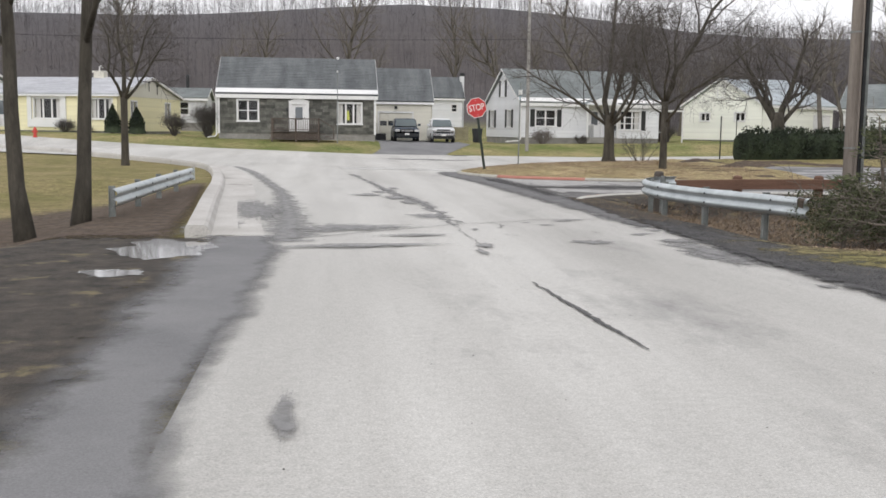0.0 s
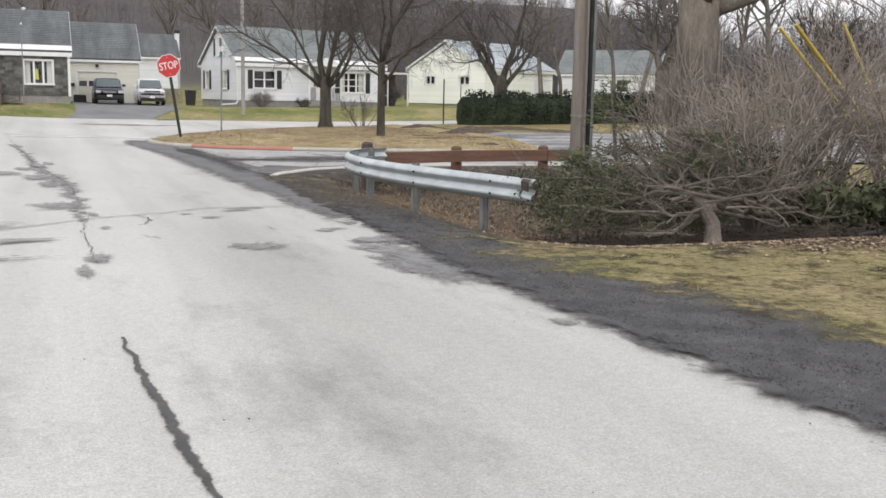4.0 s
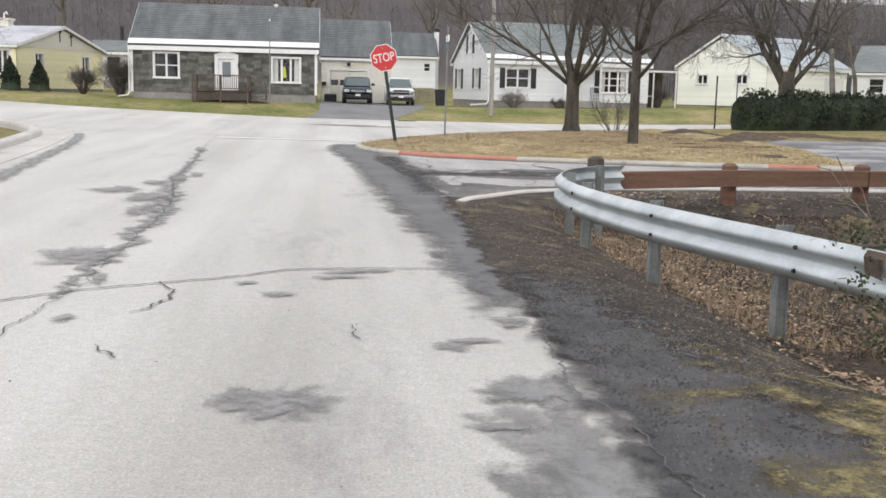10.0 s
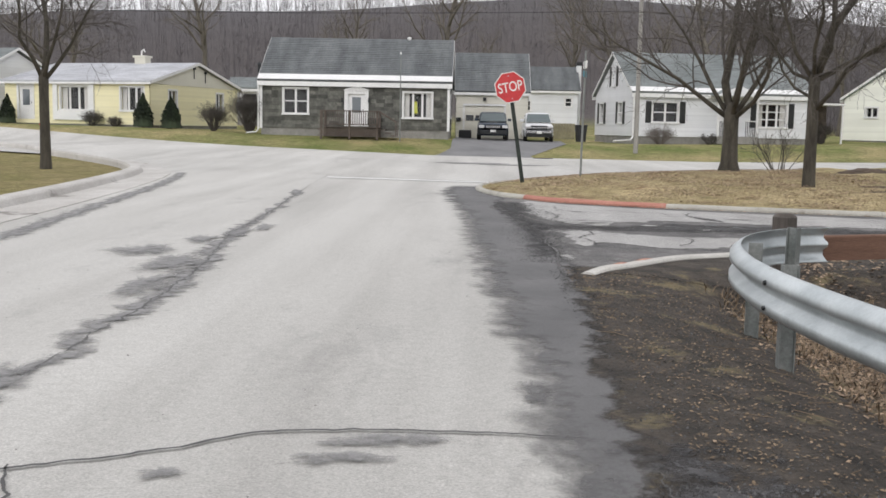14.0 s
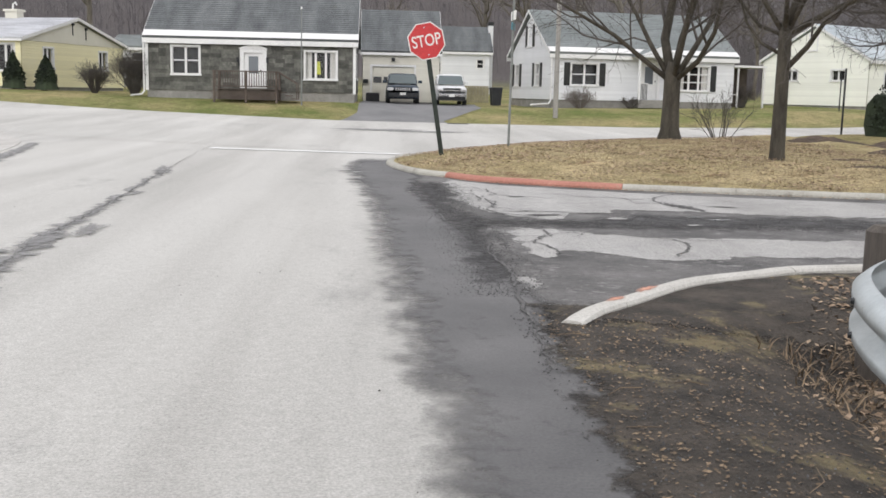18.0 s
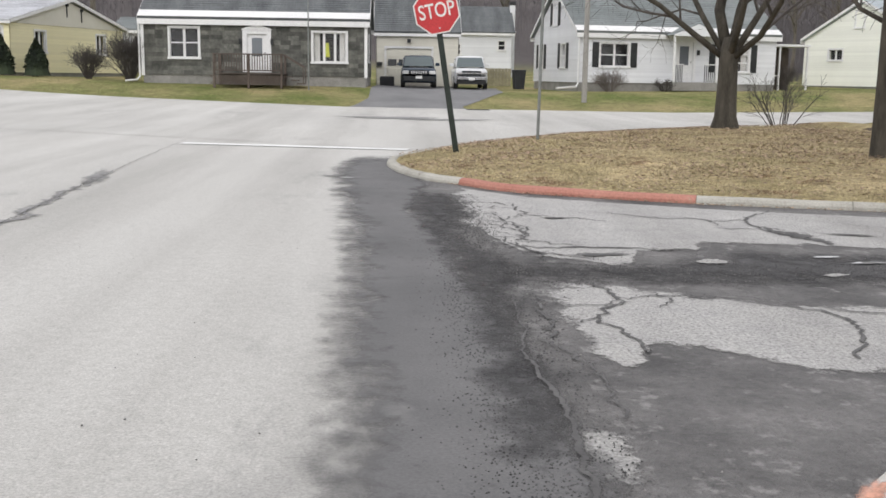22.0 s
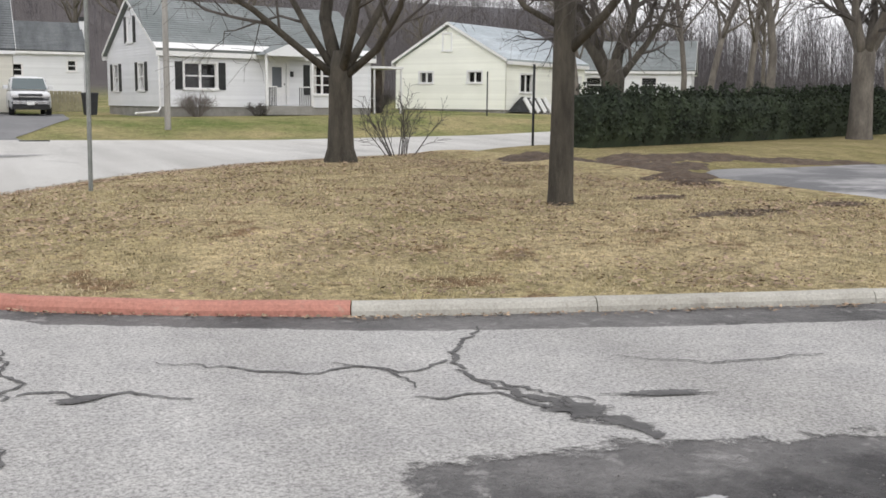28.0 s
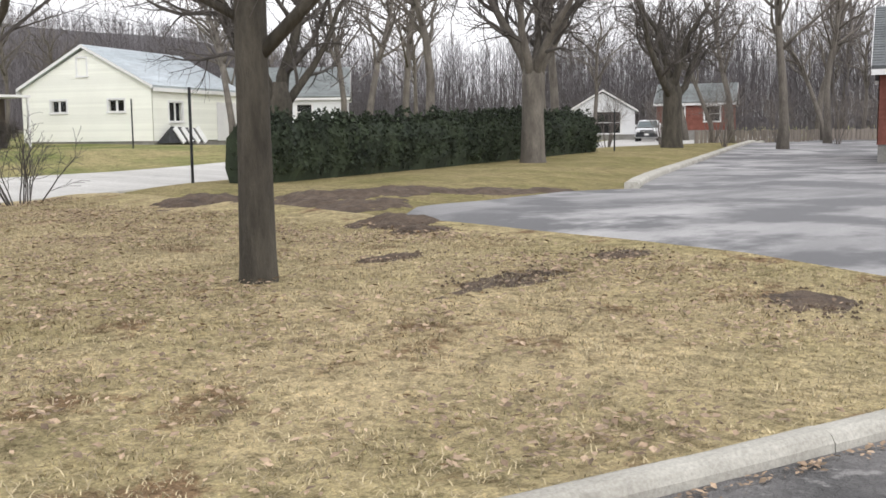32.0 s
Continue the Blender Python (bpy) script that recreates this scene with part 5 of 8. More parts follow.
# ---- vehicles ----
def vehicle(name, m, length, width, tall, bonnet, mat, label, pickup=False):
    ob = thing(name, m, label, "truck" if pickup else "car")
    hw = width / 2

    def ring(y, w, lo, hi, r=0.12):
        half = [(w - r * 0.7, lo), (w, lo + r), (w * 1.0, (lo + hi) / 2), (w - 0.02, hi - r), (w - r * 0.9, hi - 0.015), (w * 0.5, hi)]
        return [(x, y, z) for x, z in half] + [(-x, y, z) for x, z in reversed(half)]

    bed = bonnet + 0.02
    body = G().loft([ring(0.0, hw * 0.84, 0.42, bonnet - 0.22), ring(0.06, hw * 0.93, 0.30, bonnet - 0.12), ring(0.3, hw * 0.98, 0.26, bonnet - 0.04), ring(1.1, hw, 0.24, bonnet),
                     ring(length * 0.5, hw, 0.24, bonnet + 0.04), ring(length - 0.3, hw * 0.99, 0.26, bed), ring(length - 0.02, hw * 0.93, 0.36, bed - 0.05)], True)
    k = len(body.v)
    body.f += [tuple(range(12)), tuple(reversed(range(k - 12, k)))]
    b = part("body", body, mat, ob, smooth=True)
    c0, c1 = 1.0, (length * 0.62 if pickup else length - 0.25)

    def cab(y, w, hi):
        half = [(w, bonnet - 0.02), (w * 0.985, bonnet + (hi - bonnet) * 0.5), (w * 0.9, hi - 0.07), (w * 0.8, hi - 0.01), (w * 0.4, hi + 0.01)]
        return [(x, y, z) for x, z in half] + [(-x, y, z) for x, z in reversed(half)]

    cabin = G().loft([cab(c0, hw * 0.9, bonnet + 0.03), cab(c0 + 0.62, hw * 0.9, tall - 0.05), cab(c0 + 1.1, hw * 0.92, tall), cab(c1 - 0.5, hw * 0.92, tall - 0.02), cab(c1, hw * 0.88, bonnet + 0.1)], True)
    part("cabin", cabin, mat, ob, smooth=True)
    part("windscreen", G().quads([(-hw * 0.84, c0 - 0.03, bonnet + 0.06), (hw * 0.84, c0 - 0.03, bonnet + 0.06), (hw * 0.73, c0 + 0.54, tall - 0.08), (-hw * 0.73, c0 + 0.54, tall - 0.08),
                                  (-hw * 0.80, c0 + 0.16, bonnet + 0.09), (hw * 0.80, c0 + 0.16, bonnet + 0.09), (hw * 0.70, c0 + 0.63, tall - 0.11), (-hw * 0.70, c0 + 0.63, tall - 0.11)],
                                 [(0, 1, 2, 3), (7, 6, 5, 4), (0, 3, 7, 4), (1, 5, 6, 2), (2, 6, 7, 3), (0, 4, 5, 1)]), car_glass, ob)
    for s in (-1, 1):
        for y0, y1 in ((c0 + 0.75, c0 + 1.5), (c0 + 1.6, c1 - 0.55)):
            x0, x1 = s * hw * 0.915, s * hw * 0.865
            part("side_window", G().quads([(x0, y0 - 0.15, bonnet + 0.1), (x0, y1, bonnet + 0.1), (x1, y1, tall - 0.13), (x1, y0 + 0.1, tall - 0.13),
                                           (x0 - s * 0.03, y0 - 0.15, bonnet + 0.1), (x0 - s * 0.03, y1, bonnet + 0.1), (x1 - s * 0.03, y1, tall - 0.13), (x1 - s * 0.03, y0 + 0.1, tall - 0.13)],
                                          [(0, 1, 2, 3), (7, 6, 5, 4), (0, 3, 7, 4), (1, 5, 6, 2), (2, 6, 7, 3), (0, 4, 5, 1)]), car_glass, ob)
        part("mirror", G().soft_box(s * hw * 0.96, s * (hw + 0.19), c0 + 0.5, c0 + 0.62, bonnet + 0.08, bonnet + 0.24, 0.03) if s > 0 else
                   G().soft_box(-(hw + 0.19), -hw * 0.96, c0 + 0.5, c0 + 0.62, bonnet + 0.08, bonnet + 0.24, 0.03), mat, ob)
        part("headlight", G().soft_box(min(s * hw * 0.55, s * hw * 0.93), max(s * hw * 0.55, s * hw * 0.93), -0.015, 0.12, bonnet - 0.34, bonnet - 0.18, 0.03), lamp_lens, b, "clear headlight")
        part("fog_light", G().soft_box(min(s * hw * 0.6, s * hw * 0.78), max(s * hw * 0.6, s * hw * 0.78), 0.0, 0.1, 0.44, 0.54, 0.02), lamp_lens, b)
        for wy in (0.85, length - 0.85):
            mm = pose(s * (hw - 0.11), wy, 0.34, 0, 90, 0)
            tyre = part("wheel", G().cyl(0, 0, -0.11, 0.11, 0.34, None, 20, mm), black_rubber, ob)
            part("rim", G().cyl(0, 0, -0.115, 0.115, 0.2, None, 12, mm), chrome, tyre)
    gw = 0.56 if pickup else 0.5
    part("grille", G().soft_box(-hw * gw, hw * gw, -0.02, 0.1, bonnet - (0.42 if pickup else 0.36), bonnet - 0.15, 0.02), dark_metal, b)
    if pickup:
        part("grille_bar", G().box(-hw * 0.9, hw * 0.9, -0.04, -0.02, bonnet - 0.31, bonnet - 0.25), chrome, b)
        part("valance", G().soft_box(-hw * 0.88, hw * 0.88, -0.03, 0.2, 0.26, 0.5, 0.05), black_rubber, b)
    for k in range(0 if pickup else 7):
        part("grille_bar", G().box(-hw * 0.46 + hw * 0.92 * k / 7 + 0.02, -hw * 0.46 + hw * 0.92 * (k + 1) / 7 - 0.03, -0.035, -0.02, bonnet - 0.33, bonnet - 0.2), chrome, b)
    part("bumper", G().soft_box(-hw * 0.9, hw * 0.9, -0.06, 0.2, 0.5 if pickup else 0.34, 0.66 if pickup else 0.58, 0.05), chrome if pickup else dark_metal, b)
    part("number_plate", G().box(-0.16, 0.16, -0.075, -0.06, 0.46, 0.6), sign_white, b)
    if pickup:
        part("cargo_bed", G().box(-hw * 0.85, hw * 0.85, c1 + 0.02, length - 0.1, bonnet - 0.1, bonnet + 0.03), dark_metal, ob)
    return ob


vehicle("parked_car", pose(0.12, 36.4, height(0.12, 37) + 0.0), 4.4, 1.84, 1.66, 1.04, blue_car, "dark blue compact SUV parked on the driveway")
vehicle("pickup_truck", pose(2.92, 37.9, height(2.9, 38.5) + 0.0), 5.3, 1.78, 1.74, 1.10, white_car, "white pickup truck parked on the driveway", True)
low_bin = thing("low_bin", pose(-1.55, 40.6, height(-1.55, 40.6) - 0.03), "low black plastic crate by the garage", "crate")
part("body", G().soft_box(-0.4, 0.4, -0.3, 0.3, 0.0, 0.5, 0.05), black_bin, low_bin)
bin_ = thing("wheelie_bin", pose(5.5, 38.6, height(5.5, 38.6) - 0.05, 0, 0, 8), "black plastic wheeled refuse bin by the white house", "bin")
part("body", G().loft([[(-0.24, -0.26, 0.05), (0.24, -0.26, 0.05), (0.24, 0.26, 0.05), (-0.24, 0.26, 0.05)], [(-0.3, -0.34, 1.0), (0.3, -0.34, 1.0), (0.3, 0.34, 1.0), (-0.3, 0.34, 1.0)]], True), black_bin, bin_)
part("lid", G().soft_box(-0.32, 0.32, -0.38, 0.36, 1.0, 1.08, 0.03), black_bin, bin_)

# ---- signs and poles ----
stop = thing("stop_sign", pose(0, 0, 0.12, 4, -9.0, 0), "red octagonal stop sign on a leaning dark green post", "sign")
part("post", G().box(-0.03, 0.03, -0.02, 0.02, -0.3, 2.42).box(-0.045, -0.03, -0.035, -0.02, -0.3, 2.42).box(0.03, 0.045, -0.035, -0.02, -0.3, 2.42), green_post, stop)
tilt = pose(0, -0.055, 2.235, 90, 0, 0) @ pose(0, 0, 0, 0, 0, 3)
R = 0.346 / math.cos(math.pi / 8)
def octagon(r, z0, z1, mm):
    g = G()
    p = [(r * math.cos(math.pi / 8 + k * math.pi / 4), r * math.sin(math.pi / 8 + k * math.pi / 4)) for k in range(8)]
    g.quads([mm @ Vector((x, y, z)) for z in (z0, z1) for x, y in p], [tuple(reversed(range(8))), tuple(range(8, 16))] + [(k, (k + 1) % 8, 8 + (k + 1) % 8, 8 + k) for k in range(8)])
    return g
plate = part("plate", octagon(R, 0, 0.003, tilt), sign_white, stop, "white rimmed octagon")
part("face", octagon(R - 0.022, 0.003, 0.005, tilt), stop_red, plate)


def lettering(text, size, mat, parent, m, name="lettering", bold=0.0):
    cu = bpy.data.curves.new(name, "FONT")
    cu.body, cu.size, cu.align_x, cu.align_y, cu.extrude, cu.offset = text, size, "CENTER", "CENTER", 0.001, bold
    tmp = bpy.data.objects.new(name, cu)
    scene.collection.objects.link(tmp)
    dg = bpy.context.evaluated_depsgraph_get()
    me = bpy.data.meshes.new_from_object(tmp.evaluated_get(dg))
    bpy.data.objects.remove(tmp)
    me.materials.clear()
    me.materials.append(mat)
    ob = new(name, me)
    ob.parent, ob.matrix_local = parent, m
    return ob


lettering("STOP", 0.275, sign_white, plate, tilt @ pose(0, 0, 0.0065) @ Matrix.Diagonal((0.86, 1.15, 1, 1)), "lettering", 0.0025)
for zz in (-0.26, 0.26):
    part("bolt", G().cyl(0, zz, 0.005, 0.012, 0.014, None, 8, tilt), galvanised, plate)

name_post = thing("street_sign_post", pose(1.49, 1.34, 0.24, 0.5, 0.6, 0), "thin galvanised street sign post with small blades", "sign")
part("post", G().cyl(0, 0, -0.2, 3.05, 0.027, None, 10), post_steel, name_post)
part("name_blade", G().box(-0.012, 0.012, -0.32, 0.32, 2.62, 2.8), sign_white, name_post, "white edge-on street name blade")
part("name_blade", G().box(-0.28, 0.28, -0.007, 0.007, 2.42, 2.56, pose(0, 0, 0, 0, 0, 76)), sign_blue, name_post, "blue-green street name blade")

pale_pole = basic("pale_weathered_pole", (0.24, 0.23, 0.215), (0.38, 0.365, 0.34), 2.0, 30, 0.9, 0, 0.5, 0.01, (3, 3, 0.2))
lamp_post = thing("street_pole", pose(7.13, 28, height(7.13, 28) - 0.05), "tall pale grey utility pole in the lawn", "utility pole")
part("pole", G().cyl(0, 0, 0, 9.5, 0.12, 0.09, 14), pale_pole, lamp_post)
part("cap", G().cyl(0, 0, 9.5, 9.58, 0.1, 0.05, 14), galvanised, lamp_post)
util = thing("utility_pole", pose(3.96, -18.45, -0.35), "tall weathered timber utility pole with a dark conduit", "utility pole")
part("pole", G().cyl(0, 0, -0.3, 11, 0.15, 0.12, 18), grey_wood, util)
part("conduit", G().tube([Vector((0.14, -0.10, 0)), Vector((0.13, -0.09, 8))], [0.045, 0.045], 8), post_steel, util)
part("cable_cover", G().box(0.03, 0.085, -0.185, -0.12, 0.2, 8.0), dark_metal, util, "dark cable cover")
part("ground_wire_cover", G().tube([Vector((-0.02, -0.2, 0)), Vector((-0.02, -0.18, 6))], [0.02, 0.02], 6), grey_wood, util)
for k in range(3):
    part("strap", G().cyl(0, 0, 1.6 + 2.1 * k, 1.63 + 2.1 * k, 0.156, None, 16), post_steel, util)
for k, (a, b) in enumerate((((4.95, -21.9, 2.5), (8.0, -21.6, 0.0)), ((5.3, -21.8, 2.56), (8.2, -21.6, 0.0)), ((5.45, -21.7, 2.48), (8.28, -21.5, 0.0)), ((7.05, -20.75, 2.72), (8.5, -21.1, 0.0)))):
    a, b = Vector(a), Vector(b)
    guy = thing("guy_wire", Matrix.Translation(b), "anchored guy wire with a yellow plastic guard", "guy wire", "guy wires")
    d = a - b
    part("guard", G().tube([Vector((0, 0, 0)), d * 0.5, d], [0.024, 0.024, 0.024], 8), yellow_guard, guy)
    part("wire", G().tube([d * 0.98, Vector((3.96, -18.45, 6.6 + 0.3 * k)) - b], [0.006, 0.006], 5), dark_metal, guy)
hyd = thing("fire_hydrant", pose(-23.2, 28.3, height(-23.2, 28.3) - 0.05), "small red fire hydrant on the far lawn", "hydrant")
part("barrel", G().cyl(0, 0, 0, 0.55, 0.1, 0.1).cyl(0, 0, 0.55, 0.68, 0.11, 0.04).cyl(0, 0, 0.05, 0.1, 0.14), hydrant_red, hyd)
part("nozzle", G().cyl(0, 0, -0.17, 0.17, 0.05, None, 10, pose(0, 0, 0.4, 0, 90, 0)), hydrant_red, hyd)


# ---- guard rails ----
def w_beam(name, points, posts, label, top=0.62, end_plate=True):
    base = thing(name, Matrix.Identity(4), label, "guard rail")
    line = curve([(x, y, 0) for x, y in points], 0.12)
    prof = []
    for z, o in ((0.155, 0.0), (0.14, 0.03), (0.10, 0.075), (0.055, 0.075), (0.015, 0.012), (-0.015, 0.012), (-0.055, 0.075), (-0.10, 0.075), (-0.14, 0.03), (-0.155, 0.0)):
        prof.append((o, z))
    prof += [(o - 0.006, z * 0.985) for o, z in reversed(prof)]
    rows = []
    for i, p in enumerate(line):
        d = (line[min(i + 1, len(line) - 1)] - line[max(i - 1, 0)]).normalized()
        side = Vector((-d.y, d.x, 0))
        rows.append([p + side * o + Vector((0, 0, top - 0.155 + z)) for o, z in prof])
    beam = part("beam", G().loft(rows, True), galvanised, base, "galvanised corrugated beam", True)
    for i in range(6, len(line) - 4, 14):
        d = (line[i + 1] - line[i - 1]).normalized()
        side = Vector((-d.y, d.x, 0))
        for z in (0.078, -0.078):
            q = line[i] + side * 0.076 + Vector((0, 0, top - 0.155 + z))
            part("bolt", G().tube([q, q + side * 0.015], [0.018, 0.014], 6), dark_metal, beam)
    if end_plate:
        rows = []
        for k in range(7):
            i = 0
            d = (line[1] - line[0]).normalized()
            side = Vector((-d.y, d.x, 0))
            a = k / 6 * 1.2
            q = line[0] - d * 0.22 * math.sin(a) + side * (0.09 - 0.14 * (1 - math.cos(a)))
            rows.append([q + Vector((0, 0, top - 0.155 + z)) for z in (0.16, -0.16)])
        part("end_shoe", G().loft(rows), galvanised, beam)
    for x, y, low in posts:
        g = G().box(-0.032, 0.032, -0.05, -0.042, low, top + 0.02).box(-0.032, 0.032, 0.042, 0.05, low, top + 0.02).box(-0.005, 0.005, -0.042, 0.042, low, top + 0.02)
        q = min(line, key=lambda c: (c.x - x) ** 2 + (c.y - y) ** 2)
        i = line.index(q)
        d = (line[min(i + 1, len(line) - 1)] - line[max(i - 1, 0)]).normalized()
        side = Vector((-d.y, d.x, 0))
        mm = Matrix.Translation(q - side * 0.11) @ pose(0, 0, 0, 0, 0, math.degrees(math.atan2(d.y, d.x)))
        g.v = [tuple(mm @ Vector(c)) for c in g.v]
        part("post", g, post_steel, base)
    return base


w_beam("guard_rail", [(1.45, -21.95), (1.27, -21.15), (1.0, -20.1), (0.80, -19.2), (0.68, -18.3), (0.64, -17.5), (0.68, -16.8), (0.81, -16.1), (1.08, -15.4), (1.5, -14.88), (1.98, -14.66)],
       [(0.74, -16.2, -0.6), (0.60, -17.5, -0.6), (0.80, -19.2, -0.6), (1.2, -20.85, -0.7), (1.45, -14.88, -0.6)], "curved galvanised guard rail on steel posts beside the verge", 0.555, False)
rail = bpy.data.objects["guard_rail"]
part("rust_patch", G().quads([(1.36, -21.94, 0.52), (1.325, -21.78, 0.52), (1.33, -21.80, 0.42), (1.355, -21.94, 0.40), (1.40, -21.94, 0.555), (1.36, -21.76, 0.555)], [(0, 1, 2, 3), (4, 5, 1, 0)]), rust, rail, "rusted torn beam end")
w_beam("guard_rail", [(-9.1, -19.5), (-9.08, -16.5), (-9.05, -13.5), (-9.02, -10.4)][::-1], [(-9.1, -19.0, -0.8), (-9.08, -16.8, -0.8), (-9.05, -14.5, -0.8), (-9.03, -12.2, -0.8)], "straight galvanised guard rail across the road", 0.5)
timber = thing("timber_rail", Matrix.Identity(4), "low red-brown timber rail on round posts", "timber rail")
tposts = [(1.66, -14.4), (3.78, -13.7), (5.83, -13.55), (6.6, -13.5)]
for x, y in tposts:
    t = 0.51 if x > 2 else 0.62
    part("post", G().cyl(x, y, -0.6, t, 0.115, 0.11, 14).cyl(x, y, t, t + 0.035, 0.11, 0.07, 14), brown_wood if x > 2 else dark_wood, timber)
for (x0, y0), (x1, y1) in zip(tposts, tposts[1:]):
    L = math.hypot(x1 - x0, y1 - y0)
    part("plank", G().soft_box(0.0, L - 0.01, -0.2, -0.13, 0.235, 0.465, 0.012, pose(x0, y0, 0, 0, 0, math.degrees(math.atan2(y1 - y0, x1 - x0)))), brown_wood, timber)
# steel posts on the far corner of the grass
for x, y, t in ((13.34, 11.36, 2.0), (35.6, 16.4, 1.6), (22.5, 31.5, 2.0)):
    yp = thing("marker_post", pose(x, y, height(x, y)), "thin dark steel marker post", "post", "marker posts")
    part("post", G().box(-0.025, 0.025, -0.02, 0.02, -0.2, t), dark_metal, yp)

fence = thing("board_fence", pose(58, 26.5, 0.3, 0, 0, -50), "low weathered brown board fence beyond the lot", "fence")
for k in range(60):
    part("board", G().soft_box(0.25 * k, 0.25 * k + 0.22, 0, 0.03, 0.0, 0.85 + 0.03 * (k % 3)), grey_wood, fence)
for k in range(8):
    part("post", G().box(2.1 * k - 0.05, 2.1 * k + 0.05, 0.03, 0.13, -0.2, 0.95), grey_wood, fence)
far_car = vehicle("parked_car", pose(66, 35.6, height(66, 35.6), 0, 0, -60), 4.4, 1.8, 1.6, 1.02, white_car, "distant white car parked by a house")

# ---- trees ----
def grow(tubes, rnd, p, d, length, r, level, spec):
    """One bough and, from it, its branches. spec: per level (children, length ratio, spread degrees, bend, rise)."""
    kids, ratio, spread, bend, rise = spec[level]
    n = 6 if level == 0 else (5 if level < 3 else 3)
    pts, rad = [p.copy()], [r]
    d = d.normalized()
    tip = 0.45 if level == 0 else 0.22
    for i in range(n):
        d = (d + Vector((rnd.gauss(0, bend), rnd.gauss(0, bend), rnd.gauss(0, bend) + rise))).normalized()
        p = p + d * (length / n)
        pts.append(p.copy())
        rad.append(max(0.0034, r * (1 - (1 - tip) * (i + 1) / n)))
    tubes.setdefault(level, []).append((pts, rad))
    if level + 1 >= len(spec):
        return
    start = 0.45 if level == 0 else 0.2
    twist = rnd.uniform(0, 6.28)
    for k in range(kids):
        f = start + (1 - start) * (k + rnd.uniform(0.1, 0.9)) / kids
        i = min(n - 1, int(f * n))
        q = pts[i].lerp(pts[i + 1], f * n - i)
        axis = (pts[i + 1] - pts[i]).normalized()
        side = axis.orthogonal().normalized()
        twist += 2.4 + rnd.uniform(-0.4, 0.4)
        side = (Matrix.Rotation(twist, 3, axis) @ side).normalized()
        a = radians(spread * rnd.uniform(0.75, 1.25))
        nd = axis * math.cos(a) + side * math.sin(a)
        rr = min(rad[i] * 0.62, r * (0.46 if level < 2 else 0.5)) * rnd.uniform(0.75, 1.0)
        grow(tubes, rnd, q, nd, length * ratio * rnd.uniform(0.7, 1.2) * (1.15 - 0.5 * f), rr, level + 1, spec)


def tree_meshes(seed, trunk_h, r, spec, lean=(0, 0), flare=1.5, mats=None, forks=None):
    rnd = random.Random(seed)
    tubes = {}
    d = Vector((lean[0], lean[1], 1))
    if forks:
        top = Vector((lean[0] * trunk_h, lean[1] * trunk_h, trunk_h))
        pts = [Vector((0, 0, -0.3)), Vector((0, 0, 0.02)), Vector((0, 0, 0.22)), top * 0.5, top * 0.85, top, top + Vector((0, 0, r * 1.6))]
        tubes[0] = [(pts, [r * flare, r * flare * 0.95, r * 1.13, r, r * 0.97, r * 1.0, r * 0.55])]
        for (az, el, ln, rr, *low) in forks:
            a, e = radians(az), radians(el)
            nd = Vector((math.cos(a) * math.cos(e), math.sin(a) * math.cos(e), math.sin(e)))
            grow(tubes, rnd, Vector((0, 0, low[0])) if low else top - Vector((0, 0, r * 0.8)), nd, ln, r * rr, 1, spec)
    else:
        grow(tubes, rnd, Vector((0, 0, -0.3)), d, trunk_h, r, 0, spec)
        pts, rad = tubes[0][0]
        rad[0] = r * flare
    trunk, crown, limbs = G(), G(), []
    for lv, ts in tubes.items():
        for pts, rad in ts:
            if lv == 0:
                trunk.tube(pts, rad, 14)
            elif lv == 1:
                limbs.append(G().tube(pts, rad, 8))
            else:
                crown.tube(pts, rad, 5 if lv == 2 else 3, False)
    return trunk, limbs, crown


def tree(name, m, label, meshes, bark_mat=None, twig_mat=None):
    ob = thing(name, m, label, "tree")
    trunk, limbs, crown = meshes
    t = part("trunk", trunk, bark_mat or bark, ob, smooth=True)
    for g in limbs:
        part("limb", g, bark_mat or bark, ob, smooth=True)
    part("crown", crown, twig_mat or twig_bark, ob)
    return ob


SP = [(0, 0, 0, 0.05, 0.02), (9, 0.55, 46, 0.19, 0.05), (8, 0.55, 46, 0.20, 0.05), (8, 0.55, 44, 0.18, 0.03), (4, 0.5, 40, 0.22, 0.01)]
tree("corner_tree", pose(6.33, 6.18, 0.3), "stout bare tree with spreading limbs on the grass corner",
     tree_meshes(11, 1.6, 0.22, SP, forks=[(178, 34, 5.0, 0.34), (150, 58, 5.4, 0.34), (95, 80, 6.4, 0.66), (40, 68, 6.0, 0.5), (5, 44, 4.8, 0.40), (-60, 55, 4.8, 0.36), (250, 62, 5.2, 0.4)]))
tree("corner_tree", pose(5.96, -1.99, 0.22), "slim straight bare tree on the grass corner",
     tree_meshes(23, 2.35, 0.12, SP, flare=1.3, forks=[(-5, 38, 3.8, 0.5), (172, 48, 3.6, 0.42), (90, 84, 6.0, 0.82), (60, 60, 4.4, 0.5), (220, 58, 4.0, 0.42), (-60, 55, 3.8, 0.42), (130, 30, 3.0, 0.36), (20, 20, 2.6, 0.32), (-34, 42, 3.2, 0.46, 1.62), (140, 35, 2.4, 0.3, 1.9)]))
tree("street_tree", pose(-13.66, 5.8, height(-13.66, 5.8)), "slender bare street tree across the road",
     tree_meshes(37, 2.6, 0.14, SP, flare=1.3, forks=[(0, 55, 3.4, 0.5), (80, 75, 4.6, 0.75), (190, 55, 3.4, 0.5), (280, 60, 3.6, 0.5)]))
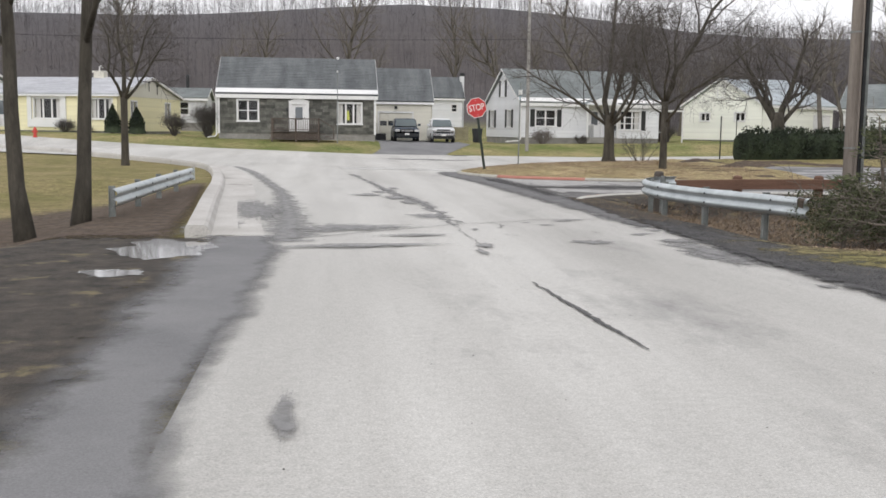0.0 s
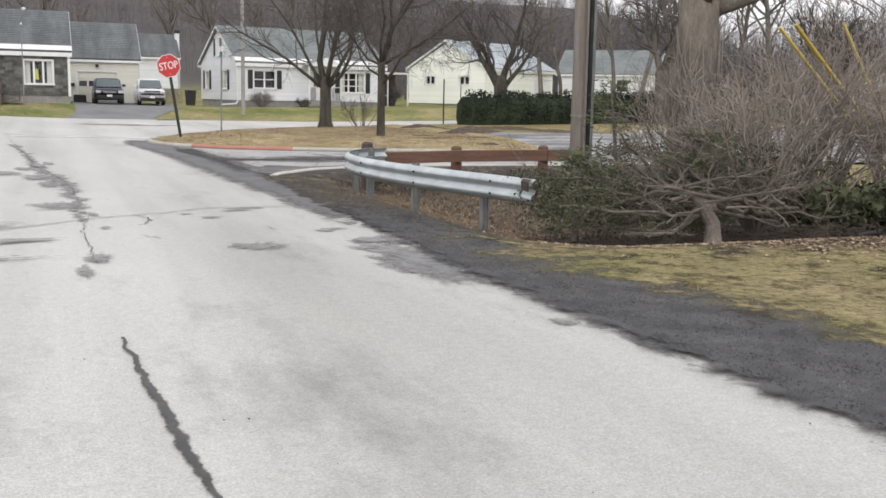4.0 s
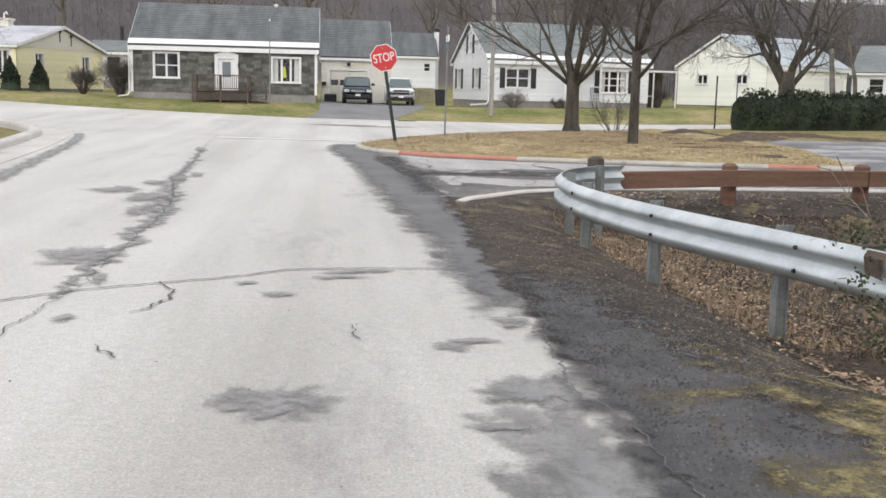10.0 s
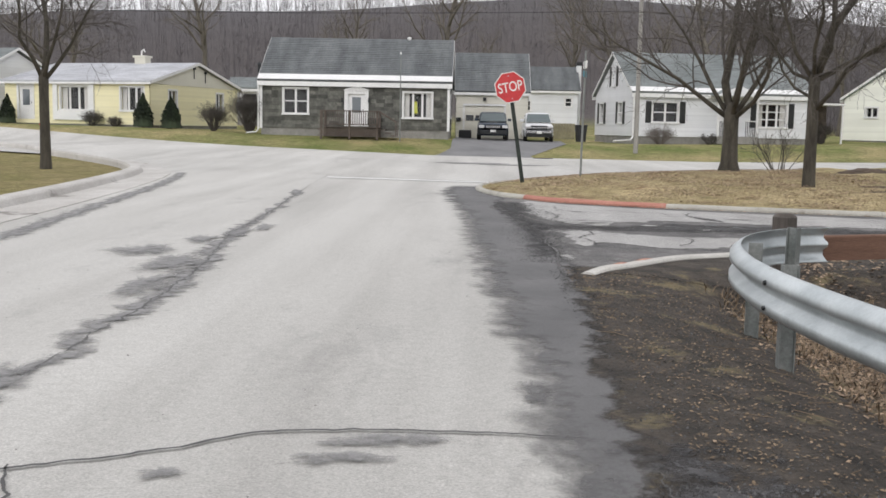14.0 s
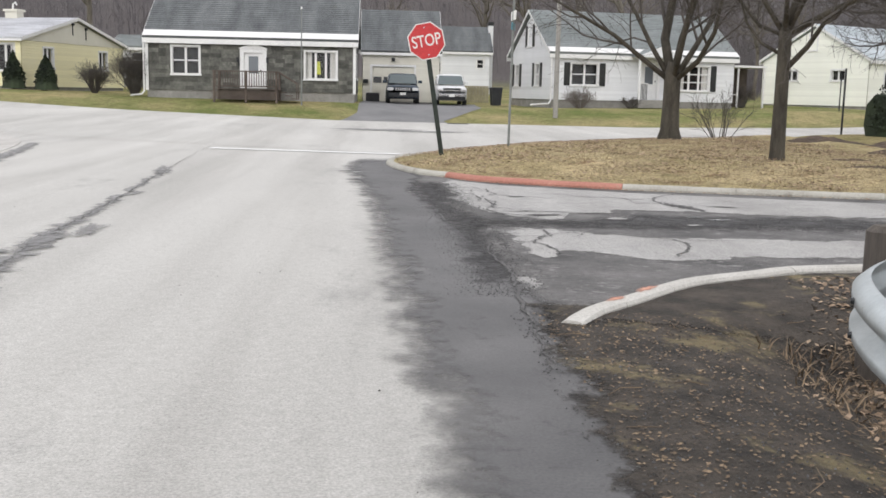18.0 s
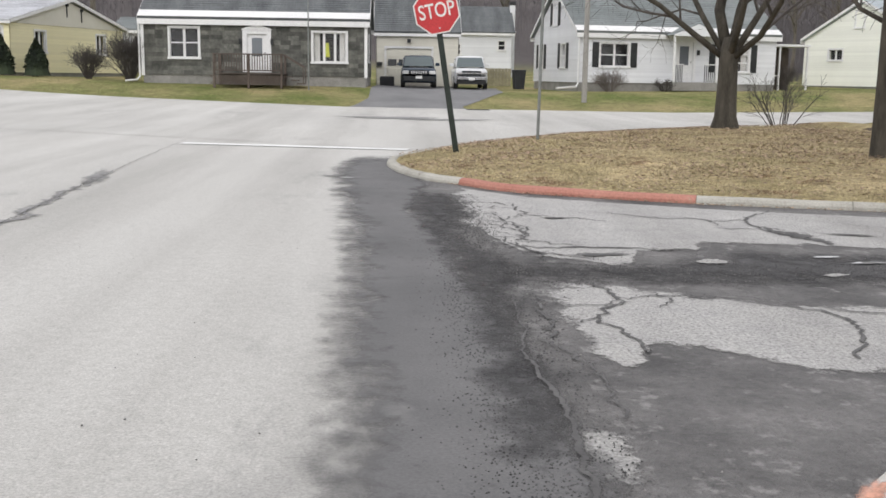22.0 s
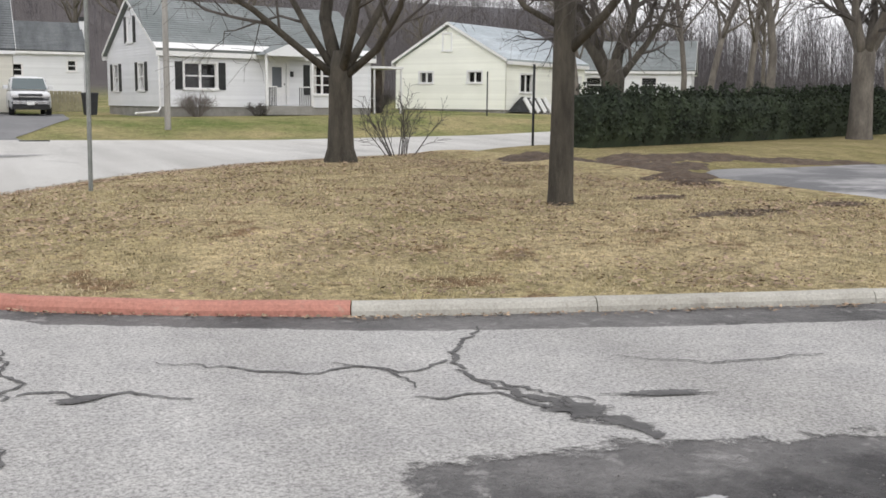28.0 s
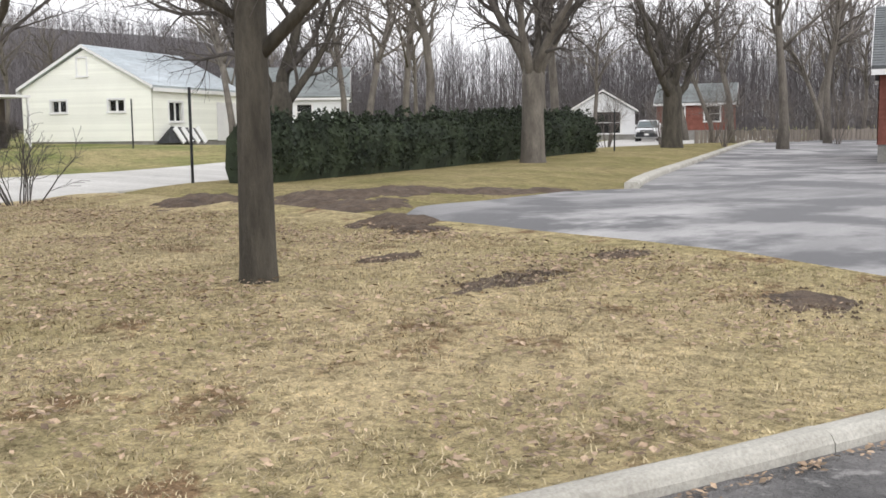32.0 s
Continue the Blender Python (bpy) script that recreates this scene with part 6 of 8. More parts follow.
BIG = [(9, 0.55, 42, 0.05, 0.02), (7, 0.5, 45, 0.13, 0.06), (6, 0.5, 45, 0.17, 0.05), (5, 0.5, 40, 0.2, 0.03)]
tree("vine_tree", pose(5.1, -19.9, -0.35), "thick vine-wrapped bare tree behind the brush",
     tree_meshes(41, 3.4, 0.30, SP, flare=1.25, forks=[(150, 60, 4.6, 0.45), (60, 70, 5.2, 0.55), (-20, 48, 4.4, 0.45), (250, 60, 4.5, 0.4)]), vine_bark, thicket_twigs)
vine_tree = bpy.data.objects["vine_tree"]
vines, rnd = G(), random.Random(43)
for k in range(70):
    a, z0, z1 = rnd.uniform(0, 6.28), rnd.uniform(-0.2, 1.0), rnd.uniform(1.6, 3.6)
    w, r = rnd.uniform(-0.5, 0.5), rnd.uniform(0.31, 0.37)
    pts = [Vector((math.cos(a + w * q) * (r + 0.05 * rnd.random()), math.sin(a + w * q) * (r + 0.05 * rnd.random()), z0 + (z1 - z0) * q / 7)) for q in range(8)]
    if k % 2:
        pts[-1] = pts[-2] + Vector((math.cos(a) * rnd.uniform(0.1, 0.5), math.sin(a) * rnd.uniform(0.1, 0.5), rnd.uniform(-0.1, 0.3)))
    vines.tube(pts, [0.012] * 4 + [0.008] * 3 + [0.004], 4, False)
tagged(part("vine_mass", vines, thicket_twigs, vine_tree, "grey climbing stems round the trunk"), kind="stuff")
for x, y, s, lx in ((-10.2, -20.3, 51, -0.16), (-9.7, -19.2, 52, 0.06)):
    tree("roadside_tree", pose(x, y, height(x, y) - 0.05), "dark bare roadside tree, one of a pair", tree_meshes(s, 7.0, 0.13, BIG, (lx, 0.03), 1.5))
tree("lot_tree", pose(25.7, 12.25, height(25.7, 12.25) - 0.04), "pollarded pale bare tree before the hedge",
     tree_meshes(61, 2.6, 0.34, SP, flare=1.3, forks=[(20, 40, 4.4, 0.5), (100, 70, 4.6, 0.6), (170, 45, 4.2, 0.5), (260, 60, 4.0, 0.5), (-40, 55, 4.2, 0.45)]), pale_bark)
tree("hedge_tree", pose(17.2, 13.5, 0.2), "forked bare tree rising behind the hedge",
     tree_meshes(63, 1.9, 0.34, SP, flare=1.2, forks=[(160, 62, 5.0, 0.55), (30, 66, 5.2, 0.6), (90, 75, 5.0, 0.5), (-30, 50, 4.0, 0.4)]))
tree("lot_tree", pose(41.0, 17.2, 0.5), "spreading dark bare tree beyond the lot",
     tree_meshes(67, 2.4, 0.42, SP, flare=1.3, forks=[(20, 42, 5.0, 0.45), (80, 65, 5.4, 0.55), (170, 45, 5.0, 0.5), (250, 60, 4.6, 0.5), (-40, 50, 4.6, 0.45)]))
MID = [(14, 0.52, 40, 0.10, 0.02), (7, 0.5, 42, 0.16, 0.07), (5, 0.5, 40, 0.18, 0.05), (4, 0.55, 36, 0.2, 0.02)]
mids = [tree_meshes(70 + k, 7.5 + k, 0.15 + 0.025 * k, MID) for k in range(4)]
protos = []
rnd = random.Random(5)
spots = [(36, 34, 0), (40, 37, 1), (38, 30, 2), (44, 26, 3), (33, 40, 1), (52, 30, 0), (58, 24, 2), (49, 44, 3), (66, 30, 1), (38, 22, 0), (46, 14.5, 3), (72, 22, 0), (41, 52, 2),
         (-44, 50, 3), (-34, 58, 1), (-24, 62, 2), (-12, 66, 0), (-4, 64, 3), (12, 58, 1), (19, 62, 2), (30, 64, 0), (86, 30, 2), (60, 54, 3), (78, 12, 1), (-52, 40, 2), (92, 18, 0),
         (-18, 78, 1), (0, 84, 0), (24, 82, 3), (62, 20, 1), (69, 15, 0), (76, 27, 2), (84, 23, 1), (66, 11, 2), (56, 17, 0), (96, 34, 3), (72, 36, 1), (40, 76, 1), (-40, 76, 0), (56, 66, 1), (17, 72, 0), (8, 78, 2)]
for k, (x, y, v) in enumerate(spots):
    m = pose(x, y, height(x, y) - 0.1, 0, 0, rnd.uniform(0, 360)) @ Matrix.Diagonal((*[rnd.uniform(0.95, 1.35)] * 3, 1))
    first = next((p for p in protos if p[0] == v), None)
    if first is None:
        ob = tree("bare_tree", m, "tall bare winter tree behind the houses", mids[v], pale_bark, pale_twigs)
        ob["group"] = "trees behind the houses"
        protos.append((v, ob))
    else:
        ob = copy_thing(first[1], m)
        ob.matrix_world = m

# woods on the hill: trunks and twig fans beyond counting
woods = G()
rnd = random.Random(9)
for k in range(8500):
    y = 135 + 330 * rnd.random() ** 1.1
    x = rnd.uniform(-0.75, 0.95) * (y + 60)
    z = height(x, y)
    h = rnd.uniform(7, 12) * (1 - 0.4 * smooth01((y - 280) / 100))
    w = 0.010 + 0.00012 * y
    top = Vector((x + rnd.uniform(-1, 1), y + rnd.uniform(-1, 1), z + h))
    woods.tube([Vector((x, y, z - 0.5)), top], [w, w * 0.3], 3, False)
    for j in range(12):
        f = rnd.uniform(0.15, 0.95)
        q = Vector((x, y, z)).lerp(top, f)
        b = rnd.uniform(0, 6.28)
        ln = h * rnd.uniform(0.14, 0.32)
        e = q + Vector((math.cos(b) * ln * 0.8, math.sin(b) * ln * 0.8, ln * rnd.uniform(0.3, 1.0)))
        sd = Vector((-math.sin(b), math.cos(b), 0)) * (w * 0.8)
        woods.quads([q - sd, q + sd, e], [(0, 1, 2)])
        s = q.lerp(e, rnd.uniform(0.4, 0.9))
        c = rnd.uniform(0, 6.28)
        t = s + Vector((math.cos(c) * ln * 0.5, math.sin(c) * ln * 0.5, ln * 0.4))
        woods.quads([s - sd * 0.8, s + sd * 0.8, t], [(0, 1, 2)])
for k in range(6800):
    x = 78 + 150 * rnd.random() ** 1.2
    y = rnd.uniform(-0.25, 0.78) * x
    if k % 3 == 0:
        x, y = rnd.uniform(30, 125), rnd.uniform(82, 140)
    z, h = height(x, y), rnd.uniform(8, 13)
    w = 0.026 + 0.00016 * x
    top = Vector((x + rnd.uniform(-1.5, 1.5), y + rnd.uniform(-1.5, 1.5), z + h))
    woods.tube([Vector((x, y, z - 0.5)), top], [w, w * 0.3], 3, False)
    for j in range(16):
        f = rnd.uniform(0.1, 0.95)
        q = Vector((x, y, z)).lerp(top, f)
        b = rnd.uniform(0, 6.28)
        ln = h * rnd.uniform(0.14, 0.34)
        e = q + Vector((math.cos(b) * ln * 0.7, math.sin(b) * ln * 0.7, ln * rnd.uniform(0.3, 1.0)))
        sd = Vector((-math.sin(b), math.cos(b), 0)) * (w * 0.6)
        woods.quads([q - sd, q + sd, e], [(0, 1, 2)])
        s = q.lerp(e, rnd.uniform(0.4, 0.9))
        c = rnd.uniform(0, 6.28)
        t = s + Vector((math.cos(c) * ln * 0.5, math.sin(c) * ln * 0.5, ln * 0.4))
        woods.quads([s - sd * 0.7, s + sd * 0.7, t], [(0, 1, 2)])
tagged(part("woods", woods, wood_hill, None, "grey-brown leafless woods covering the hillside"), kind="stuff", category="woods")


# ---- shrubs and hedge ----
def leafy(g, rnd, centre, radii, count, size, shape=None, droop=0.0):
    """Small leaf sprays over and inside a rounded mass."""
    for k in range(count):
        while True:
            u = Vector((rnd.uniform(-1, 1), rnd.uniform(-1, 1), rnd.uniform(-1, 1)))
            if 0.25 < u.length < 1.0:
                break
        u = u.normalized() * (0.62 + 0.38 * rnd.random() ** 0.6)
        if shape:
            s = shape(u.z)
            u.x, u.y = u.x * s, u.y * s
        c = Vector((centre[0] + u.x * radii[0], centre[1] + u.y * radii[1], centre[2] + u.z * radii[2]))
        n = (u + Vector((rnd.gauss(0, 0.5), rnd.gauss(0, 0.5), rnd.gauss(0, 0.5) - droop))).normalized()
        t = n.orthogonal().normalized()
        t = Matrix.Rotation(rnd.uniform(0, 6.28), 3, n) @ t
        b = n.cross(t)
        s = size * rnd.uniform(0.6, 1.4)
        g.quads([c - t * s * 0.4, c + b * s * 0.5 + n * s * 0.5, c + t * s * 0.4, c - b * s * 0.45], [(0, 1, 2, 3)])


hedge = thing("hedge", pose(13.8, 9.97, 0.31), "long loosely clipped dark evergreen hedge", "hedge")
rnd = random.Random(14)
hd = Vector((20.65, 7.08, 0))
L = hd.length
hm = pose(0, 0, 0, 0, 0, math.degrees(math.atan2(hd.y, hd.x)))


def hedge_top(u):
    return 1.45 + 0.28 * smooth01(u / L) + 0.10 * noise.noise((u * 0.5, 2.0, 0)) + 0.09 * noise.noise((u * 1.9, 5.0, 0))


core = G()
rows = []
for i in range(91):
    u = L * i / 90
    k = hedge_top(u) - 0.2
    rows.append([hm @ Vector((u, w + 0.14 * noise.noise((u * 1.7, w * 3, q * 2)), q * k)) for w, q in ((-0.35, -0.2), (-0.5, 0.25), (-0.52, 0.75), (-0.25, 0.98), (0.25, 0.98), (0.52, 0.75), (0.5, 0.25), (0.35, -0.2))])
core.loft(rows)
core.f += [tuple(range(8)), tuple(reversed(range(len(core.v) - 8, len(core.v))))]
part("core", core, needles, hedge)
fol = G()
u = 0.3
while u < L - 0.2:
    h = hedge_top(u) * rnd.uniform(0.93, 1.05)
    c = hm @ Vector((u, rnd.gauss(0, 0.08), 0))
    leafy(fol, rnd, (c.x, c.y, h * 0.52), (rnd.uniform(0.36, 0.5), rnd.uniform(0.66, 0.84), h * 0.5), 620, 0.10)
    leafy(fol, rnd, (c.x, c.y, h * 0.27), (0.5, 0.72, h * 0.26), 200, 0.10)
    for k in range(3):
        q = hm @ Vector((u + rnd.uniform(-0.3, 0.3), rnd.gauss(0, 0.3), 0))
        leafy(fol, rnd, (q.x, q.y, h * 0.94 + rnd.gauss(0, 0.05)), (0.12, 0.12, 0.2), 26, 0.09)
    u += rnd.uniform(0.42, 0.62)
part("foliage", fol, needles, hedge)


def cone_shrub(x, y, h, r, seed):
    ob = thing("conical_shrub", pose(x, y, height(x, y) - 0.05), "clipped dark green conical evergreen shrub", "shrub", "conical shrubs")
    rnd = random.Random(seed)
    part("trunk", G().cyl(0, 0, -0.1, h * 0.5, 0.05), bark, ob)
    g = G().cyl(0, 0, 0.05, h * 0.9, r * 0.82, 0.06, 12)
    leafy(g, rnd, (0, 0, h / 2), (r, r, h / 2), 1100, 0.13, lambda z: max(0.05, 1.05 * (1 - (z + 1) / 2) ** 0.75))
    part("foliage", g, needles, ob)


def twig_shrub(x, y, r, h, seed, label, mat=None, stems=26, z=None):
    ob = thing("bare_shrub", pose(x, y, height(x, y) - 0.05 if z is None else z), label, "shrub")
    rnd = random.Random(seed)
    tubes = {}
    for k in range(stems):
        a = rnd.uniform(0, 6.28)
        e = rnd.uniform(0.15, 1.0)
        d = Vector((math.cos(a) * e * r / h, math.sin(a) * e * r / h, 1))
        grow(tubes, rnd, Vector((math.cos(a) * 0.08, math.sin(a) * 0.08, -0.05)), d, h * rnd.uniform(0.8, 1.05), 0.016, 0, [(5, 0.55, 34, 0.08, 0.02), (4, 0.6, 36, 0.12, 0.02), (0, 0.5, 40, 0.15, 0.0)])
    st, tw = G(), G()
    for lv, ts in tubes.items():
        for pts, rad in ts:
            (st if lv == 0 else tw).tube(pts, [max(q, 0.004) for q in rad], 4 if lv == 0 else 3, False)
    tagged(part("stem_mass", st, mat or twig_bark, ob), kind="stuff")
    tagged(part("twig_mass", tw, mat or twig_bark, ob), kind="stuff")


cone_shrub(-19.6, 33.3, 1.9, 0.72, 1)
cone_shrub(-18.1, 33.6, 1.8, 0.75, 2)
cone_shrub(-28.3, 35.5, 1.7, 0.6, 3)
twig_shrub(-15.7, 33.6, 1.05, 1.3, 4, "round clipped leafless brown shrub", twig_bark, 70)
twig_shrub(-13.3, 31.9, 1.15, 1.8, 5, "large leafless brown shrub at the house corner", twig_bark, 110)
twig_shrub(-22.9, 34.4, 0.75, 0.75, 6, "low leafless shrub under the window", None, 50)
twig_shrub(-21.5, 34.1, 0.6, 0.5, 11, "small low leafless shrub by the yellow wall", None, 40)
twig_shrub(9.55, 34.5, 1.05, 0.95, 7, "round leafless pinkish shrub under the window", pale_twigs, 46)
twig_shrub(12.5, 35.2, 0.7, 0.6, 8, "low leafless shrub by the porch", None, 30)
twig_shrub(8.52, 8.59, 0.95, 1.35, 9, "small leafless shrub on the grass corner", None, 13)
twig_shrub(20.6, 40.5, 0.9, 1.2, 10, "brown leafless shrub by the carport", None, 36)

for k, (x, y) in enumerate(((46, 17.5), (50, 20.5), (55, 16), (60, 22), (66, 19), (44, 23), (52, 25), (70, 14), (58, 12), (63, 8))):
    twig_shrub(x, y, 1.6, 2.6, 110 + k, "tall tangled leafless brush beyond the lot", pale_twigs, 16)

# ---- brush heap, creeping juniper and thicket beside the road ----
rnd = random.Random(31)
brush = thing("brush_pile", pose(2.95, -23.45, 0.0), "heap of cut grey branches and green boughs", "brush pile")
root = Vector((0.0, 0.0, 0.15))
logs, fine = G(), G()
for k in range(130):
    a = radians(rnd.uniform(-30, 120)) if k % 3 else radians(rnd.uniform(80, 150))
    e = rnd.uniform(0.0, 0.34)
    start = root + Vector((rnd.uniform(-0.2, 2.8), rnd.uniform(-0.1, 2.2), rnd.uniform(0.0, 0.35)))
    tubes = {}
    r = rnd.uniform(0.009, 0.025)
    grow(tubes, rnd, start, Vector((math.cos(a), math.sin(a), e)), rnd.uniform(0.8, 2.1), r, 0, [(5, 0.45, 35, 0.10, -0.01), (4, 0.5, 38, 0.14, 0.02), (0, 0, 0, 0.15, 0)])
    for lv, ts in tubes.items():
        for pts, rad in ts:
            (logs if lv == 0 and r > 0.016 else fine).tube(pts, [max(q, 0.003) for q in rad], 6 if lv == 0 else 3, False)
for k in range(26):
    # long crooked boughs that spread from the stump
    a = radians(rnd.uniform(125, 205)) if k % 5 < 3 else radians(rnd.uniform(-50, 60))
    tubes = {}
    grow(tubes, rnd, root + Vector((rnd.uniform(-0.25, 0.9), rnd.uniform(0.0, 0.9), rnd.uniform(0.0, 0.35))), Vector((math.cos(a), math.sin(a), rnd.uniform(0.02, 0.55))), rnd.uniform(0.7, 1.5), rnd.uniform(0.012, 0.030), 0,
         [(6, 0.42, 48, 0.27, -0.05), (4, 0.5, 40, 0.25, 0.01), (0, 0, 0, 0.2, 0)])
    for lv, ts in tubes.items():
        for pts, rad in ts:
            pts = [Vector((p.x, p.y, max(p.z, 0.03))) for p in pts]
            (logs if lv == 0 else fine).tube(pts, [max(q, 0.003) for q in rad], 6 if lv == 0 else 3, False)
tagged(part("branch_tangle", logs, brush_bark, brush, "thick cut branches"), kind="stuff")
tagged(part("twig_tangle", fine, brush_bark, brush), kind="stuff")
part("stub", G().tube([Vector((0.0, 0.0, -0.1)), Vector((0.02, 0.05, 0.15)), Vector((-0.08, 0.1, 0.34)), Vector((-0.2, 0.15, 0.48))], [0.11, 0.085, 0.075, 0.05], 10), brush_bark, brush, "sawn branch stub")
gr = G()
for k in range(62):
    c = Vector((rnd.uniform(-1.6, 0.4), rnd.uniform(0.2, 2.6), rnd.uniform(0.08, 0.6))) if k % 3 else Vector((rnd.uniform(0.6, 2.6), rnd.uniform(0.6, 2.6), rnd.uniform(0.1, 0.9)))
    leafy(gr, rnd, c, (0.32, 0.32, 0.14), 130, 0.032, None, 0.3)
part("evergreen_bough", gr, soft_needles, brush, "olive-green cut evergreen boughs")
for x, y, r, h, s in ((4.5, -22.2, 1.2, 1.7, 61), (5.8, -21.4, 1.5, 2.1, 62), (7.4, -20.2, 1.6, 2.5, 63), (5.4, -19.4, 1.3, 2.0, 64), (8.4, -21.6, 1.4, 2.1, 65), (6.7, -22.4, 1.3, 1.8, 66)):
    twig_shrub(x, y, r, h, s, "tangled leafless brown thicket", thicket_twigs, 34, -0.1)
def conifer(x, y, z, h, r, seed, label, lean=(0.0, 0.0)):
    """A loose evergreen: thin boughs set with needle sprays."""
    ob = thing("evergreen_bush", pose(x, y, z), label, "shrub")
    rnd = random.Random(seed)
    wood, spray = G(), G()
    wood.tube([Vector((0, 0, -0.1)), Vector((lean[0] * 0.5, lean[1] * 0.5, h * 0.5)), Vector((lean[0], lean[1], h))], [0.04, 0.03, 0.01], 6)
    for k in range(48):
        f = rnd.uniform(0.05, 1.0)
        a = rnd.uniform(0, 6.28)
        q = Vector((lean[0] * f, lean[1] * f, h * f))
        ln = r * (1.15 - 0.75 * f) * rnd.uniform(0.6, 1.2)
        d = Vector((math.cos(a), math.sin(a), rnd.uniform(-0.1, 0.45)))
        pts = [q + d * ln * u + Vector((0, 0, -0.25 * ln * u * u)) for u in (0, 0.35, 0.7, 1.0)]
        wood.tube(pts, [0.010, 0.008, 0.005, 0.003], 3, False)
        for j in range(30):
            u = rnd.uniform(0.25, 1.05)
            c = q + d * ln * u + Vector((rnd.gauss(0, 0.05), rnd.gauss(0, 0.05), -0.25 * ln * u * u + rnd.gauss(0, 0.04)))
            t = (d + Vector((rnd.gauss(0, 0.6), rnd.gauss(0, 0.6), rnd.gauss(0.1, 0.5)))).normalized() * rnd.uniform(0.05, 0.12)
            s = t.orthogonal().normalized() * rnd.uniform(0.008, 0.018)
            spray.quads([c - s, c + s, c + t + s * 0.4, c + t - s * 0.4], [(0, 1, 2, 3)])
    part("stem", wood, brush_bark, ob)
    part("foliage", spray, bough_green, ob)


conifer(2.3, -21.4, -0.2, 1.0, 0.7, 71, "ragged olive-green evergreen at the rail end", (0.2, 0.1))
conifer(3.6, -20.4, -0.2, 2.0, 0.6, 72, "ragged olive-green evergreen before the pole", (-0.2, 0.1))
conifer(3.4, -22.0, -0.2, 1.3, 0.9, 73, "low olive-green evergreen in the brush", (0.2, -0.3))
conifer(5.2, -21.2, -0.2, 1.5, 0.9, 74, "ragged olive-green evergreen in the brush", (0.1, 0.2))
jun = thing("creeping_juniper", pose(6.3, -23.7, 0.0), "low spreading dull green juniper", "shrub")
gj = G()
for k in range(120):
    x, y = rnd.uniform(-1.8, 4.2), rnd.uniform(-0.9, 0.9)
    leafy(gj, rnd, (x, y, 0.22 + 0.38 * max(0, 1 - abs(y) / 1.0) * rnd.random()), (0.4, 0.35, 0.22), 80, 0.085)
part("foliage", gj, soft_needles, jun)
part("stem", G().tube([Vector((-1.5, 0, 0)), Vector((0, 0.1, 0.15)), Vector((3.8, 0, 0.1))], [0.03, 0.04, 0.02], 6), twig_bark, jun)

# ---- litter, blades, twigs ----
def scatter_leaves(name, region, count, seed, size, label, mat, lift=0.02, surf=None):
    rnd = random.Random(seed)
    g = G()
    for k in range(count):
        x, y = region(rnd)
        z = (surf or height)(x, y) + lift
        a, s = rnd.uniform(0, 6.28), size * rnd.uniform(0.5, 1.3)
        t = Vector((math.cos(a), math.sin(a), rnd.uniform(-0.35, 0.35))) * s
        b = Vector((-math.sin(a), math.cos(a), rnd.uniform(-0.35, 0.35))) * s * 0.6
        c = Vector((x, y, z + s * 0.3))
        g.quads([c - t, c - b * 0.9 + Vector((0, 0, s * 0.2)), c + t, c + b], [(0, 1, 2), (0, 2, 3)])
    return tagged(part(name, g, mat, None, label), kind="stuff", category="leaves")


def verge_spot(rnd):
    while True:
        x, y = rnd.uniform(0.4, 7.5) if rnd.random() < 0.45 else rnd.gauss(1.6, 0.5), rnd.uniform(-23.5, -12.6)
        if x > 0.3 and rnd.random() < smooth01((x - along(y, [-22, -19, -17, -15, -13], [1.0, 0.7, 0.6, 0.9, 1.6])) / 0.9):
            return x, y


def corner_spot(rnd):
    while True:
        x, y = rnd.uniform(-0.9, 9.3), rnd.uniform(-7, 9)
        if kerb_south(x) + 0.15 < y < kerb_north(x) - 0.15:
            return x, y


def leafy_spot(rnd):
    """Leaves gather in drifts over the grass."""
    while True:
        x, y = corner_spot(rnd)
        if noise.noise((x * 0.7, y * 0.7, 3)) + 0.5 * noise.noise((x * 2.3, y * 2.3, 7)) > rnd.uniform(-0.35, 0.7):
            return x, y


scatter_leaves("leaf_litter", verge_spot, 19000, 3, 0.023, "brown fallen leaves over the verge", dead_leaf)
scatter_leaves("brush_litter", lambda r: (lambda x: (x, -21.9 - 0.55 * x + r.gauss(0, 0.85)))(r.uniform(1.0, 6.0)), 5200, 103, 0.024, "pale brown leaves under the brush", dead_leaf, 0.045)
scatter_leaves("fallen_leaves", leafy_spot, 21000, 4, 0.024, "brown fallen leaves in the grass", dead_leaf, 0.03, mound)


def blades(name, spots, count, seed, tall, mat, label, surf):
    rnd = random.Random(seed)
    g = G()
    for k in range(count):
        x, y = spots(rnd)
        z = surf(x, y) - 0.01
        for j in range(3):
            a = rnd.uniform(0, 6.28)
            h = tall * rnd.uniform(0.4, 1.2)
            w = 0.0025 + tall * 0.03
            ln = rnd.uniform(0.6, 2.4) * h
            p = Vector((x + rnd.gauss(0, 0.02), y + rnd.gauss(0, 0.02), z))
            sd = Vector((-math.sin(a), math.cos(a), 0)) * w
            mid = p + Vector((math.cos(a) * ln * 0.4, math.sin(a) * ln * 0.4, h * 0.7))
            tip = p + Vector((math.cos(a) * ln, math.sin(a) * ln, h))
            g.quads([p - sd, p + sd, mid + sd * 0.6, mid - sd * 0.6, tip], [(0, 1, 2, 3), (3, 2, 4)])
    return tagged(part(name, g, mat, None, label), kind="stuff", category="grass")


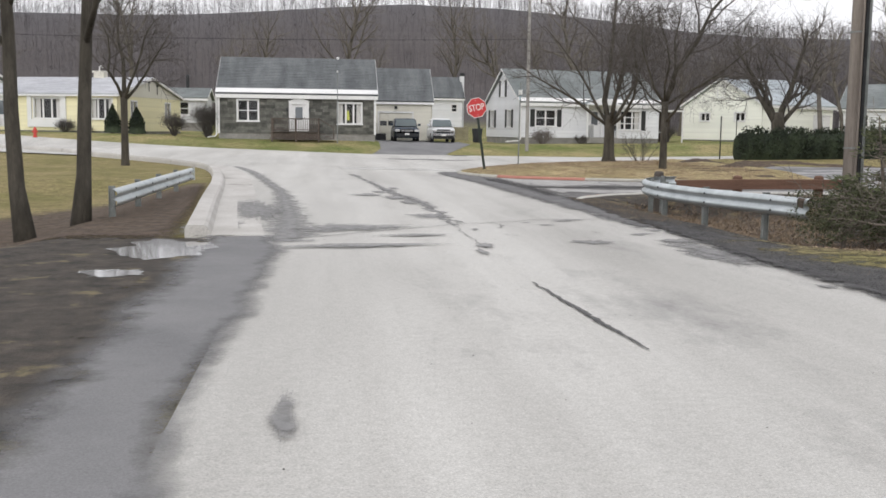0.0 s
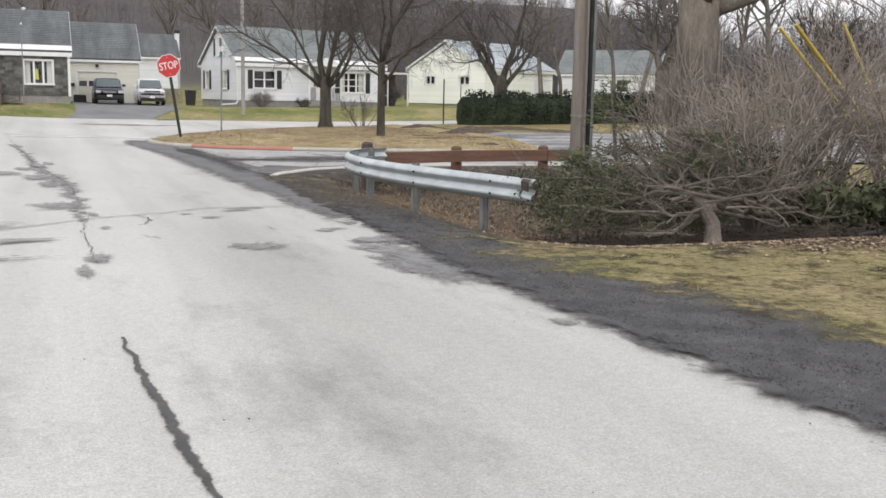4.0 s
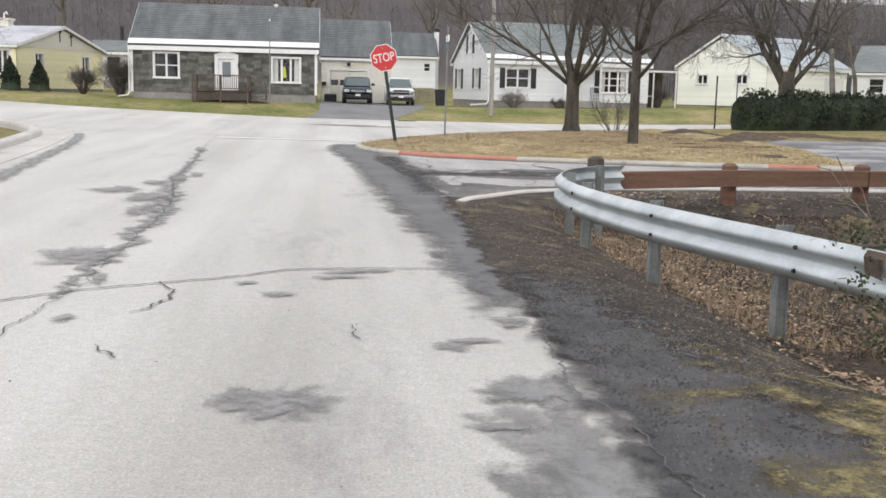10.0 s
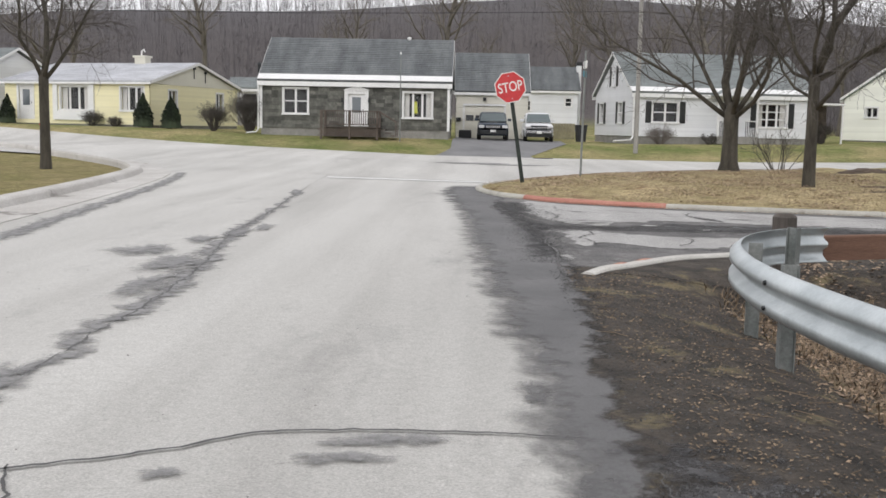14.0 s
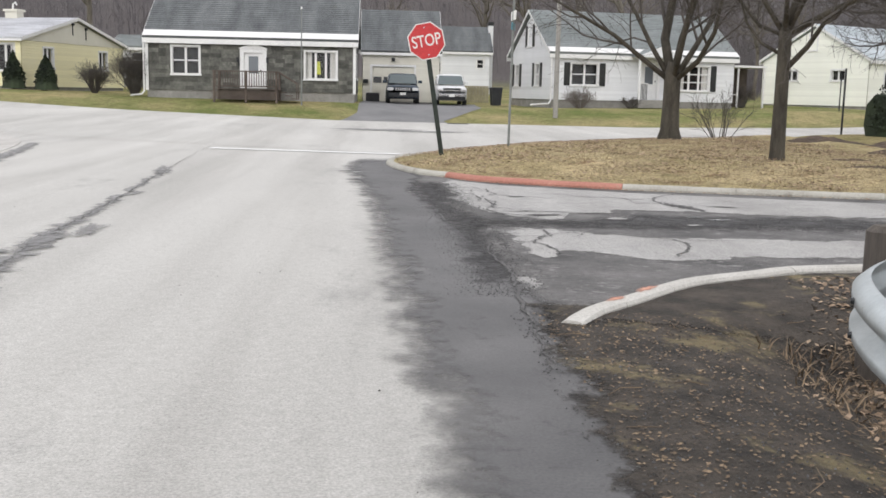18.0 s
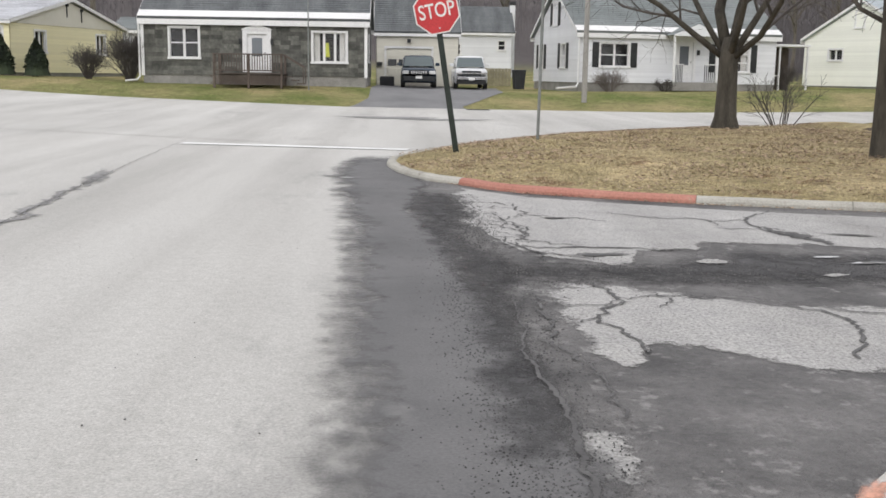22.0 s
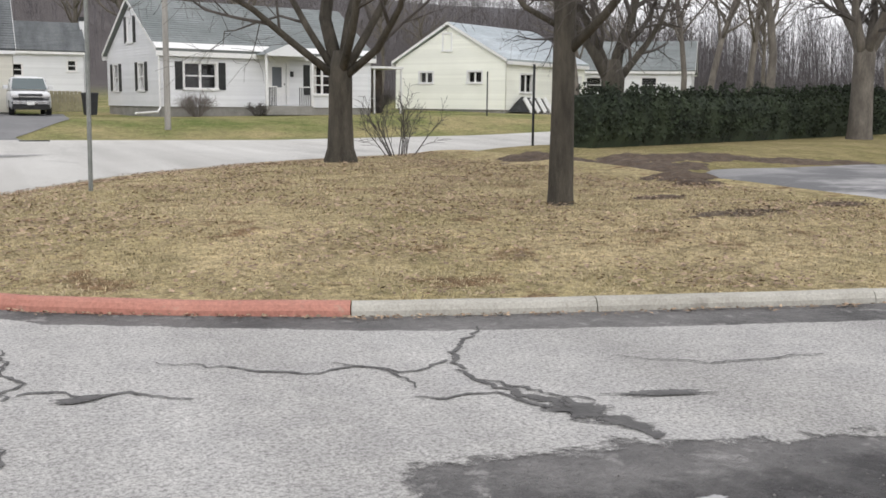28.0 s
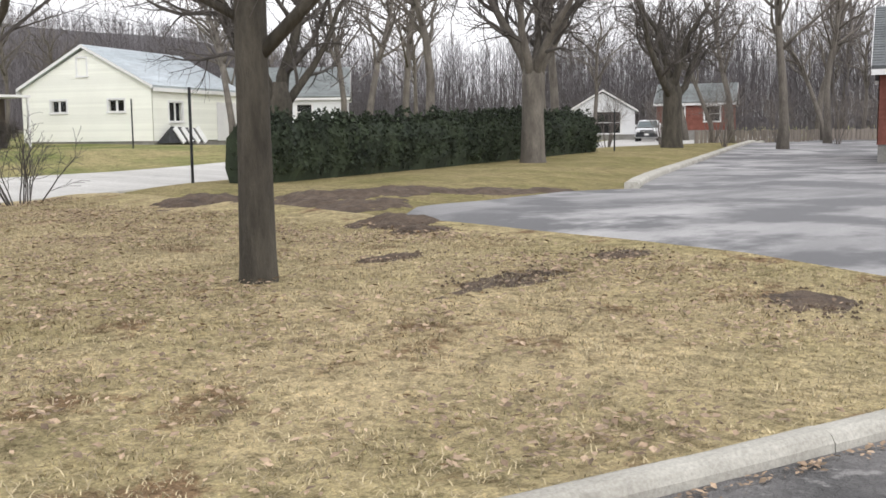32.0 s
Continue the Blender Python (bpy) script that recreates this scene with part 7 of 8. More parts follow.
blades("dry_grass", corner_spot, 60000, 5, 0.030, straw, "dormant straw-coloured grass blades", mound)
blades("green_grass", corner_spot, 9000, 6, 0.028, green_blade, "thin green blades in the dormant grass", mound)


def moss_spot(rnd):
    while True:
        y = rnd.uniform(-36, -23.6)
        x = rnd.uniform(0, 8)
        if x > along(y, [-60, -33, -28, -24.4, -23.4], [2.2, 2.0, 1.0, 0.1, 0.5]):
            return x, y


blades("verge_grass", moss_spot, 9000, 7, 0.026, green_blade, "short yellow-green verge grass", lambda x, y: height(x, y) + 0.03)
blades("weeds", lambda r: (r.uniform(1.0, 5.5), r.uniform(-21, -14.2)), 3600, 8, 0.11, weed_brown, "dry straw weeds behind the rail", height)


# ---- cracks, stains and paint on the road ----
def streak(name, points, widths, mat, label, seed, lift=0.012, rough=0.5, jag=0.03, into=None):
    """A thin uneven strip laid on the road: a filled crack or damp streak."""
    line = curve([(x, y, 0) for x, y in points], 0.04)
    g, n = into or G(), len(line)
    rows = []
    for i, p in enumerate(line):
        d = (line[min(i + 1, n - 1)] - line[max(i - 1, 0)]).normalized()
        side = Vector((-d.y, d.x, 0))
        w = along(i / (n - 1), [k / (len(widths) - 1) for k in range(len(widths))], widths)
        o = side * jag * (noise.noise((i * 0.06, seed, 0)) + 0.7 * noise.noise((i * 0.19, seed, 1)) + 0.65 * noise.noise((i * 0.55, seed, 2)))
        a = w * (1 + rough * (noise.noise((i * 0.21, seed, 2)) + noise.noise((i * 0.63, seed, 6))))
        b = w * (1 + rough * (noise.noise((i * 0.19, seed, 4)) + noise.noise((i * 0.57, seed, 8))))
        rows.append([(q.x, q.y, height(q.x, q.y) + lift) for q in (p + o + side * max(0.002, a), p + o, p + o - side * max(0.002, b))])
        g.edge += [0.1, 1.0, 0.1]
    g.loft(rows)
    return None if into else structure(name, g, mat, label)


def blot(name, x, y, rx, ry, turn, mat, label, seed, lift=0.011, rag=0.45, surf=height):
    """An irregular flat patch."""
    pts = []
    for k in range(72):
        a = 2 * math.pi * k / 72
        r = 1 + rag * (noise.noise((math.cos(a) * 1.3, math.sin(a) * 1.3, seed)) + 0.6 * noise.noise((math.cos(a) * 4, math.sin(a) * 4, seed)) + 0.35 * noise.noise((math.cos(a) * 11, math.sin(a) * 11, seed)))
        u, v = rx * r * math.cos(a), ry * r * math.sin(a)
        t = radians(turn)
        px, py = x + u * math.cos(t) - v * math.sin(t), y + u * math.sin(t) + v * math.cos(t)
        pts.append((px, py, surf(px, py) + lift))
    mid = [(0.5 * (p[0] + x), 0.5 * (p[1] + y), surf(0.5 * (p[0] + x), 0.5 * (p[1] + y)) + lift) for p in pts]
    g = G().quads([(x, y, surf(x, y) + lift)] + mid + pts, [(0, k + 1, (k + 1) % 72 + 1) for k in range(72)] + [(k + 1, k + 73, (k + 1) % 72 + 73, (k + 1) % 72 + 1) for k in range(72)])
    g.edge = [1.0] + [0.75] * 72 + [0.0] * 72
    return structure(name, g, mat, label)


soft_stain = soften(dark_damp, 7.0, 1.15, 0.22, 1.05)
faint_stain = soften(dark_damp, 9.0, 1.1, 0.35, 1.9)
soft_tar = soften(tar, 14.0, 0.7)
crack_damp = soften(basic("damp_crack", (0.060, 0.058, 0.058), (0.13, 0.127, 0.125), 6.0, 60, 0.75, 0, 0.5, 0.006), 30.0, 1.0, 0.25, 0.62)
streak("road_crack", [(-6.4, -22.6), (-5.3, -21.7), (-3.88, -20.48), (-3.44, -20.15), (-2.57, -19.7), (-2.11, -19.37), (-1.26, -19.3), (-0.91, -19.32), (-0.49, -19.42)], [0.012, 0.014, 0.011, 0.010, 0.011, 0.012, 0.008], tar, "dark crack across the road", 1, 0.012, 0.4, 0.03)
streak("road_crack", [(-3.07, -19.9), (-2.92, -20.46), (-2.97, -20.7), (-3.08, -20.97)], [0.007, 0.020, 0.008], soft_tar, "short dark crack in the road", 5, 0.012, 0.6, 0.05)
streak("road_crack", [(-3.13, -21.79), (-3.04, -21.91), (-2.96, -22.09)], [0.006, 0.013, 0.012], soft_tar, "short dark crack in the road", 6, 0.012, 0.6, 0.05)
streak("road_crack", [(-1.72, -21.3), (-1.70, -21.5), (-1.66, -21.7)], [0.004, 0.008, 0.012], soft_tar, "short dark crack in the road", 7, 0.012, 0.6, 0.05)
streak("road_crack", [(-3.5, -29.65), (-3.56, -28.6), (-3.62, -27.6), (-3.66, -26.5)], [0.014, 0.048, 0.036, 0.016], soft_tar, "dark tar-filled seam along the road", 2, 0.012, 0.3, 0.03)
streak("road_crack", [(-3.67, -23.6), (-3.7, -21.5), (-3.62, -19.9), (-3.72, -15.3), (-3.97, -13.0), (-4.2, -11.2), (-4.4, -7.6), (-4.9, -0.5), (-5.2, 5)], [0.010, 0.006, 0.012, 0.012, 0.012, 0.010, 0.007, 0.006], soft_tar, "dark worn centre seam of the road", 3, 0.0125, 0.5, 0.05)
streak("damp_seam", [(-3.7, -20.5), (-3.72, -15.3), (-3.92, -13.6), (-4.2, -11.2), (-4.4, -7.6), (-4.75, -3)], [0.05, 0.18, 0.20, 0.14, 0.10, 0.04], soft_stain, "broad damp stain along the centre seam", 8, 0.0105, 0.5, 0.14)
streak("road_crack", [(-0.38, -15.2), (-0.35, -14.2), (-0.30, -13.3), (-0.25, -12.6), (-0.29, -11.7), (-0.23, -10.3)], [0.006, 0.022, 0.026, 0.022, 0.012, 0.008], crack_damp, "dark broken seam beside the verge", 4, 0.0235, 0.6, 0.04)
streak("shoulder_lip", [(-0.57, -26.6), (-0.54, -25.7), (-0.60, -24.9), (-0.55, -23.6), (-0.66, -22.4), (-0.47, -21.0), (-0.47, -19.8)], [0.004, 0.010, 0.007, 0.012, 0.006, 0.004], crack_damp, "dark broken lip between road and shoulder", 41, 0.036, 0.8, 0.06)
structure("stop_line", G().quads([(-5.05, 3.1, height(-5, 3.1) + 0.012), (-0.78, 1.98, height(-0.8, 2) + 0.012), (-0.72, 2.32, height(-0.8, 2) + 0.014), (-5.0, 3.44, height(-5, 3.2) + 0.014)], [(0, 1, 2, 3)]), white_line, "worn white stop line")
# damp stains: x, y, half width, half length, turn
for n, (x, y, rx, ry, a) in enumerate(((-0.86, -24.1, 0.34, 1.35, 4), (-1.06, -24.5, 0.16, 0.7, 4), (-0.80, -26.9, 0.09, 0.12, 0), (-0.56, -27.6, 0.09, 0.4, 0), (-1.14, -21.87, 0.12, 0.14, 0), (-2.1, -22.9, 0.28, 0.26, 0),
                                       (-2.2, -20.38, 0.13, 0.10, 0), (-2.43, -19.95, 0.10, 0.06, 0), (-1.56, -19.45, 0.30, 0.09, 4), (-1.76, -19.70, 0.22, 0.08, 12), (-1.01, -21.76, 0.17, 0.07, 0), (-0.83, -22.75, 0.26, 0.32, 0), (-1.1, -23.3, 0.15, 0.06, 0),
                                       (-0.72, -20.12, 0.14, 0.28, 0), (-0.69, -21.26, 0.11, 0.17, 0), (-0.88, -18.59, 0.07, 0.22, 0), (-3.85, -18.75, 0.34, 0.5, 0),
                                       (-3.53, -19.8, 0.06, 0.28, 10), (-3.45, -21.13, 0.07, 0.12, 0), (-3.65, -23.3, 0.12, 0.30, 0), (-3.79, -24.0, 0.07, 0.32, 0), (-4.41, -11.87, 0.16, 0.4, 6), (-4.15, -11.0, 0.16, 0.5, 6), (-3.97, -10.34, 0.11, 0.45, 6),
                                       (-4.7, -13.0, 0.34, 0.5, 8), (-4.16, -13.9, 0.26, 0.55, 6), (-4.0, -15.3, 0.2, 0.6, 4), (-4.75, -3.2, 0.14, 0.9, 8), (-5.4, -20.9, 0.9, 0.5, 30), (-5.2, -23.3, 1.1, 0.22, 8), (-4.4, -22.0, 0.5, 0.14, 10),
                                       (-5.93, -31.15, 0.06, 0.46, 0), (-1.2, 15, 1.6, 0.8, 0), (0.6, 14.2, 1.2, 0.5, 10), (-7.4, -21.0, 0.4, 1.6, 5), (-6.9, -17.5, 0.4, 2.4, 6))):
    blot("damp_stain", x, y, rx * 1.35, ry * 1.35, a, faint_stain if max(rx, ry) < 0.31 else soft_stain, "dark damp stain on the road", n * 3.7 + 1, 0.0098 + 0.00033 * n)
# cracks of the side street: points, then half widths
fine_w, wide_w = (0.004, 0.008, 0.010, 0.005), (0.010, 0.020, 0.050, 0.075, 0.040)
cracks = [([(2.88, -6.07), (2.57, -6.49), (2.39, -6.70), (2.33, -6.92)], (0.006, 0.014, 0.016, 0.02)), ([(2.33, -6.92), (2.32, -7.11), (2.35, -7.29), (2.48, -7.54), (2.52, -7.73), (2.57, -7.91), (2.59, -8.2)], wide_w),
          ([(2.37, -6.73), (2.15, -6.85), (1.97, -6.74), (1.74, -6.70), (1.5, -6.6), (1.19, -6.35), (0.97, -6.2)], (0.012, 0.012, 0.014, 0.010, 0.005)), ([(1.79, -6.54), (1.91, -6.63), (1.99, -6.82), (2.01, -7.15)], fine_w),
          ([(1.95, -7.28), (2.17, -7.35), (2.33, -7.48), (2.43, -7.66)], (0.008, 0.014, 0.016, 0.02)), ([(2.32, -7.11), (2.44, -7.30), (2.48, -7.47), (2.66, -7.67)], (0.012, 0.016, 0.012, 0.006)), ([(2.50, -7.70), (2.40, -7.85), (2.46, -8.0), (2.57, -8.05)], fine_w),
          ([(0.31, -6.57), (0.70, -6.69), (1.03, -6.92)], (0.012, 0.014, 0.008)), ([(0.23, -5.56), (0.30, -6.47), (0.09, -6.88), (0.16, -7.74), (0.04, -8.08)], (0.006, 0.012, 0.010, 0.014, 0.012)),
          ([(-0.06, -8.39), (0.22, -8.40), (0.65, -8.39), (1.23, -8.47), (1.49, -8.50)], (0.014, 0.020, 0.026, 0.016, 0.008)), ([(0.11, -8.04), (0.40, -8.22), (0.56, -8.31)], (0.008, 0.012, 0.008)), ([(0.03, -8.19), (0.12, -8.53), (0.34, -8.77), (0.50, -8.98)], (0.010, 0.016, 0.012, 0.012)),
          ([(0.34, -8.77), (0.62, -8.72), (0.85, -8.62)], fine_w), ([(0.0, -7.1), (0.2, -7.3), (0.17, -7.7)], fine_w), ([(-0.05, -6.6), (0.1, -6.9)], fine_w), ([(0.0, -5.9), (0.26, -6.05)], fine_w),
          ([(0.34, -9.8), (0.43, -10.1), (0.40, -10.35), (0.2, -10.75), (0.06, -10.85)], (0.010, 0.016, 0.014, 0.010)), ([(0.43, -10.25), (0.7, -10.2), (1.0, -10.25), (1.35, -10.4), (1.6, -10.7), (1.5, -11.2), (1.3, -11.6)], (0.008, 0.010, 0.008, 0.014, 0.012, 0.010)),
          ([(0.2, -10.75), (0.28, -11.1), (0.30, -11.5)], (0.010, 0.014, 0.008)), ([(0.66, -10.0), (0.72, -10.3), (0.60, -10.5)], fine_w), ([(0.05, -10.5), (0.25, -10.45), (0.42, -10.3)], fine_w), ([(0.9, -10.1), (1.25, -10.2), (1.7, -10.55), (2.4, -10.7)], fine_w),
          ([(-0.09, -10.07), (-0.1, -10.9), (-0.12, -11.4), (-0.02, -12.0), (-0.05, -12.5)], (0.010, 0.014, 0.010, 0.006)), ([(3.2, -7.0), (3.6, -7.3), (4.3, -7.4)], fine_w), ([(4.6, -8.4), (5.4, -8.0), (6.5, -7.8)], fine_w)]
for n, (c, w) in enumerate(cracks):
    streak("pavement_crack", c, [1.35 * q for q in w], crack_damp, "dark branching crack in the side street", 20 + n, 0.0168 + 0.0001 * n, 0.9, 0.10)
for n, (x, y, rx, ry, a) in enumerate(((3.05, -7.69, 0.22, 0.05, -14), (2.52, -7.75, 0.13, 0.16, 20), (0.62, -8.75, 0.16, 0.07, 0), (0.55, -6.75, 0.12, 0.05, 0))):
    blot("damp_stain", x, y, rx * 1.3, ry * 1.3, a, crack_damp, "dark damp pit in the worn surface", n * 2.3 + 60, 0.0192 + 0.0003 * n, 0.7)
# crazed edge of the old surface
craze, rnd = G(), random.Random(77)
node = {}
for i in range(3):
    for k in range(15):
        node[i, k] = (-0.14 + 0.15 * i + rnd.uniform(-0.06, 0.06), -8.9 + 0.24 * k + rnd.uniform(-0.09, 0.09))
for (i, k), p in node.items():
    for q in ((i + 1, k), (i, k + 1)):
        if q in node and rnd.random() < 0.8 - 0.2 * i:
            streak("", [p, node[q]], [0.006, 0.016, 0.008], crack_damp, "", rnd.uniform(0, 99), 0.0175, 0.8, 0.08, craze)
structure("crazed_cracks", craze, crack_damp, "net of cracks along the worn edge")
# wide gutter and kerb across the road
gl = curve([(x, y, 0) for x, y in ((-6.55, -22.05), (-7.05, -16), (-7.6, -9), (-8.3, -2.5), (-9.2, 3), (-10.3, 6.2), (-12.2, 9.6), (-15.5, 13.6), (-20, 18.2), (-32, 25))], 0.3)
rows = []
for i, p in enumerate(gl):
    d = (gl[min(i + 1, len(gl) - 1)] - gl[max(i - 1, 0)]).normalized()
    sd = Vector((-d.y, d.x, 0))
    rows.append([p + sd * a + Vector((0, 0, height(p.x, p.y) + b)) for a, b in ((-0.02, -0.1), (0.0, 0.012), (0.72, 0.03), (0.77, 0.13), (0.82, 0.16), (1.05, 0.17), (1.08, 0.1), (1.08, -0.3))])
gutter = G().loft(rows)
gutter.f.append(tuple(range(8)))
structure("gutter_left", gutter, gutter_concrete, "wide pale concrete gutter and kerb")
# puddles: the flat grey base imitates sky reflected in the water
for n, (x, y, rx, ry) in enumerate(((-7.65, -23.75, 0.6, 0.95), (-7.85, -25.8, 0.3, 0.3), (2.33, -8.8, 0.10, 0.03), (2.55, -9.04, 0.13, 0.04))):
    blot("puddle", x, y, rx, ry, 6, glass_material("still_water", (0.33, 0.33, 0.33), 0.9), "shallow puddle with the sky's reflection painted as a grey base", n * 5 + 2, 0.022)
for n, (x, y, rx, ry) in enumerate(((1.38, -9.0, 0.14, 0.09), (2.1, -9.5, 0.10, 0.04))):
    blot("worn_patch", x, y, rx * 1.4, ry * 1.4, 20, soft_pale, "small pale worn spot", n * 7 + 3, 0.018)

def corner_top(x, y):
    inside = x < 11.4 and y > along(x, [9.0, 9.35, 9.9, 10.4, 11.4], [-9, -7.2, -0.9, 0.4, 2.4])
    return mound(x, y) if inside else height(x, y) - 0.05


def churned(x, y, rx, ry, turn, tall, seed):
    """A heap of dug earth: lumpy, and sinking into the turf at its uneven rim."""
    n = 34
    t, rows = radians(turn), []
    for i in range(n + 1):
        row = []
        for j in range(n + 1):
            a, b = 2 * i / n - 1, 2 * j / n - 1
            px, py = x + a * rx * math.cos(t) - b * ry * math.sin(t), y + a * rx * math.sin(t) + b * ry * math.cos(t)
            lump = noise.noise((px * 1.6, py * 1.6, seed)) + 0.6 * noise.noise((px * 4.5, py * 4.5, seed)) + 0.4 * noise.noise((px * 11, py * 11, seed))
            row.append((px, py, corner_top(px, py) + tall * (1.0 - 1.9 * math.hypot(a, b) ** 1.6 + 0.95 * lump) - 0.01))
        rows.append(row)
    structure("churned_earth", G().loft(rows), earth, "churned dark brown earth in the grass", True)


HEAPS = ((10.2, 5.3, 1.7, 0.8, 8, 0.085), (12.0, 5.4, 1.8, 1.0, 4, 0.085), (13.8, 5.3, 1.7, 0.9, -6, 0.08), (15.6, 4.9, 1.4, 0.6, -4, 0.07), (17.2, 4.6, 1.0, 0.4, 10, 0.06), (11.9, 3.9, 1.2, 0.6, 20, 0.06), (9.5, 0.5, 0.6, 0.5, 0, 0.08),
         (9.3, -0.2, 0.5, 0.25, 0, 0.06), (7.55, -1.7, 0.45, 0.2, 10, 0.05), (7.16, -3.3, 0.75, 0.34, 0, 0.03), (8.95, -3.0, 0.55, 0.28, 0, 0.04), (8.2, -5.2, 0.55, 0.4, 0, 0.03))
for n, (x, y, rx, ry, a, tall) in enumerate(HEAPS):
    churned(x, y, rx * 1.35, ry * 1.35, a, tall, n * 2.9 + 4)

# ---- grit, pebbles and twigs lying about ----
dark_grit = basic("dark_grit", (0.03, 0.03, 0.031), (0.12, 0.118, 0.117), 3, 40, 0.9, 0, 0.3, 0.01, None, None, 0.5)


def grit(name, region, count, seed, size, mat, label, lift=0.015, surf=height):
    rnd = random.Random(seed)
    g = G()
    for k in range(count):
        x, y = region(rnd)
        s = size * rnd.uniform(0.4, 1.5)
        c = Vector((x, y, surf(x, y) + lift))
        p = [c + Vector((s * rnd.uniform(0.6, 1) * math.cos(a), s * rnd.uniform(0.6, 1) * math.sin(a), -0.2 * s)) for a in (0.3, 1.7, 3.3, 4.9)]
        g.quads(p + [c + Vector((rnd.uniform(-0.2, 0.2) * s, 0, s * 0.6))], [(0, 1, 4), (1, 2, 4), (2, 3, 4), (3, 0, 4)])
    return tagged(part(name, g, mat, None, label), kind="stuff", category="grit")


grit("gravel_grit", lambda r: (abs(r.gauss(0, 0.9)) - 0.5, r.uniform(-34, -20)), 24000, 91, 0.010, dark_grit, "loose dark grit on the shoulder", 0.032)
grit("street_grit", lambda r: (r.gauss(-0.4, 0.2), r.uniform(-13.2, -5.0)) if r.random() < 0.5 else (r.uniform(-0.3, 4.5), r.gauss(-9.4, 0.4)), 3500, 92, 0.006, stone_grit, "loose grit on the broken asphalt", 0.014)
grit("verge_grit", lambda r: (abs(r.gauss(0, 0.8)) - 0.45, r.uniform(-24, -13.9)), 6000, 93, 0.007, dark_grit, "small stones in the soil", 0.022)
grit("road_grit", lambda r: (r.uniform(-6, -0.5), r.uniform(-32, -8)), 220, 94, 0.006, stone_grit, "scattered small stones on the road", 0.004)
tw, rnd = G(), random.Random(95)
for k in range(130):
    x, y = rnd.uniform(-0.3, 3.0), rnd.uniform(-25, -13.8)
    a, ln = rnd.uniform(0, 6.28), rnd.uniform(0.06, 0.3)
    p = Vector((x, y, height(x, y) + 0.026))
    tw.tube([p, p + Vector((math.cos(a), math.sin(a), rnd.uniform(0, 0.15))) * ln * 0.5, p + Vector((math.cos(a + 0.3), math.sin(a + 0.3), 0.02)) * ln], [0.0025, 0.0025, 0.0015], 3)
tagged(part("fallen_twigs", tw, weed_brown, None, "fallen twigs and straw on the verge"), kind="stuff", category="twigs")
scatter_leaves("verge_leaves", lambda r: (r.uniform(-0.3, 1.2) if r.random() < 0.5 else r.uniform(0.9, 2.4), r.uniform(-24.3, -13.8)), 600, 96, 0.012, "small brown leaves on the soil", dead_leaf, 0.022)

streak("damp_edge", [(-6.2, -22.8), (-6.35, -18.4), (-6.75, -12), (-7.3, -7.5), (-7.95, -2.5), (-8.5, 1.0), (-9.2, 4.2)], [0.5, 0.42, 0.26, 0.24, 0.26, 0.2], soft_stain, "damp strip along the gutter", 18, 0.0095, 0.3, 0.1)


def clod_spot(r):
    x, y, rx, ry = r.choice(HEAPS)[:4]
    return x + r.gauss(0, rx * 0.45), y + r.gauss(0, ry * 0.45)


grit("earth_clods", clod_spot, 900, 97, 0.018, earth, "clods of churned dark earth", 0.015, corner_top)
scatter_leaves("verge_chaff", lambda r: (abs(r.gauss(0, 1.0)) - 0.3, r.uniform(-33, -13.9)), 15000, 100, 0.011, "chaff of straw and leaf bits on the verge", weed_brown, 0.024)
scatter_leaves("kerb_litter", lambda r: (lambda x: (x, kerb_south(x) - abs(r.gauss(0, 0.05)) - 0.03))(r.uniform(-0.5, 8)), 700, 98, 0.018, "small dry leaves caught along the kerb", dead_leaf, 0.014)


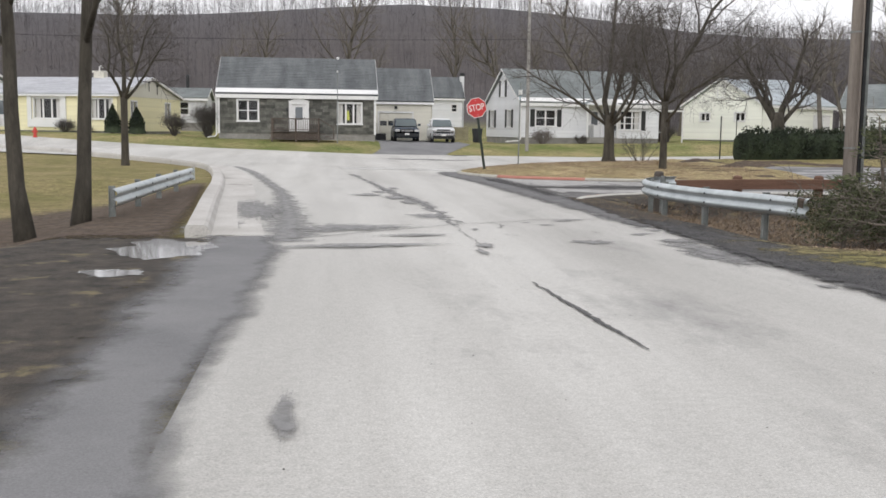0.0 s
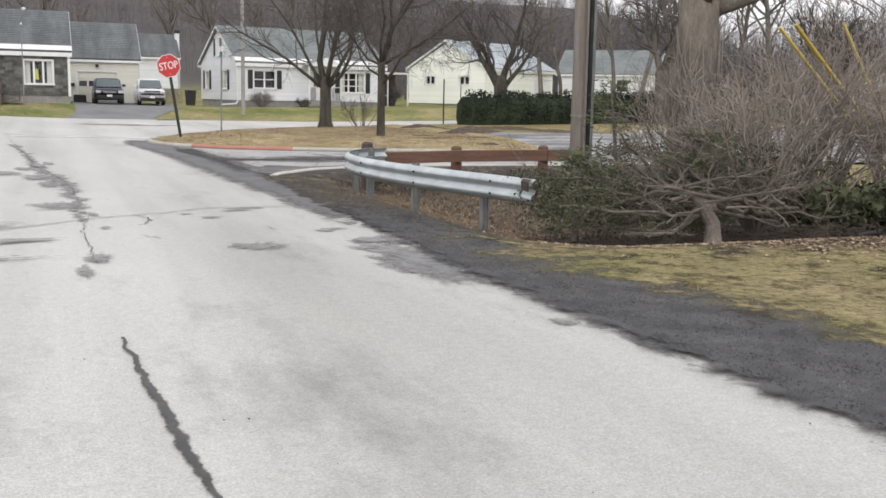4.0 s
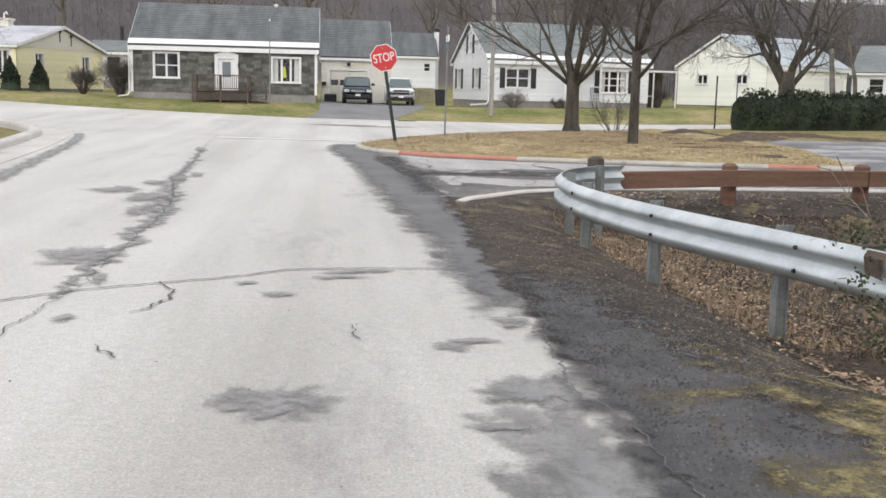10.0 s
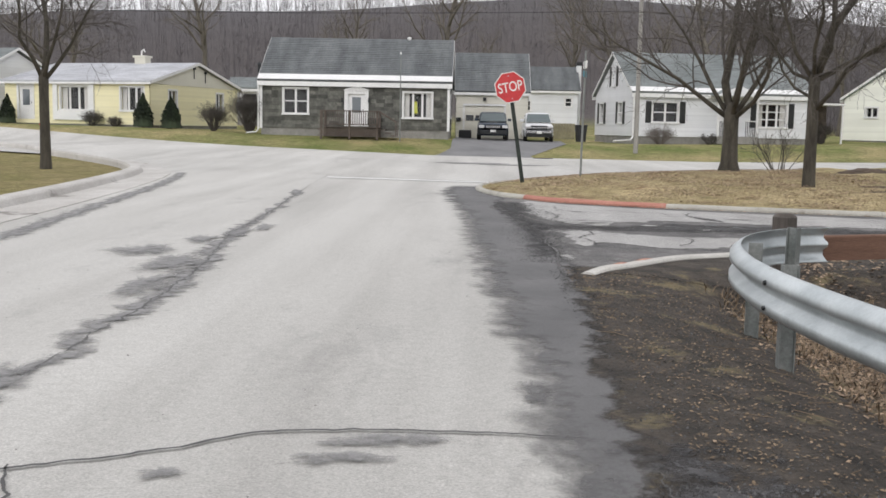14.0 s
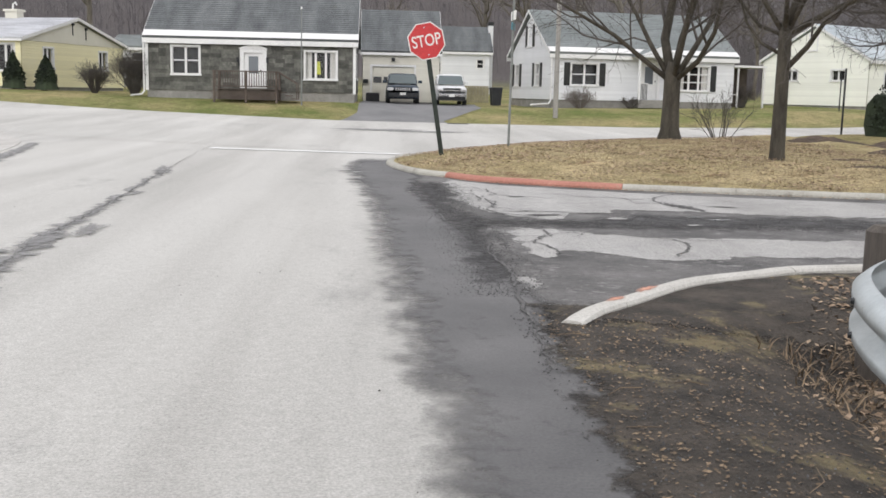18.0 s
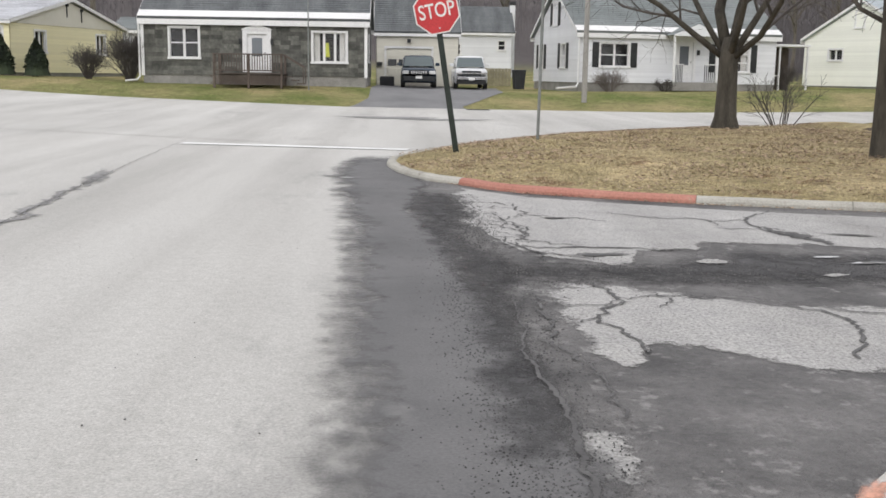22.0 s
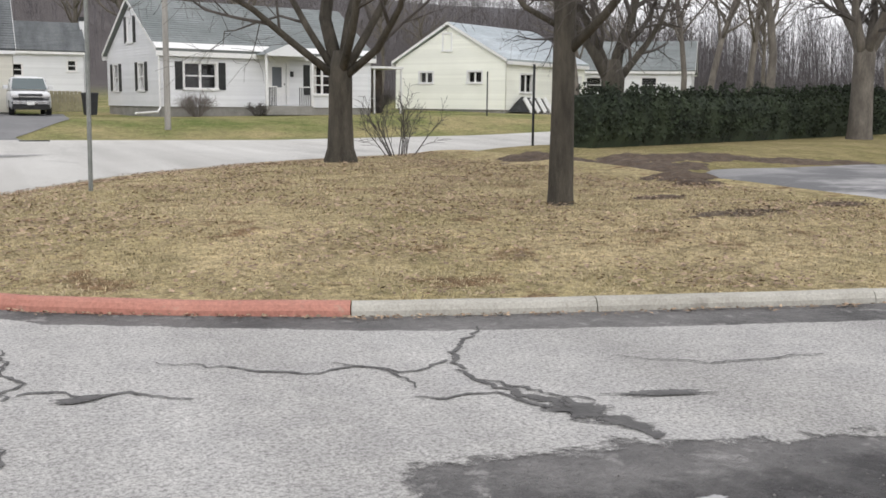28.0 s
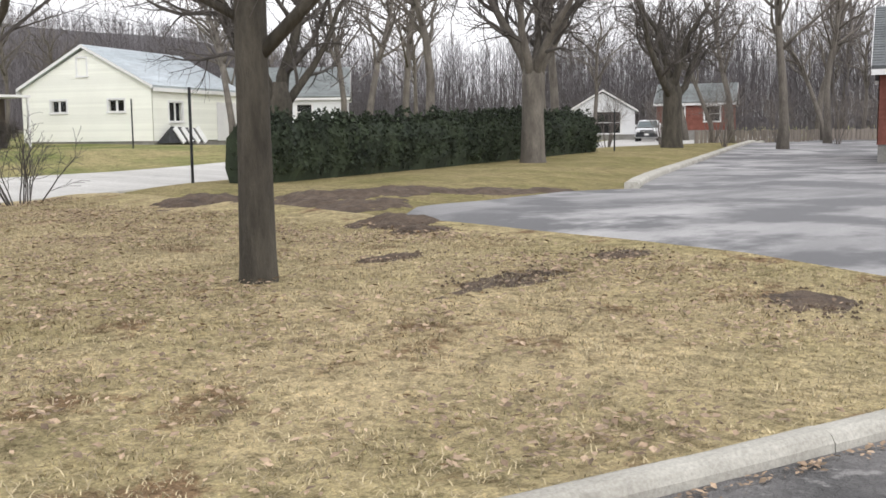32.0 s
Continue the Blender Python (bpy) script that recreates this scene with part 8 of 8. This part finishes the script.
def dark_spot(r):
    """Where the old pale surface has gone."""
    while True:
        x, y = (r.gauss(-0.38, 0.16), r.uniform(-13.4, -4.8)) if r.random() < 0.6 else (r.uniform(-0.4, 5.0), r.gauss(-9.45, 0.28))
        if x < -0.05 or -9.9 < y < -9.05:
            return x, y


grit("asphalt_crumbs", dark_spot, 14000, 99, 0.006, dark_grit, "loose crumbs of black asphalt", 0.016)

soft_orange = soften(faded_orange, 12.0, 1.0, 0.25, 1.3)
# orange marks on the near kerb
for x, y, a, ln in ((0.285, -13.655, 47, 0.14), (0.575, -13.315, 48, 0.22)):
    blot("paint_mark", x, y, ln, 0.045, a, soft_orange, "faded orange paint mark on the kerb", x * 9, 0.0655, 0.4)

# broken hole in the road and the storm drain across the street
blot("road_hole", -1.71, -2.86, 0.30, 0.10, -10, soft_tar, "dark broken hole in the road", 3.3, 0.019, 0.3)
blot("hole_rim", -1.60, -3.06, 0.16, 0.05, -10, soften(white_line, 8.0, 0.6), "pale broken edge of the hole", 5.1, 0.0205, 0.3)
drain = thing("storm_drain", pose(2.15, 23.4, height(2.15, 23.4) + 0.005), "dark iron storm drain grate in the street", "drain")
part("frame", G().box(-0.45, 0.45, -0.25, -0.2, -0.05, 0.02).box(-0.45, 0.45, 0.2, 0.25, -0.05, 0.02).box(-0.45, -0.4, -0.2, 0.2, -0.05, 0.02).box(0.4, 0.45, -0.2, 0.2, -0.05, 0.02), dark_metal, drain)
for k in range(9):
    part("bar", G().box(-0.38 + 0.09 * k, -0.34 + 0.09 * k, -0.2, 0.2, -0.02, 0.016), dark_metal, drain)

# ---- overhead cables ----
for n, (a, b, sag) in enumerate((((-60, 26, 7.8), (7.13, 28, 7.3), 0.7), ((7.13, 28, 7.3), (60, 60, 8.5), 0.9))):
    a, b = Vector(a), Vector(b)
    ln = [a.lerp(b, k / 20) - Vector((0, 0, sag * 4 * (k / 20) * (1 - k / 20))) for k in range(21)]
    cable = thing("overhead_cable", Matrix.Translation(a), "thin black overhead cable", "cable", "overhead cables")
    part("cable", G().tube([p - a for p in ln], [0.014] * 21, 5), dark_metal, cable)
